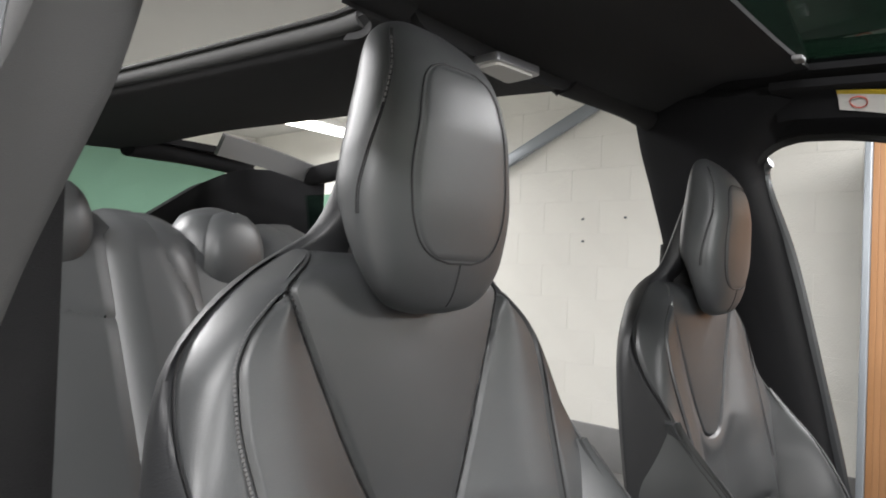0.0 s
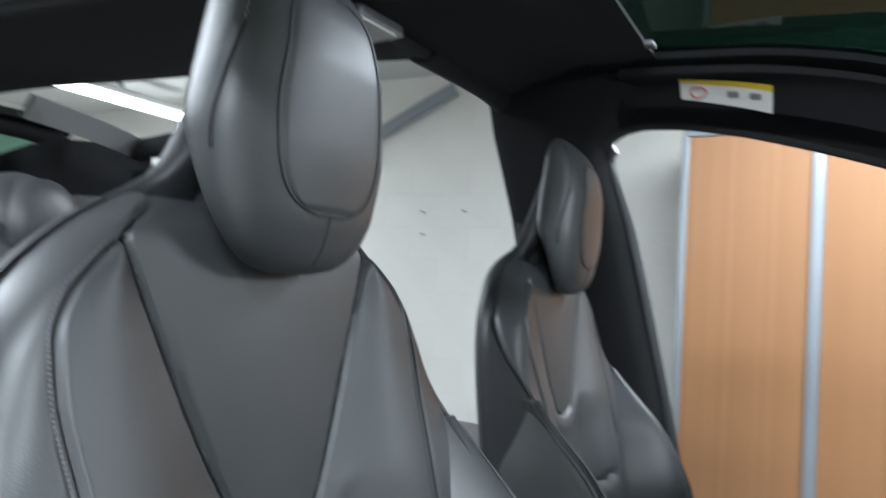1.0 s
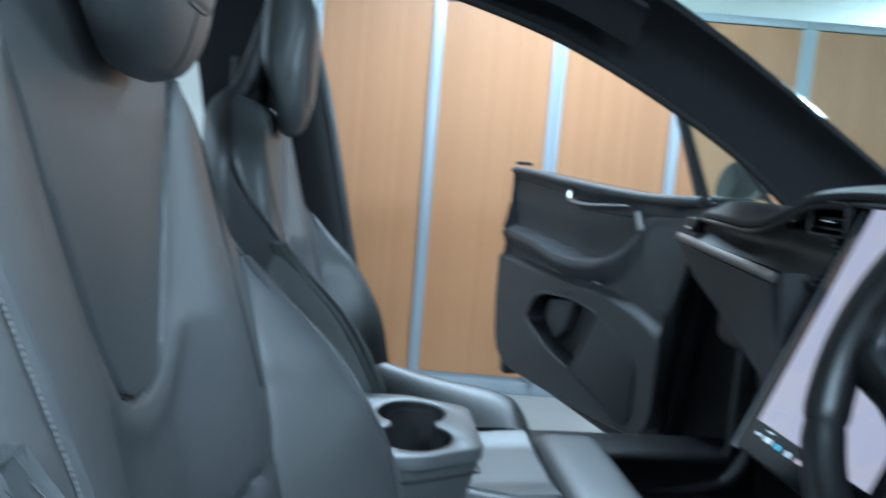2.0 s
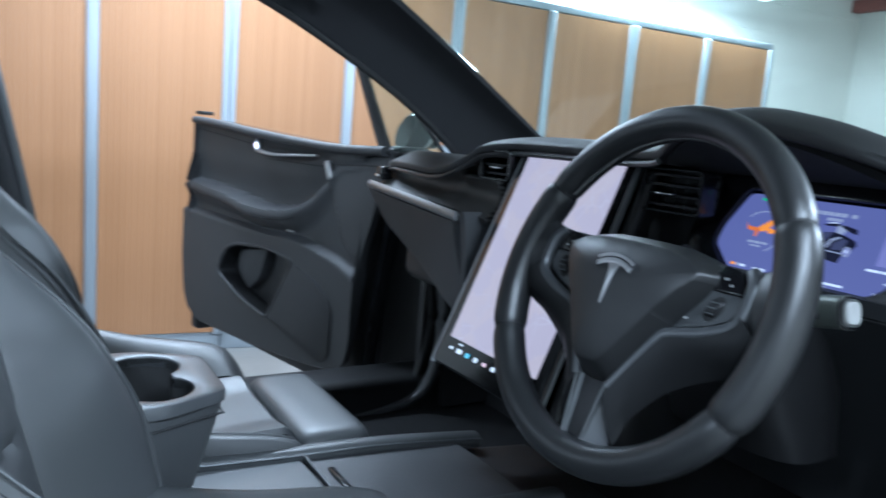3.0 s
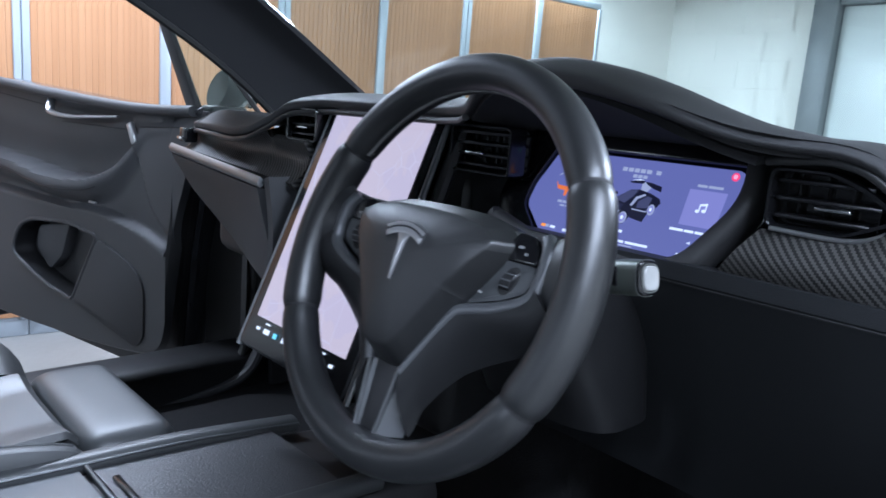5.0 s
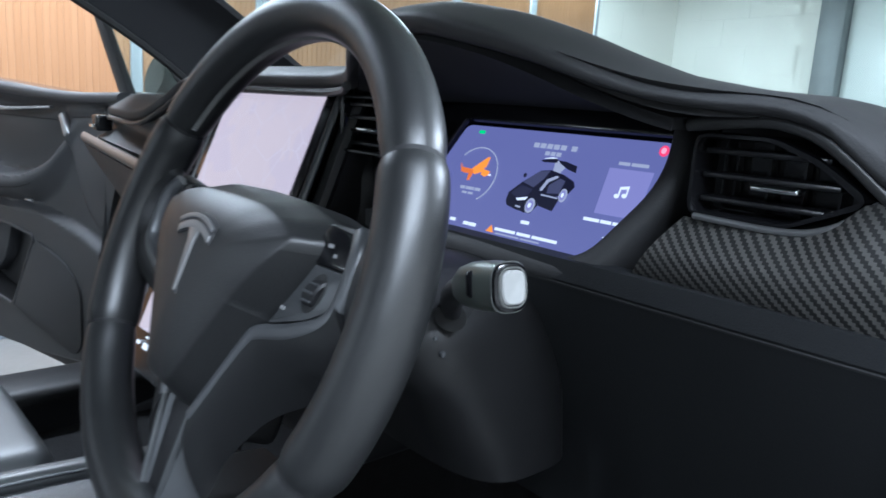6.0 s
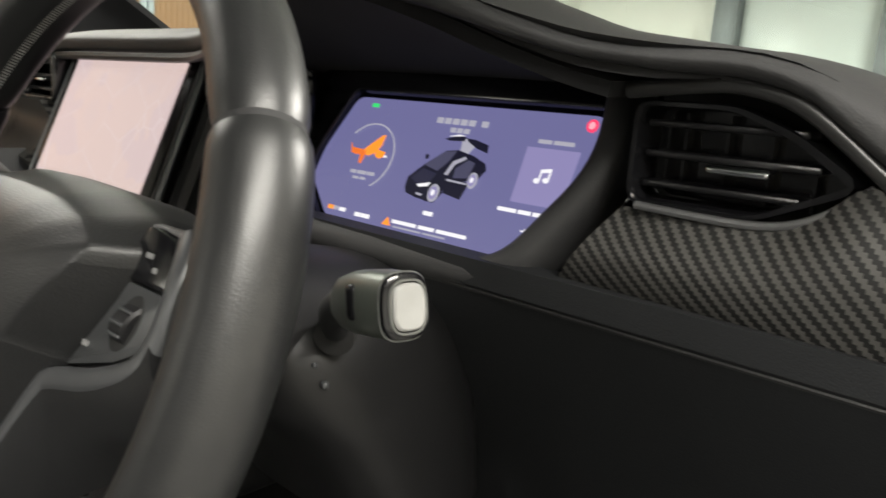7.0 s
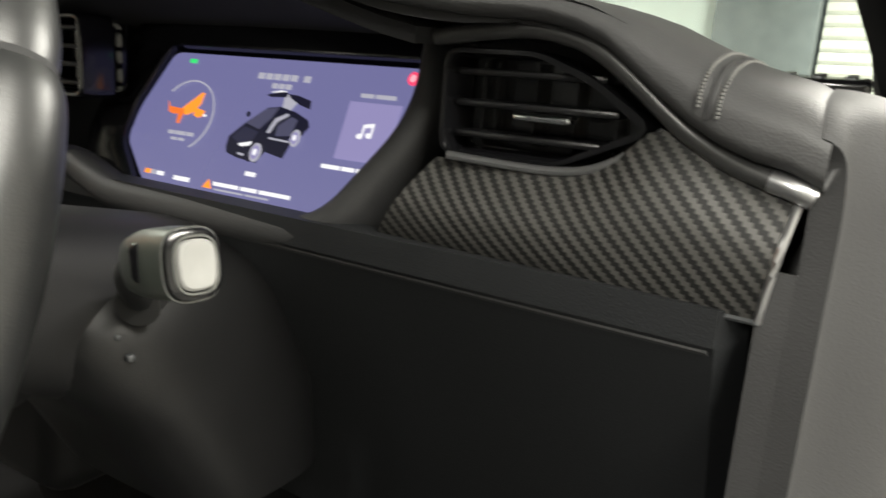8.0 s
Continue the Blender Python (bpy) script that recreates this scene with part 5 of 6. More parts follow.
part("map_display", xf(rbox((0, -0.0012, -0.1675), (0.228, 0.002, 0.335), 0), SCR), map_material(), touch, "lit pale lilac street map")
ICON = [glow("icon_white", (0.9, 0.9, 0.9), 0.9), glow("icon_blue", (0.25, 0.7, 0.85), 0.9), glow("icon_pink", (0.9, 0.6, 0.6), 0.9)]
for k, (w, h, c) in enumerate(((0.010, 0.006, 0), (0.018, 0.010, 0), (0.010, 0.010, 1), (0.010, 0.010, 0), (0.010, 0.008, 2), (0.009, 0.010, 0), (0.010, 0.010, 1), (0.012, 0.008, 0), (0.010, 0.006, 0))):
    part("icon", xf(rbox((-0.100 + 0.024 * k, -0.0015, -0.352), (0.72 * w, 0.002, 0.72 * h), 0.0), SCR), ICON[c], touch)
for k in range(2):
    part("icon", xf(rbox((-0.078 + 0.145 * k, -0.0015, -0.341), (0.010, 0.002, 0.0022), 0), SCR), ICON[0], touch)

# ---- instrument cluster ----
CLU = Matrix.Translation((0.402, 0.060, 1.119)) @ Matrix.Rotation(-radians(24), 4, "X")
cluster = thing("instrument_cluster", (0.39, 0.05, 1.0), "lit blue-violet digital instrument cluster in a black binnacle", "instrument cluster")
HEX = [(-0.119, 0.0), (0.117, 0.0), (0.126, -0.038), (0.086, -0.107), (-0.106, -0.107), (-0.140, -0.075), (-0.138, -0.048)]
part("display", xf(plate(rounded(HEX, 0.008, 4), 0.0, 0.004), CLU), glow("cluster_blue", (0.165, 0.163, 0.365), 0.68), cluster, "violet-blue lit display")
frame_out = rounded([(-0.170, 0.030), (0.150, 0.030), (0.158, -0.043), (0.106, -0.130), (-0.13, -0.135), (-0.19, -0.08)], 0.02, 6)
frame_in = rounded([(-0.123, 0.004), (0.120, 0.004), (0.130, -0.038), (0.088, -0.111), (-0.109, -0.111), (-0.144, -0.076), (-0.142, -0.046)], 0.009, 4)
part("surround", xf(plate(frame_out, -0.004, 0.05, 0.003, holes=[frame_in]), CLU), PIANO, cluster)
rim_path = [Vector((a, -0.016, c)) for a, c in rounded([(0.136, 0.028), (0.146, -0.044), (0.096, -0.124), (-0.10, -0.124), (-0.16, -0.106)], [0.005, 0.03, 0.03, 0.02, 0.005], 6)]
part("rim", xf(sweep(rim_path[1:], lambda i: ring2(0.012, 0.021, 16, 2.6), up=(0, 1, 0)), CLU), DASHPAD, cluster, "raised black rim")
# hood lining between display and dashboard lip
def hood(u, v):
    x = 0.20 + 0.37 * u
    zl, yl = tab(x, LIPZ), tab(x, LIPY)
    return (x, yl + 0.014 + (0.075 - yl - 0.014) * v, zl - 0.016 + (1.146 - zl + 0.016) * v)


part("hood_lining", slab(hood, 30, 10, 0.008), SUEDE, cluster, "black hood lining")


def on_cluster(a, c, lift=0.0012):
    return CLU @ Vector((a, -lift, c))


def mark(name, pts, mat_, lift=0.0014):
    bm = bmesh.new()
    vs = [bm.verts.new((a, -lift, c)) for a, c in pts]
    f = bm.faces.new(vs)
    r = bmesh.ops.extrude_face_region(bm, geom=[f])
    bmesh.ops.translate(bm, vec=(0, 0.0008, 0), verts=[g for g in r["geom"] if isinstance(g, bmesh.types.BMVert)])
    return part(name, xf(bm, CLU), mat_, cluster)


def bar(a, c, w, h, mat_, lift=0.0014):
    return mark("screen_bar", [(a - w / 2, c - h / 2), (a + w / 2, c - h / 2), (a + w / 2, c + h / 2), (a - w / 2, c + h / 2)], mat_, lift)


CW = glow("cluster_white", (0.8, 0.8, 0.88), 0.85)
CM = glow("cluster_mid_grey", (0.42, 0.42, 0.52), 0.7)
CG = glow("cluster_grey", (0.22, 0.20, 0.40), 0.9)
CD = glow("cluster_dark", (0.012, 0.012, 0.03), 0.6)
CO = glow("cluster_orange", (0.95, 0.28, 0.03), 0.9)
CR = glow("cluster_red", (0.9, 0.05, 0.14), 0.9)
CN = glow("cluster_green", (0.03, 0.6, 0.16), 0.9)
bar(-0.095, -0.0068, 0.007, 0.003, CN)


def disc(name, a, c, ra, rc, mat_, lift=0.0014):
    return mark(name, [(a + ra * math.cos(k), c + rc * math.sin(k)) for k in [2 * math.pi * j / 16 for j in range(16)]], mat_, lift)


def print_line(a0, a1, c, h, mat_, widths):
    """A line of small print as short bars, one for each word."""
    total = sum(widths) + 0.35 * (len(widths) - 1)
    x = a0
    for w in widths:
        k = (a1 - a0) * w / total
        bar(x + k / 2, c, k, h, mat_)
        x += k + (a1 - a0) * 0.35 / total


disc("warning_dot", 0.1085, -0.0075, 0.0042, 0.0046, CR)
disc("warning_dot", 0.1085, -0.0075, 0.0022, 0.0026, glow("cluster_pink", (0.95, 0.4, 0.5), 0.8), 0.0018)
arc = [Vector((-0.084 + 0.029 * math.cos(t), -0.0016, -0.051 + 0.028 * math.sin(t))) for t in [math.radians(-58 + 198 * k / 30) for k in range(31)]]
part("dial_arc", xf(tube(arc, 0.0006, 6, up=(0, 1, 0)), CLU), CM, cluster)
COD = glow("cluster_deep_orange", (0.75, 0.16, 0.03), 0.85)
mark("dial_figure", [(-0.107, -0.041), (-0.104, -0.045), (-0.094, -0.0455), (-0.087, -0.046), (-0.086, -0.050), (-0.0985, -0.0505), (-0.103, -0.0495)], COD)
mark("dial_figure", [(-0.090, -0.046), (-0.074, -0.032), (-0.0715, -0.0315), (-0.072, -0.040), (-0.076, -0.047), (-0.084, -0.0505)], CO)
mark("dial_figure", [(-0.076, -0.044), (-0.0655, -0.0455), (-0.0660, -0.0495), (-0.071, -0.0515), (-0.075, -0.0500)], CO)
mark("dial_figure", [(-0.092, -0.050), (-0.087, -0.050), (-0.0885, -0.0575), (-0.091, -0.0575)], COD)
bar(-0.0635, -0.0492, 0.0025, 0.0016, CW, 0.0018)
print_line(-0.096, -0.069, -0.0650, 0.0028, CM, (1.2, 2, 1.4))
print_line(-0.091, -0.077, -0.0698, 0.0020, CM, (1, 1))
print_line(-0.0235, 0.0135, -0.0140, 0.0044, CM, (1, 1, 1, 1, 1))
bar(0.0225, -0.0140, 0.0055, 0.0044, CM)
print_line(-0.0073, 0.0104, -0.0208, 0.0036, CM, (1, 1, 1))
print_line(0.072, 0.100, -0.0218, 0.0026, CM, (2, 3))
mark("cover_tile", [(0.065, -0.0266), (0.1066, -0.0266), (0.1052, -0.0665), (0.0656, -0.0665)], CG)
disc("note_mark", 0.0810, -0.0500, 0.0022, 0.0018, CW, 0.0022)
disc("note_mark", 0.0880, -0.0490, 0.0022, 0.0018, CW, 0.0022)
mark("note_mark", [(0.0822, -0.0500), (0.0832, -0.0500), (0.0832, -0.0440), (0.0892, -0.0430), (0.0892, -0.0490), (0.0902, -0.0490), (0.0902, -0.0405), (0.0822, -0.0420)], CW, 0.0022)
print_line(0.0576, 0.1085, -0.0728, 0.0026, CW, (3, 2, 2.4, 1.6))
mark("volume_mark", [(0.0815, -0.0850), (0.0835, -0.0850), (0.0850, -0.0835), (0.0850, -0.0865), (0.0835, -0.0858), (0.0815, -0.0858)], CW)
print_line(0.0745, 0.0890, -0.0996, 0.0036, CW, (3, 2))
bar(-0.001, -0.0869, 0.009, 0.0030, CW)
mark("warning_triangle", [(-0.0420, -0.1022), (-0.0335, -0.1022), (-0.0378, -0.0958)], CO)
print_line(-0.0324, 0.0399, -0.0982, 0.0026, CW, (3.2, 2, 3.6))
print_line(-0.0300, 0.0220, -0.1022, 0.0012, CM, (4, 3))
bar(-0.1035, -0.0978, 0.006, 0.0034, CO)
bar(-0.0975, -0.0978, 0.0045, 0.0034, CM)
bar(-0.0895, -0.0980, 0.007, 0.0030, CW)
print_line(-0.0738, -0.0576, -0.0992, 0.0032, CW, (2, 3))


# the little car picture with raised rear doors
CB = glow("car_body_blue_black", (0.025, 0.025, 0.055), 0.7)
CS = glow("car_glass", (0.07, 0.07, 0.13), 0.7)
mark("car_picture", [(-0.0321, -0.0699), (-0.0322, -0.0620), (-0.0206, -0.0505), (-0.0042, -0.0376), (0.0073, -0.0359), (0.0224, -0.0387), (0.0345, -0.0432), (0.0371, -0.0478), (0.0327, -0.0551), (0.0252, -0.0577), (0.0055, -0.0620), (0.0050, -0.0699), (-0.0006, -0.0784), (-0.0182, -0.0768), (-0.0294, -0.0743)], CD)
mark("car_picture", [(-0.0290, -0.0625), (-0.0200, -0.0535), (-0.0060, -0.0560), (-0.0090, -0.0625), (-0.0200, -0.0665)], CB, 0.0018)
mark("car_picture", [(-0.0195, -0.0508), (-0.0045, -0.0385), (0.0060, -0.0370), (0.0020, -0.0450), (-0.0060, -0.0540)], CS, 0.0020)
mark("car_picture", [(0.0036, -0.0577), (0.0266, -0.0594), (0.0231, -0.0725), (0.0068, -0.0699)], CD, 0.0020)
mark("car_picture", [(0.0060, -0.0590), (0.0250, -0.0600), (0.0248, -0.0612), (0.0062, -0.0604)], CM, 0.0024)
mark("car_picture", [(-0.0088, -0.0284), (0.0040, -0.0246), (0.0100, -0.0255), (0.0100, -0.0285), (-0.0048, -0.0294)], CD, 0.0018)
mark("car_picture", [(0.0110, -0.0262), (0.0197, -0.0266), (0.0322, -0.0294), (0.0333, -0.0355), (0.0230, -0.0330), (0.0140, -0.0290)], CD, 0.0018)
mark("car_picture", [(0.0075, -0.0262), (0.0120, -0.0268), (0.0205, -0.0312), (0.0165, -0.0375), (0.0090, -0.0362)], CM, 0.0016)
mark("car_picture", [(-0.0050, -0.0262), (0.0040, -0.0242), (0.0090, -0.0246), (0.0040, -0.0254)], CW, 0.0024)
mark("car_picture", [(0.0021, -0.0559), (0.0064, -0.0451), (0.0161, -0.0404), (0.0175, -0.0418), (0.0085, -0.0472), (0.0048, -0.0559)], CM, 0.0022)
mark("car_picture", [(0.0105, -0.0500), (0.0200, -0.0425), (0.0260, -0.0440), (0.0240, -0.0560), (0.0110, -0.0575)], CS, 0.0020)
for wa, wc, wr, wq in ((-0.0018, -0.0712, 0.0050, 0.0070), (0.0293, -0.0572, 0.0040, 0.0062)):
    disc("car_picture", wa, wc, wr, wq, CM, 0.0024)
    disc("car_picture", wa, wc, wr * 0.72, wq * 0.72, CG, 0.0027)
    disc("car_picture", wa, wc, wr * 0.35, wq * 0.35, CW, 0.0030)
mark("car_picture", [(-0.0205, -0.0668), (-0.0080, -0.0638), (-0.0100, -0.0668), (-0.0180, -0.0684)], CW, 0.0024)
mark("car_picture", [(-0.0180, -0.0730), (-0.0120, -0.0735), (-0.0130, -0.0750), (-0.0178, -0.0745)], CM, 0.0024)
disc("car_picture", -0.0205, -0.0440, 0.0016, 0.0020, CD, 0.0018)
disc("car_picture", -0.0065, -0.0770, 0.0016, 0.0016, CD, 0.0026)

# ---- steering wheel ----
SPOKETRIM = material("dark_satin_spoke", (0.10, 0.103, 0.108), rough=0.36, metal=0.5, vary=0.05)
WEBBLACK = material("web_black_plastic", (0.012, 0.0122, 0.0128), rough=0.45, vary=0.1, fine=0.00006, fine_scale=1100, spec=0.3)
PANELGREY = material("panel_grey", (0.075, 0.078, 0.081), rough=0.35, metal=0.4, vary=0.06)
BUTTONGREY = material("pale_grey_button", (0.27, 0.27, 0.262), rough=0.4, vary=0.04)
RIMHIDE = material("dark_wheel_leather", (0.014, 0.0145, 0.015), rough=0.40, vary=0.15, scale=14, fine=0.00004, fine_scale=1100, wave=0.0005, wave_scale=30, spec=0.6)
WTILT = radians(20.6)
WH = Matrix.Translation((0.376, -0.240, 1.024)) @ Matrix(((1, 0, 0, 0), (0, math.cos(WTILT), math.sin(WTILT), 0), (0, -math.sin(WTILT), math.cos(WTILT), 0), (0, 0, 0, 1)))
# in the wheel's axes: a right, b away from the driver, c up in the wheel's plane
wheel = thing("steering_wheel", (0.376, -0.13, 0.98), "black leather steering wheel with satin grey spokes", "steering wheel")


def rim_point(t, grow=0.0):
    a, c = (0.1705 + grow) * math.cos(t), (0.1800 + grow) * math.sin(t)
    if c < -0.10:
        c = -0.10 - (-0.10 - c) * 0.946
    return Vector((a, 0, c))


def rim_piece(t0, t1, thick, n):
    """A padded length of the rim, drawn in a little at its seams."""
    path = [rim_point(t0 + (t1 - t0) * k / n) for k in range(n + 1)]

    def ring(i):
        e = min(i, n - i)
        k = (0.90, 0.965, 0.99)[e] if e < 3 else 1.0
        return ring2(thick * k, thick * 1.10 * k, 28, 2.15)
    return sweep(path, ring, up=(0, 1, 0))


g = 0.004
for t0, t1, thick, n in ((29, 151, 0.0174, 60), (-28, 29, 0.0184, 40), (151, 208, 0.0184, 40), (208, 332, 0.0174, 60)):
    part("rim", xf(rim_piece(radians(t0) + g, radians(t1) - g, thick, n), WH), RIMHIDE, wheel, "smooth black leather rim")
for t in (29, 151, -28, 208):
    p0, p1 = rim_point(radians(t) - 0.012), rim_point(radians(t) + 0.012)
    part("rim_seam", xf(sweep([p0, p1], lambda i: ring2(0.0162, 0.0178, 24, 2.15), up=(0, 1, 0)), WH), LEATHER_SEAM, wheel)
# stitching on the inside of the rim
bm = bmesh.new()
for k in range(150):
    p = rim_point(radians(32 + 116 * k / 149), -0.0172)
    geo = bmesh.ops.create_cube(bm, size=1.0)["verts"]
    bmesh.ops.scale(bm, vec=(0.0012, 0.004, 0.0012), verts=geo)
    bmesh.ops.translate(bm, vec=p, verts=geo)
tagged(part("stitching", xf(bm, WH), DARKTHREAD, wheel, "grey cross stitching"), kind="stuff")

# airbag cover: a broad shield with a rounded brow and chamfered lower sides
PAD = [(0.0, 0.056), (0.05, 0.0545), (0.086, 0.047), (0.103, 0.036), (0.100, 0.026), (0.064, -0.027), (0.028, -0.086), (0.018, -0.097), (0.0, -0.099)]
PAD = PAD + [(-a, c) for a, c in reversed(PAD[1:-1])]
pad_outline = [(p.x, p.y) for p in spline([(a, c, 0) for a, c in rounded(PAD, 0.010, 4)], 240, closed=True)]


def shield(outline):
    """Rings from the back edge over the chamfer to the crowned face; the brow rolls over softly, the lower sides break sharply."""
    bm_ = bmesh.new()
    cx, cz = 0.0, -0.004
    rows = []
    for s, b in ((1.0, 0.034), (1.0, 0.006), (0.996, 0.002), (0.986, -0.0012), (0.96, -0.0052), (0.90, -0.0142), (0.845, -0.0226), (0.836, -0.0238), (0.825, -0.0246), (0.80, -0.0254), (0.7, -0.0276), (0.45, -0.0304), (0.2, -0.0316)):
        ring = []
        for a, c in outline:
            brow = bump01(c, 0.0, 0.045)
            depth = b + brow * 0.010 * bump01(s, 0.45, 0.97)
            ring.append(bm_.verts.new((cx + (a - cx) * s, depth, cz + (c - cz) * (s - 0.02 * brow * bump01(1 - s, 0, 0.1)))))
        rows.append(ring)
    grid_faces(bm_, rows, close_v=True)
    bm_.faces.new(rows[0])
    mid = bm_.verts.new((cx, -0.0318, cz))
    last = rows[-1]
    for k in range(len(last)):
        bm_.faces.new((last[k], last[(k + 1) % len(last)], mid))
    return bm_


part("airbag_cover", xf(shield(pad_outline), WH), material("matt_airbag_vinyl", (0.012, 0.0123, 0.0127), rough=0.42, vary=0.1, fine=0.0001, fine_scale=900), wheel, "matt black airbag cover")
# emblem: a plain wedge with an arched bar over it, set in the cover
EMB = -0.0312
EDGE = material("emblem_dark_edge", (0.03, 0.03, 0.032), rough=0.4, vary=0.05)
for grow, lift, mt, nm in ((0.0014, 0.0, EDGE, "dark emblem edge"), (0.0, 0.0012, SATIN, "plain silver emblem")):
    stem = [(-0.0075 - grow, 0.0150 + grow), (0.0075 + grow, 0.0150 + grow), (0.0040 + grow, 0.0075), (0.0010 + grow, -0.0265 - 1.5 * grow), (-0.0010 - grow, -0.0265 - 1.5 * grow), (-0.0040 - grow, 0.0075)]
    part("emblem", xf(plate(stem, EMB - 0.0008 - lift, EMB + 0.006, 0.0003), WH), mt, wheel, nm)
    for r0, r1, half in ((0.0150 - grow, 0.0202 + grow, 0.0235 + grow), (0.0222 - grow, 0.0252 + grow, 0.0250 + grow)):
        ks = [-1 + k / 8 for k in range(17)]
        bow = [(half * k, r1 - 0.0065 * k * k) for k in ks] + [(half * 0.93 * k, r0 - 0.0060 * k * k) for k in reversed(ks)]
        part("emblem", xf(plate(bow, EMB - 0.0008 - lift, EMB + 0.006, 0.0003), WH), mt, wheel, nm)

# spokes
for side in (-1, 1):
    trim = spline([(0.022, 0.000, -0.100), (0.040, 0.000, -0.066), (0.058, -0.001, -0.038), (0.068, -0.001, -0.031), (0.100, -0.002, -0.022), (0.126, -0.002, -0.010), (0.133, -0.001, 0.004), (0.132, 0.0, 0.030), (0.124, 0.004, 0.044)], 64)
    trim = [Vector((side * p.x, p.y, p.z)) for p in trim]
    part("spoke_trim", xf(sweep(trim, lambda i: ring2(0.0056, 0.0058, 14, 3), up=(0, 1, 0)), WH), SPOKETRIM, wheel, "satin grey spoke edge")
    # dark web that falls away below the trim to an arched lower edge
    arch = spline([(0.030, 0.020, -0.150), (0.036, 0.022, -0.122), (0.068, 0.024, -0.080), (0.118, 0.022, -0.048), (0.146, 0.016, -0.036), (0.158, 0.010, -0.020)], 40)

    def web(u, v):
        p = trim[round(u * 48)]
        k = u * (len(arch) - 1)
        i = min(int(k), len(arch) - 2)
        q = arch[i].lerp(arch[i + 1], k - i)
        q = Vector((side * q.x, q.y, q.z))
        r = p.lerp(q, v)
        return (r.x, r.y - 0.006 * math.sin(math.pi * v) + 0.003 * (1 - v), r.z)
    part("spoke_web", xf(slab(web, 48, 12, 0.008 * side), WH), WEBBLACK, wheel, "black web below the spoke edge")
    part("spoke", xf(plate([(side * a, c) for a, c in rounded([(0.05, 0.045), (0.120, 0.046), (0.160, 0.052), (0.162, -0.024), (0.134, -0.012), (0.060, -0.034)], 0.006, 4)], 0.006, 0.024, 0.004), WH), HARD, wheel)
    # leather cheek where the spoke meets the rim
    part("spoke_cheek", xf(loft([[Vector((side * a, 0.006 + d * math.cos(t), c0 + h * math.sin(t))) for t in [2 * math.pi * k / 24 for k in range(24)]] for a, d, c0, h in ((0.128, 0.008, 0.020, 0.022), (0.140, 0.012, 0.018, 0.032), (0.154, 0.015, 0.016, 0.046))]), WH), RIMHIDE, wheel)
    # flush button panel: a grey lower half, a glossy black upper half
    bt = part("button_panel", xf(plate([(side * a, c) for a, c in rounded([(0.056, -0.0270), (0.072, -0.0225), (0.101, -0.0135), (0.120, -0.0035), (0.1245, 0.006), (0.1235, 0.019), (0.080, 0.019)], 0.003, 4)], 0.0006, 0.010, 0.001), WH), PANELGREY, wheel, "satin grey button panel")
    part("upper_button", xf(plate([(side * a, c) for a, c in rounded([(0.080, 0.0198), (0.1235, 0.0198), (0.1215, 0.032), (0.113, 0.042), (0.096, 0.044)], 0.003, 4)], 0.0, 0.010, 0.001), WH), PIANO, bt, "glossy black upper button")
    slot = [(side * (0.1015 + 0.0086 * math.cos(t) + 0.0035 * math.sin(t)), 0.0030 + 0.0125 * math.sin(t)) for t in [2 * math.pi * k / 28 for k in range(28)]]
    part("scroll_well", xf(plate(slot, 0.0002, 0.004, 0.0003), WH), RUBBER, bt)
    roll = [[(side * (0.1015 + x + 0.28 * 0.0105 * math.sin(t)), 0.0060 - r * math.cos(t), 0.0030 + r * math.sin(t)) for t in [2 * math.pi * k / 28 for k in range(28)]] for x, r in ((-0.0062, 0.0086), (-0.0050, 0.0100), (0.0050, 0.0100), (0.0062, 0.0086))]
    part("scroll_wheel", xf(loft(roll), WH), HARD, bt, "ribbed scroll wheel")
    for k in (-1, 0, 1):
        t = radians(32 * k)
        part("scroll_rib", xf(rbox((side * (0.1015 + 0.28 * 0.0105 * math.sin(t)), 0.0060 - 0.0102 * math.cos(t), 0.0030 + 0.0102 * math.sin(t)), (0.0098, 0.0012, 0.0014), 0.0004), WH), DARKMETAL, bt)
    for a, c, w in ((0.103, 0.032, 0.005), (0.110, 0.027, 0.003), (0.076, -0.012, 0.004)):
        part("icon_print", xf(rbox((side * a, 0.0, c), (w, 0.001, 0.0022), 0), WH), LABELGREY, bt)
# lower spoke: a tapered dark panel between satin edges, with sloping outer sides
part("spoke", xf(plate(rounded([(-0.022, -0.092), (0.022, -0.092), (0.013, -0.162), (-0.013, -0.162)], 0.004, 3), 0.002, 0.022, 0.002), WH), HARD, wheel)
for side in (-1, 1):
    part("spoke_side", xf(slab(lambda u, v: (side * (0.0195 - 0.0055 * u + (0.016 + 0.001 * u) * v), -0.002 + 0.020 * v, -0.098 - 0.062 * u + 0.006 * v), 16, 8, 0.006 * side), WH), SPOKETRIM, wheel, "satin grey spoke side")
    ed = spline([(side * 0.0205, -0.002, -0.096), (side * 0.0165, -0.001, -0.130), (side * 0.0130, 0.0, -0.158), (side * 0.0070, 0.0, -0.163), (0.0, 0.0, -0.163)], 30)
    part("spoke_trim", xf(sweep(ed, lambda i: ring2(0.0020, 0.0034, 10, 3), up=(0, 1, 0)), WH), PANELGREY, wheel, "satin grey spoke edge")
part("hub_back", xf(loft([[(r * math.cos(t), b, -0.02 + r * 0.9 * math.sin(t)) for t in [2 * math.pi * k / 28 for k in range(28)]] for b, r in ((0.02, 0.075), (0.05, 0.075), (0.075, 0.055), (0.12, 0.05))]), WH), HARD, wheel)

# ---- steering column and stalk ----
column = thing("steering_column", (0.375, -0.05, 0.92), "black steering column shroud with a stalk", "steering column")


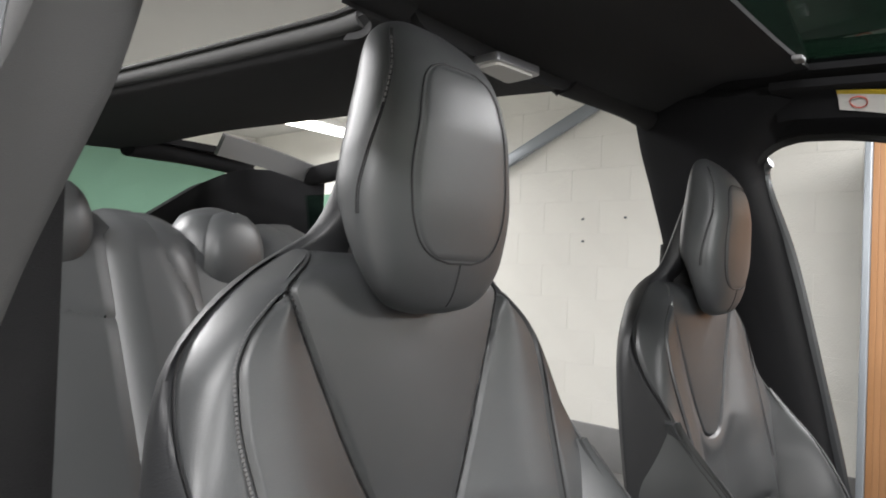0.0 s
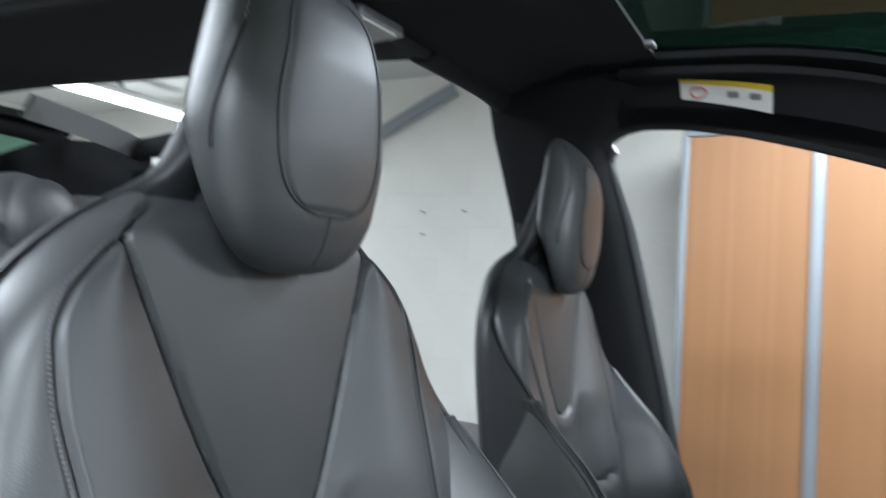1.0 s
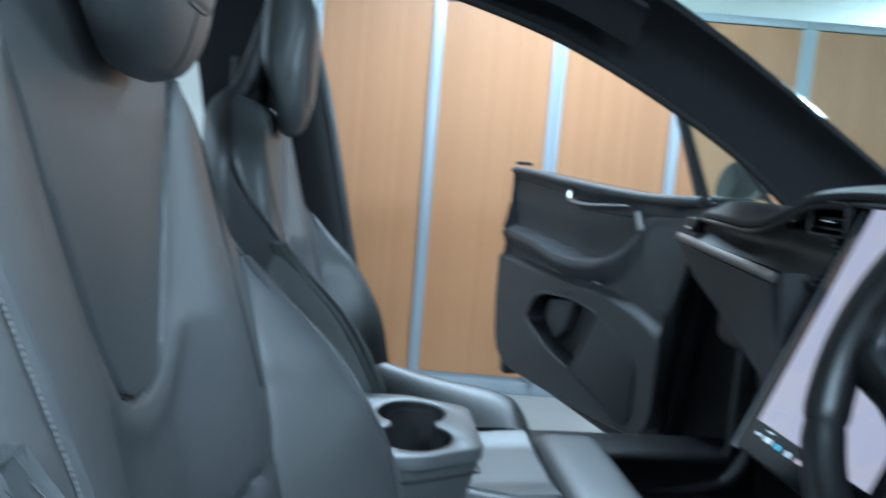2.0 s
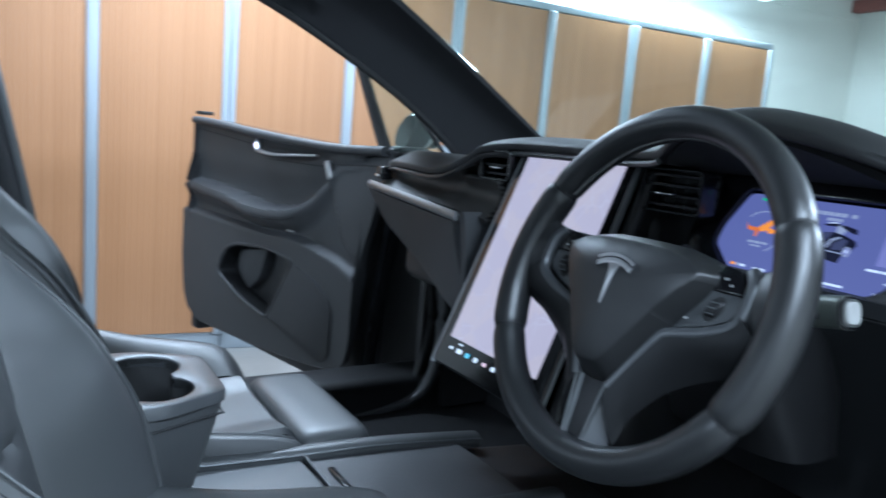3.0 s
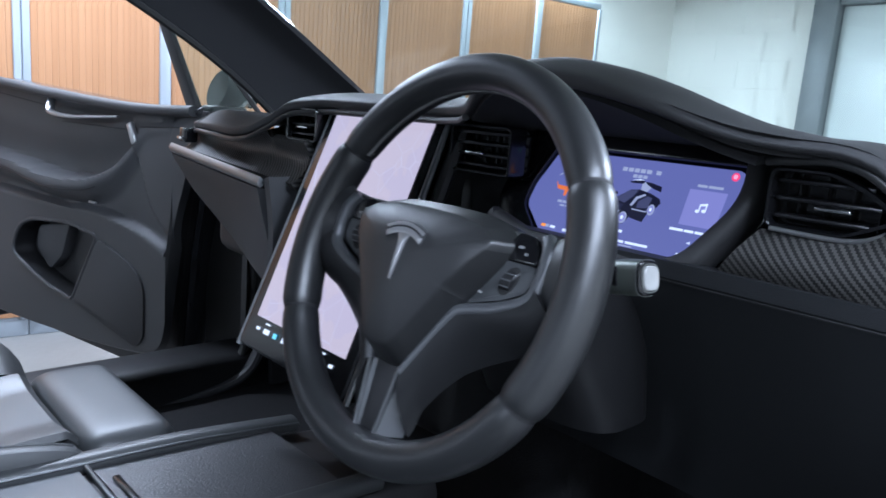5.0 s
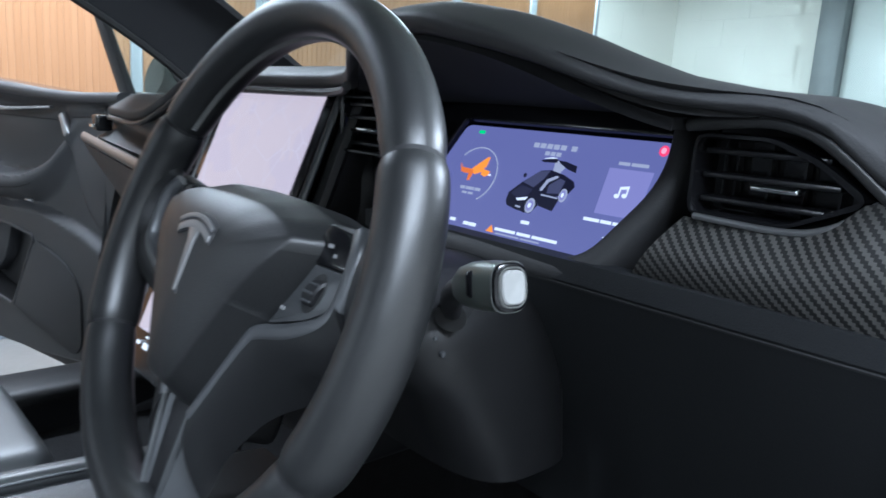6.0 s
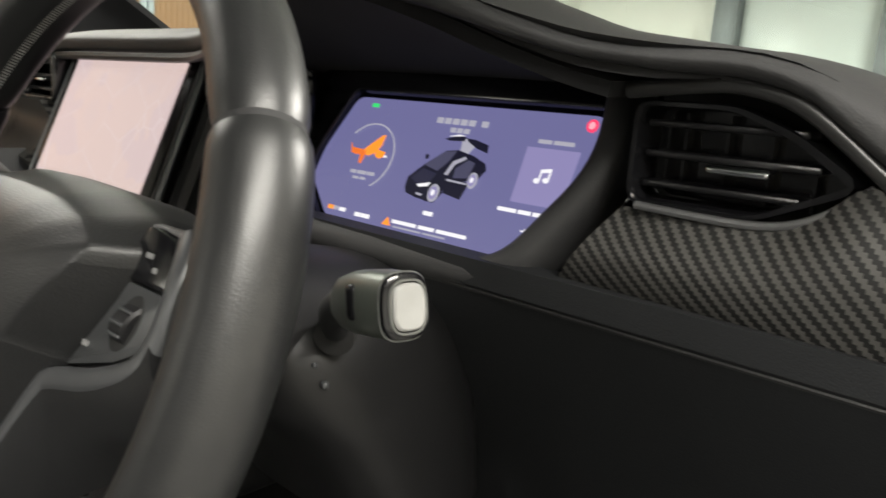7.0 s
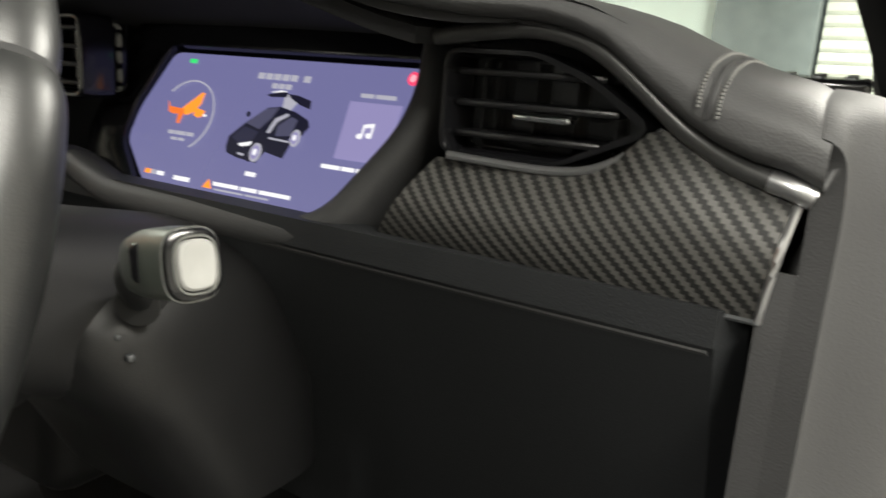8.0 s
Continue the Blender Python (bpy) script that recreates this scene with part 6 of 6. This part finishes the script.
def shroud(k):
    t = k / 12
    p = Vector((0.375, -0.165 + 0.26 * t, 0.990 - 0.08 * t))
    w, h = 0.058 + 0.004 * t, 0.050 + 0.03 * t
    return [p + Vector((a, 0, c)) for a, c in ring2(w, h, 28, 3.0)]


part("shroud", loft([shroud(k) for k in range(13)]), HARD, column, "black plastic column shroud")
LOWER = material("smooth_black_shroud", (0.007, 0.007, 0.0074), spec=0.35, rough=0.42, vary=0.1, scale=10, fine=0.00005, fine_scale=900)
SW = [(0.84, 0.092), (0.88, 0.090), (0.91, 0.087), (0.94, 0.082), (0.965, 0.076), (0.985, 0.067), (0.998, 0.052), (1.004, 0.03)]
SF = [(0.84, -0.07), (0.87, -0.088), (0.90, -0.106), (0.94, -0.135), (0.965, -0.143), (0.985, -0.135), (1.003, -0.12)]
rings = []
for k in range(30):
    z = 0.84 + 0.164 * (1 - (1 - k / 29) ** 1.6)
    y0 = tab(z, SF)
    rings.append([Vector((0.376 + a, (y0 + 0.055) / 2 + b, z)) for a, b in ring2(tab(z, SW), (0.055 - y0) / 2, 48, 3.2)])
part("lower_shroud", loft(rings), LOWER, column, "smooth black lower shroud")
part("screw", rbox((0.449, -0.109, 0.957), (0.0045, 0.0045, 0.0045), 0.0015), DARKMETAL, column)
part("screw", rbox((0.443, -0.112, 0.968), (0.003, 0.003, 0.003), 0.001), DARKMETAL, column)


def on_stalk(t):
    """Runs up out of the boot, then bends outwards."""
    a, b, c = Vector((0.450, -0.102, 0.990)), Vector((0.468, -0.134, 1.022)), Vector((0.547, -0.151, 1.036))
    return a.lerp(b, t).lerp(b.lerp(c, t), t)


path = [on_stalk(k / 10) for k in range(11)]
part("stalk_boot", tube([(0.430, -0.075, 0.990), (0.446, -0.098, 0.988), (0.452, -0.106, 0.986)], 0.012, 16), RUBBER, column, "black rubber stalk boot")
part("stalk_arm", tube(path[:8], 0.008, 14), HARD, column)
SHELL = material("stalk_grey", (0.12, 0.135, 0.12), rough=0.36, metal=0.4, vary=0.05)
st = part("stalk", sweep(path[6:], lambda i: ring2(*(((0.0085, 0.009), (0.0115, 0.0132), (0.0128, 0.0150), (0.0130, 0.0153), (0.0124, 0.0148))[i]), 24, 3.0)), SHELL, column, "satin grey stalk")
ax = (on_stalk(1.0) - on_stalk(0.9)).normalized()
turn = Matrix.Translation(on_stalk(1.0)) @ ax.to_track_quat("X", "Z").to_matrix().to_4x4()
RING = material("smoky_ring", (0.16, 0.165, 0.16), rough=0.3, metal=0.7, vary=0.05)
part("stalk_ring", xf(loft([[(x, a, c) for a, c in ring2(w, h, 28, 3.0)] for x, w, h in ((-0.002, 0.0122, 0.0146), (0.001, 0.0124, 0.0148), (0.003, 0.0117, 0.0141), (0.004, 0.0098, 0.0122))]), turn), PIANO, st, "glossy black ring round the button")
part("chrome_line", xf(tube([Vector((0.0004, a, c)) for a, c in ring2(0.0125, 0.0149, 40, 3.0)], 0.0005, 6, closed=True, up=(1, 0, 0)), turn), RING, st, "thin chrome outline")
part("chrome_line", xf(tube([Vector((0.0044, a, c)) for a, c in ring2(0.0092, 0.0115, 40, 3.0)], 0.0007, 6, closed=True, up=(1, 0, 0)), turn), RING, st)
part("stalk_button", xf(loft([[(x, a, c) for a, c in ring2(w, h, 28, 3.2)] for x, w, h in ((0.002, 0.0084, 0.0104), (0.0056, 0.0082, 0.0102), (0.0066, 0.0072, 0.0092), (0.0066, 0.0052, 0.0066), (0.0058, 0.0026, 0.0034))]), turn), BUTTONGREY, st, "white end button")
part("stalk_band", xf(rbox((-0.0235, -0.0105, 0.001), (0.008, 0.007, 0.017), 0.003, 3), turn), PIANO, st)

# ---- centre console ----
console = thing("centre_console", (0.0, -0.4, 0.42), "black centre console with a lidded tray and padded rails", "console")
part("console_body", loft([[Vector((x, y, z)) for x, z in rounded([(-0.12, 0.42), (0.12, 0.42), (0.125, zt - 0.03), (0.115, zt), (-0.115, zt), (-0.125, zt - 0.03)], 0.012, 3)]
                           for y, zt in ((-0.98, 0.69), (-0.6, 0.66), (-0.3, 0.635), (-0.08, 0.622), (0.05, 0.61))]), SOFT, console)
for side in (-1, 1):
    path = spline([(side * 0.118, -0.90, 0.690), (side * 0.118, -0.6, 0.668), (side * 0.120, -0.42, 0.656), (side * 0.120, -0.25, 0.650), (side * 0.112, -0.06, 0.636)], 30)
    part("rail", sweep(path, lambda i: ring2(0.016, 0.012, 14, 3)), LEATHER, console, "padded console rail")
    part("rail_trim", tube([Vector(p) + Vector((-side * 0.017, 0, 0.006)) for p in path], 0.002, 6), DARKMETAL, console)


def lid(y0, y1, lift):
    def fn(u, v):
        y = y0 + (y1 - y0) * v
        x = (2 * u - 1) * 0.098
        z = 0.635 + 0.075 * (-y - 0.3) * 0.6 + lift + 0.003 * math.cos((2 * u - 1) * 1.5)
        return (x, y, z)
    return slab(fn, 16, 16, 0.012)


TRAY = material("satin_tray_lid", (0.11, 0.114, 0.12), rough=0.32, vary=0.1, fine=0.0001, fine_scale=800)
RIB = material("ribbed_tray_mat", (0.075, 0.076, 0.08), rough=0.36, vary=0.1, fine=0.0004, fine_scale=420)
part("tray_mat", lid(-0.375, -0.11, 0.014), RIB, console, "dark ribbed tray mat")
part("tray_lid", lid(-0.60, -0.392, 0.016), TRAY, console, "sliding tray lid")
part("lid_edge", rbox((0, -0.384, 0.659), (0.196, 0.006, 0.008), 0.002), DARKMETAL, console)
part("lid_grip", rbox((0.0, -0.36, 0.657), (0.11, 0.010, 0.006), 0.002), PIANO, console)

# cup holder box between the seats
cup = thing("cup_holder_box", (0.0, -0.66, 0.69), "grey-topped leather cup holder box with two joined round cups", "cup holder")
ZT = 0.845
def cup_box_ring(f, r, y0, y1, z):
    return [Vector((x, y, z)) for x, y in rounded([(-r, y0), (r, y0), (r, y0 + 0.12), (f, y1), (-f, y1), (-r, y0 + 0.12)], 0.012, 3)]


part("box", loft([cup_box_ring(0.05, 0.09, -0.76, -0.60, 0.66), cup_box_ring(0.062, 0.10, -0.76, -0.562, 0.80), cup_box_ring(0.066, 0.102, -0.76, -0.556, 0.83)], cap=False), LEATHER, cup)


def cup_hole(cx, cy, r, t0, t1, n=18):
    return [(cx + r * math.cos(radians(t0 + (t1 - t0) * k / n)), cy + r * math.sin(radians(t0 + (t1 - t0) * k / n))) for k in range(n + 1)]


hole = cup_hole(-0.040, -0.628, 0.042, 38, 322) + cup_hole(0.040, -0.628, 0.042, -142, 142)
TOPM = Matrix(((1, 0, 0, 0), (0, 0, 1, 0), (0, 1, 0, 0), (0, 0, 0, 1)))
part("top_plate", xf(plate(rounded([(-0.105, -0.765), (0.105, -0.765), (0.105, -0.63), (0.068, -0.552), (-0.068, -0.552), (-0.105, -0.63)], 0.016, 5), ZT, ZT - 0.014, 0.003, holes=[hole]), TOPM), material("cup_plate_grey", (0.10, 0.105, 0.11), rough=0.38, metal=0.4, vary=0.08), cup, "satin grey top plate")
part("cup_well", xf(join(plate(hole, ZT - 0.095, ZT - 0.09)), TOPM), RUBBER, cup)
wall_pts = [[Vector((a, c, z)) for a, c in hole] for z in (ZT - 0.003, ZT - 0.09)]
wb = bmesh.new()
grid_faces(wb, [[wb.verts.new(p) for p in r] for r in wall_pts], close_v=True)
part("cup_wall", wb, RUBBER, cup, "black rubber cup lining")
part("edge_seam", tube([(-0.066, -0.556, 0.816), (0.066, -0.556, 0.816), (0.102, -0.64, 0.816), (0.102, -0.76, 0.816)], 0.0014, 6), LEATHER_SEAM, cup)
rest = thing("armrest", (0.0, -0.83, 0.72), "black leather armrest lid between the seats", "armrest")
part("pad", rbox((0.0, -0.865, 0.845), (0.17, 0.20, 0.08), 0.03, 5), LEATHER, rest)
part("arm_base", rbox((0.0, -0.87, 0.76), (0.14, 0.18, 0.12), 0.02), HARD, rest)

# belt buckle beside the driver's seat
buckle = thing("belt_buckle", (0.135, -0.62, 0.66), "black belt buckle with a red release button", "seat belt buckle")
part("shell", rbox((0.135, -0.66, 0.70), (0.03, 0.06, 0.10), 0.008), HARD, buckle)
part("release_button", rbox((0.135, -0.642, 0.747), (0.024, 0.022, 0.012), 0.003), REDPLASTIC, buckle, "red release button")

# ---- open passenger door ----
DD = Vector((-0.97486, -0.22282, 0))
DN = Vector((-0.22282, 0.97486, 0))
DM = Matrix.Translation((-1.0, 0.12, 0)) @ Matrix(((DD.x, DN.x, 0, 0), (DD.y, DN.y, 0, 0), (0, 0, 1, 0), (0, 0, 0, 1)))
# in the door's axes: a from hinge to latch, b outwards, c up
door = thing("passenger_door", tuple(DM @ Vector((0.5, 0.08, 0.36))), "open charcoal passenger door with armrest, pocket and silver handle", "car door")
OUT = rounded([(0.03, 0.43), (0.0, 0.72), (-0.06, 1.02), (-0.09, 1.112), (0.147, 1.102), (0.576, 1.124), (1.06, 1.150), (1.07, 0.92), (1.09, 0.60), (1.03, 0.385), (0.55, 0.385)], [0.03, 0.05, 0.05, 0.01, 0.1, 0.1, 0.012, 0.03, 0.12, 0.06, 0.1], 5)
POCKET = rounded([(0.815, 0.600), (0.765, 0.690), (0.690, 0.725), (0.480, 0.745), (0.318, 0.728), (0.458, 0.510), (0.620, 0.532)], [0.05, 0.04, 0.04, 0.06, 0.03, 0.02, 0.06], 6)
DTOP = [(-0.10, 1.116), (0.134, 1.108), (0.56, 1.124), (1.05, 1.152), (1.060, 1.10), (1.066, 0.932), (1.10, 0.905)]
DLOW = [(-0.10, 1.085), (-0.052, 0.914), (-0.003, 0.745), (0.006, 0.52), (0.03, 0.46), (0.08, 0.427), (0.52, 0.386), (0.935, 0.372), (1.03, 0.40), (1.075, 0.46), (1.10, 0.60)]
LEDGE = [(-0.10, 1.10), (0.10, 1.06), (0.152, 1.017), (0.188, 0.980), (0.252, 0.924), (0.362, 0.884), (0.514, 0.873), (0.784, 0.896), (1.10, 0.912)]
REACH = [(-0.10, 0.0), (0.12, 0.0), (0.18, 0.014), (0.26, 0.034), (0.36, 0.054), (0.52, 0.062), (0.80, 0.045), (1.10, 0.020)]
CREASE = [(-0.10, 0.70), (-0.008, 0.742), (0.148, 0.788), (0.344, 0.812), (0.559, 0.806), (1.10, 0.815)]


def inside(a, c, poly):
    hit = False
    for (x0, y0), (x1, y1) in zip(poly, poly[1:] + poly[:1]):
        if (y0 > c) != (y1 > c) and a < x0 + (x1 - x0) * (c - y0) / (y1 - y0):
            hit = not hit
    return hit


def lining_depth(a, c):
    """Moulded relief of the door lining: hollow over the armrest, the armrest's roll, a crease, the lower panel."""
    top, d, reach = tab(a, DTOP), c - tab(a, LEDGE), tab(a, REACH)
    if d >= 0:
        k = bump01(d, 0.0, 0.016)
        b = -reach * (1 - k) + 0.014 * k * (1 - bump01(d, 0.03, 0.14)) * bump01(a, 0.10, 0.25)
        b -= 0.018 * bump01(c, top - 0.05, top - 0.004)
        b += 0.020 * math.exp(-((a - 0.42) / 0.15) ** 2) * math.exp(-((c - 1.066) / 0.016) ** 2)
    else:
        b = -reach * (1 - bump01(-d, 0.022, 0.080)) - 0.004 * math.sin(math.pi * min(1.0, -d / 0.04))
    b -= 0.028 * bump01(tab(a, CREASE) - c, 0.0, 0.022)
    line = tab(c, [(0.742, -0.008), (0.845, 0.100), (0.953, 0.147), (1.05, 0.19)])
    b -= 0.014 * bump01(line - a, -0.004, 0.010) * bump01(c, 0.74, 0.80) * (1 - bump01(c, 1.04, 1.08))
    return b


bm = bmesh.new()
NA, NC = 160, 110
cols = []
for i in range(NA + 1):
    a = -0.10 + 1.20 * i / NA
    lo, hi = tab(a, DLOW), tab(a, DTOP)
    cols.append([bm.verts.new((a, lining_depth(a, lo + (hi - lo) * j / NC) + 0.02 * (1 - bump01(min(j, NC - j) / NC * (hi - lo), 0.0, 0.012)), lo + (hi - lo) * j / NC)) for j in range(NC + 1)])
for i in range(NA):
    for j in range(NC):
        quad = (cols[i][j], cols[i + 1][j], cols[i + 1][j + 1], cols[i][j + 1])
        if not inside(sum(v.co.x for v in quad) / 4, sum(v.co.z for v in quad) / 4, POCKET):
            bm.faces.new(quad)
bmesh.ops.delete(bm, geom=[v for v in bm.verts if not v.link_faces], context="VERTS")
part("door_panel", xf(bm, DM), DOORCARD, door, "charcoal moulded door lining")
part("door_skin", xf(plate([(a * 1.005 - 0.002, c - 0.004) for a, c in OUT], 0.052, 0.13, 0.03, seg=4), DM), material("dark_car_paint", (0.02, 0.022, 0.026), rough=0.25, coat=0.6, vary=0.05), door, "dark glossy outer skin")
part("door_core", xf(plate([(0.5 + (a - 0.5) * 0.985, 0.76 + (c - 0.76) * 0.98) for a, c in OUT], 0.034, 0.053, 0.004, holes=[POCKET]), DM), HARD, door)
part("pocket_back", xf(plate([(0.57 + (a - 0.57) * 1.04, 0.62 + (c - 0.62) * 1.04) for a, c in POCKET], 0.044, 0.051), DM), HARD, door)
wallp = bmesh.new()
grid_faces(wallp, [[wallp.verts.new((a, b, c)) for a, c in POCKET] for b in (-0.026, 0.046)], close_v=True)
part("pocket_wall", xf(wallp, DM), HARD, door)
part("pocket_lip", xf(tube([(a, -0.0265, c) for a, c in POCKET], 0.0065, 8, closed=True, up=(0, 1, 0)), DM), DOORCARD, door)
part("pocket_flap", xf(plate(rounded([(0.715, 0.695), (0.530, 0.735), (0.585, 0.615), (0.655, 0.560), (0.735, 0.625)], 0.02, 4), 0.012, 0.044, 0.006), DM), DOORCARD, door, "inner wall of the door pocket")
part("speaker_cover", xf(plate(rounded([(0.445, 0.512), (0.312, 0.722), (0.160, 0.680), (0.092, 0.628), (0.094, 0.476), (0.132, 0.442)], [0.02, 0.03, 0.05, 0.05, 0.04, 0.03], 5), -0.034, 0.0, 0.003), DM), material("speaker_cloth", (0.034, 0.035, 0.037), rough=0.75, fine=0.0006, fine_scale=700), door, "flat speaker cover")
# rounded top rail
top = [Vector((a, -0.012, tab(a, DTOP) - 0.012)) for a in [-0.09 + 1.13 * k / 50 for k in range(51)]]
part("top_rail", xf(sweep(top, lambda i: ring2(0.022, 0.014, 18, 2.4)), DM), DOORCARD, door, "soft rounded door top")
part("latch_tip", xf(rbox((1.066, 0.03, 1.168), (0.05, 0.05, 0.014), 0.004), DM), RUBBER, door)
for a0, a1, seam_z in ((0.60, 1.03, [(0.60, 1.073), (1.03, 1.108)]), (0.22, 0.54, [(0.22, 1.036), (0.54, 1.034)]), (-0.07, 0.14, [(-0.07, 1.062), (0.14, 1.048)])):
    run = [a0 + (a1 - a0) * k / 24 for k in range(25)]
    part("panel_seam", xf(tube([Vector((a, lining_depth(a, tab(a, seam_z)), tab(a, seam_z))) for a in run], 0.0018, 6), DM), LEATHER_SEAM, door)
part("armrest_seam", xf(tube([Vector((a, lining_depth(a, tab(a, LEDGE) - 0.030) - 0.0002, tab(a, LEDGE) - 0.030)) for a in [0.30 + 0.74 * k / 40 for k in range(41)]], 0.0016, 6), DM), LEATHER_SEAM, door)
# silver door pull
pull = spline([(0.580, -0.010, 1.096), (0.566, -0.022, 1.074), (0.540, -0.030, 1.058), (0.44, -0.034, 1.054), (0.34, -0.030, 1.060), (0.235, -0.014, 1.068)], 40)
part("door_pull", xf(sweep(pull, lambda i: ring2(0.012 - 0.006 * bump01(i / 40, 0.5, 1.0), 0.0055 - 0.002 * bump01(i / 40, 0.5, 1.0), 12, 3)), DM), SATIN, door, "satin silver door pull")
part("window_switch", xf(rbox((0.160, -0.020, 1.030), (0.022, 0.014, 0.058), 0.004), DM @ Matrix.Translation((0.160, 0, 1.030)) @ Matrix.Rotation(radians(24), 4, "Y") @ Matrix.Translation((-0.160, 0, -1.030))), SATIN, door, "small bright metal catch")
part("door_button", xf(rbox((0.335, -0.030, 0.822), (0.034, 0.010, 0.007), 0.003), DM), SATIN, door)
# sill below the lining
part("door_foot", xf(rbox((0.55, 0.075, 0.375), (0.95, 0.06, 0.07), 0.015), DM), HARD, door)
part("door_corner", xf(rbox((1.02, 0.03, 0.40), (0.06, 0.08, 0.14), 0.015), DM), HARD, door)
# quarter light
bar0, bar1 = Vector((-0.030, 0.035, 1.10)), Vector((0.118, 0.035, 1.350))
part("quarter_bar", xf(sweep([bar0, bar1], lambda i: ring2(0.020 if i == 0 else 0.013, 0.014, 12, 3), up=(0, 1, 0)), DM), HARD, door, "black window bar")
qg = part("quarter_glass", xf(plate([(-0.03, 1.105), (0.110, 1.34), (-0.02, 1.30), (-0.16, 1.20), (-0.27, 1.105)], 0.033, 0.037), DM), GLASS, door, "small quarter window")
qg.visible_shadow = False
part("glass_edge", xf(tube(spline([(0.115, 0.035, 1.345), (-0.02, 0.035, 1.30), (-0.16, 0.035, 1.20), (-0.28, 0.035, 1.10)], 20), 0.006, 8), DM), RUBBER, door)
# wing mirror outside the quarter light
mir = part("mirror_housing", xf(loft([[Vector((-0.025 + 0.050 * r * math.cos(t) - 0.022 * math.sin(t), 0.16 + 0.16 * (k - 0.5) * 0.7, 1.160 + 0.066 * r * math.sin(t))) for t in [2 * math.pi * j / 24 for j in range(24)]] for k, r in ((0, 0.75), (0.15, 0.95), (0.5, 1.0), (0.8, 0.85), (1.0, 0.5))]), DM), material("mirror_paint", (0.045, 0.06, 0.058), rough=0.15, coat=0.8, vary=0.04), door, "glossy dark wing mirror")
part("mirror_glass", xf(loft([[Vector((-0.025 + 0.034 * math.cos(t), b, 1.160 + 0.044 * math.sin(t))) for t in [2 * math.pi * j / 24 for j in range(24)]] for b in (0.2155, 0.2185)]), DM), material("mirror_silver", (0.8, 0.85, 0.85), rough=0.03, metal=1.0, vary=0.01), mir, "mirror glass")
part("mirror_foot", xf(rbox((-0.06, 0.10, 1.105), (0.05, 0.12, 0.03), 0.01), DM), HARD, door)

# ---- painted blocks of the walls ----
def courses(parent, put, b0, b1, skip):
    z, row = 0.0, 0
    while z < 2.40:
        b = b0 - (0.22 if row % 2 else 0.0)
        while b < b1 - 0.1:
            if not skip(b + 0.22, z + 0.107) and b >= b0 - 0.01 and b + 0.44 <= b1 + 0.03:
                block(parent, put(b + 0.22, z + 0.1075), CABTURN)
            elif not skip(b + 0.22, z + 0.107) and b < b0:
                block(parent, put(b0 + 0.11, z + 0.1075), CABTURN, True)
            b += 0.44
        z += 0.215
        row += 1


courses(wall_west, lambda b, z: ROOMM @ Vector((-0.527, b, z)), -5.86, 6.22, lambda b, z: (0.2 < b < 4.5 and z < 1.75) or b < -4.9)


def courses_north():
    z, row = 0.0, 0
    while z < 2.40:
        a = -0.50 - (0.22 if row % 2 else 0.0)
        while a < 0.74:
            lo, hi = max(a, -0.50), min(a + 0.436, 0.745)
            if hi - lo > 0.05:
                half = hi - lo < 0.3
                mid = (lo + hi) / 2
                block(wall_north, ROOMM @ Vector((mid, FRONT + 0.007, z + 0.1075)), CABTURN + 90, half)
            a += 0.44
        z += 0.215
        row += 1


courses_north()
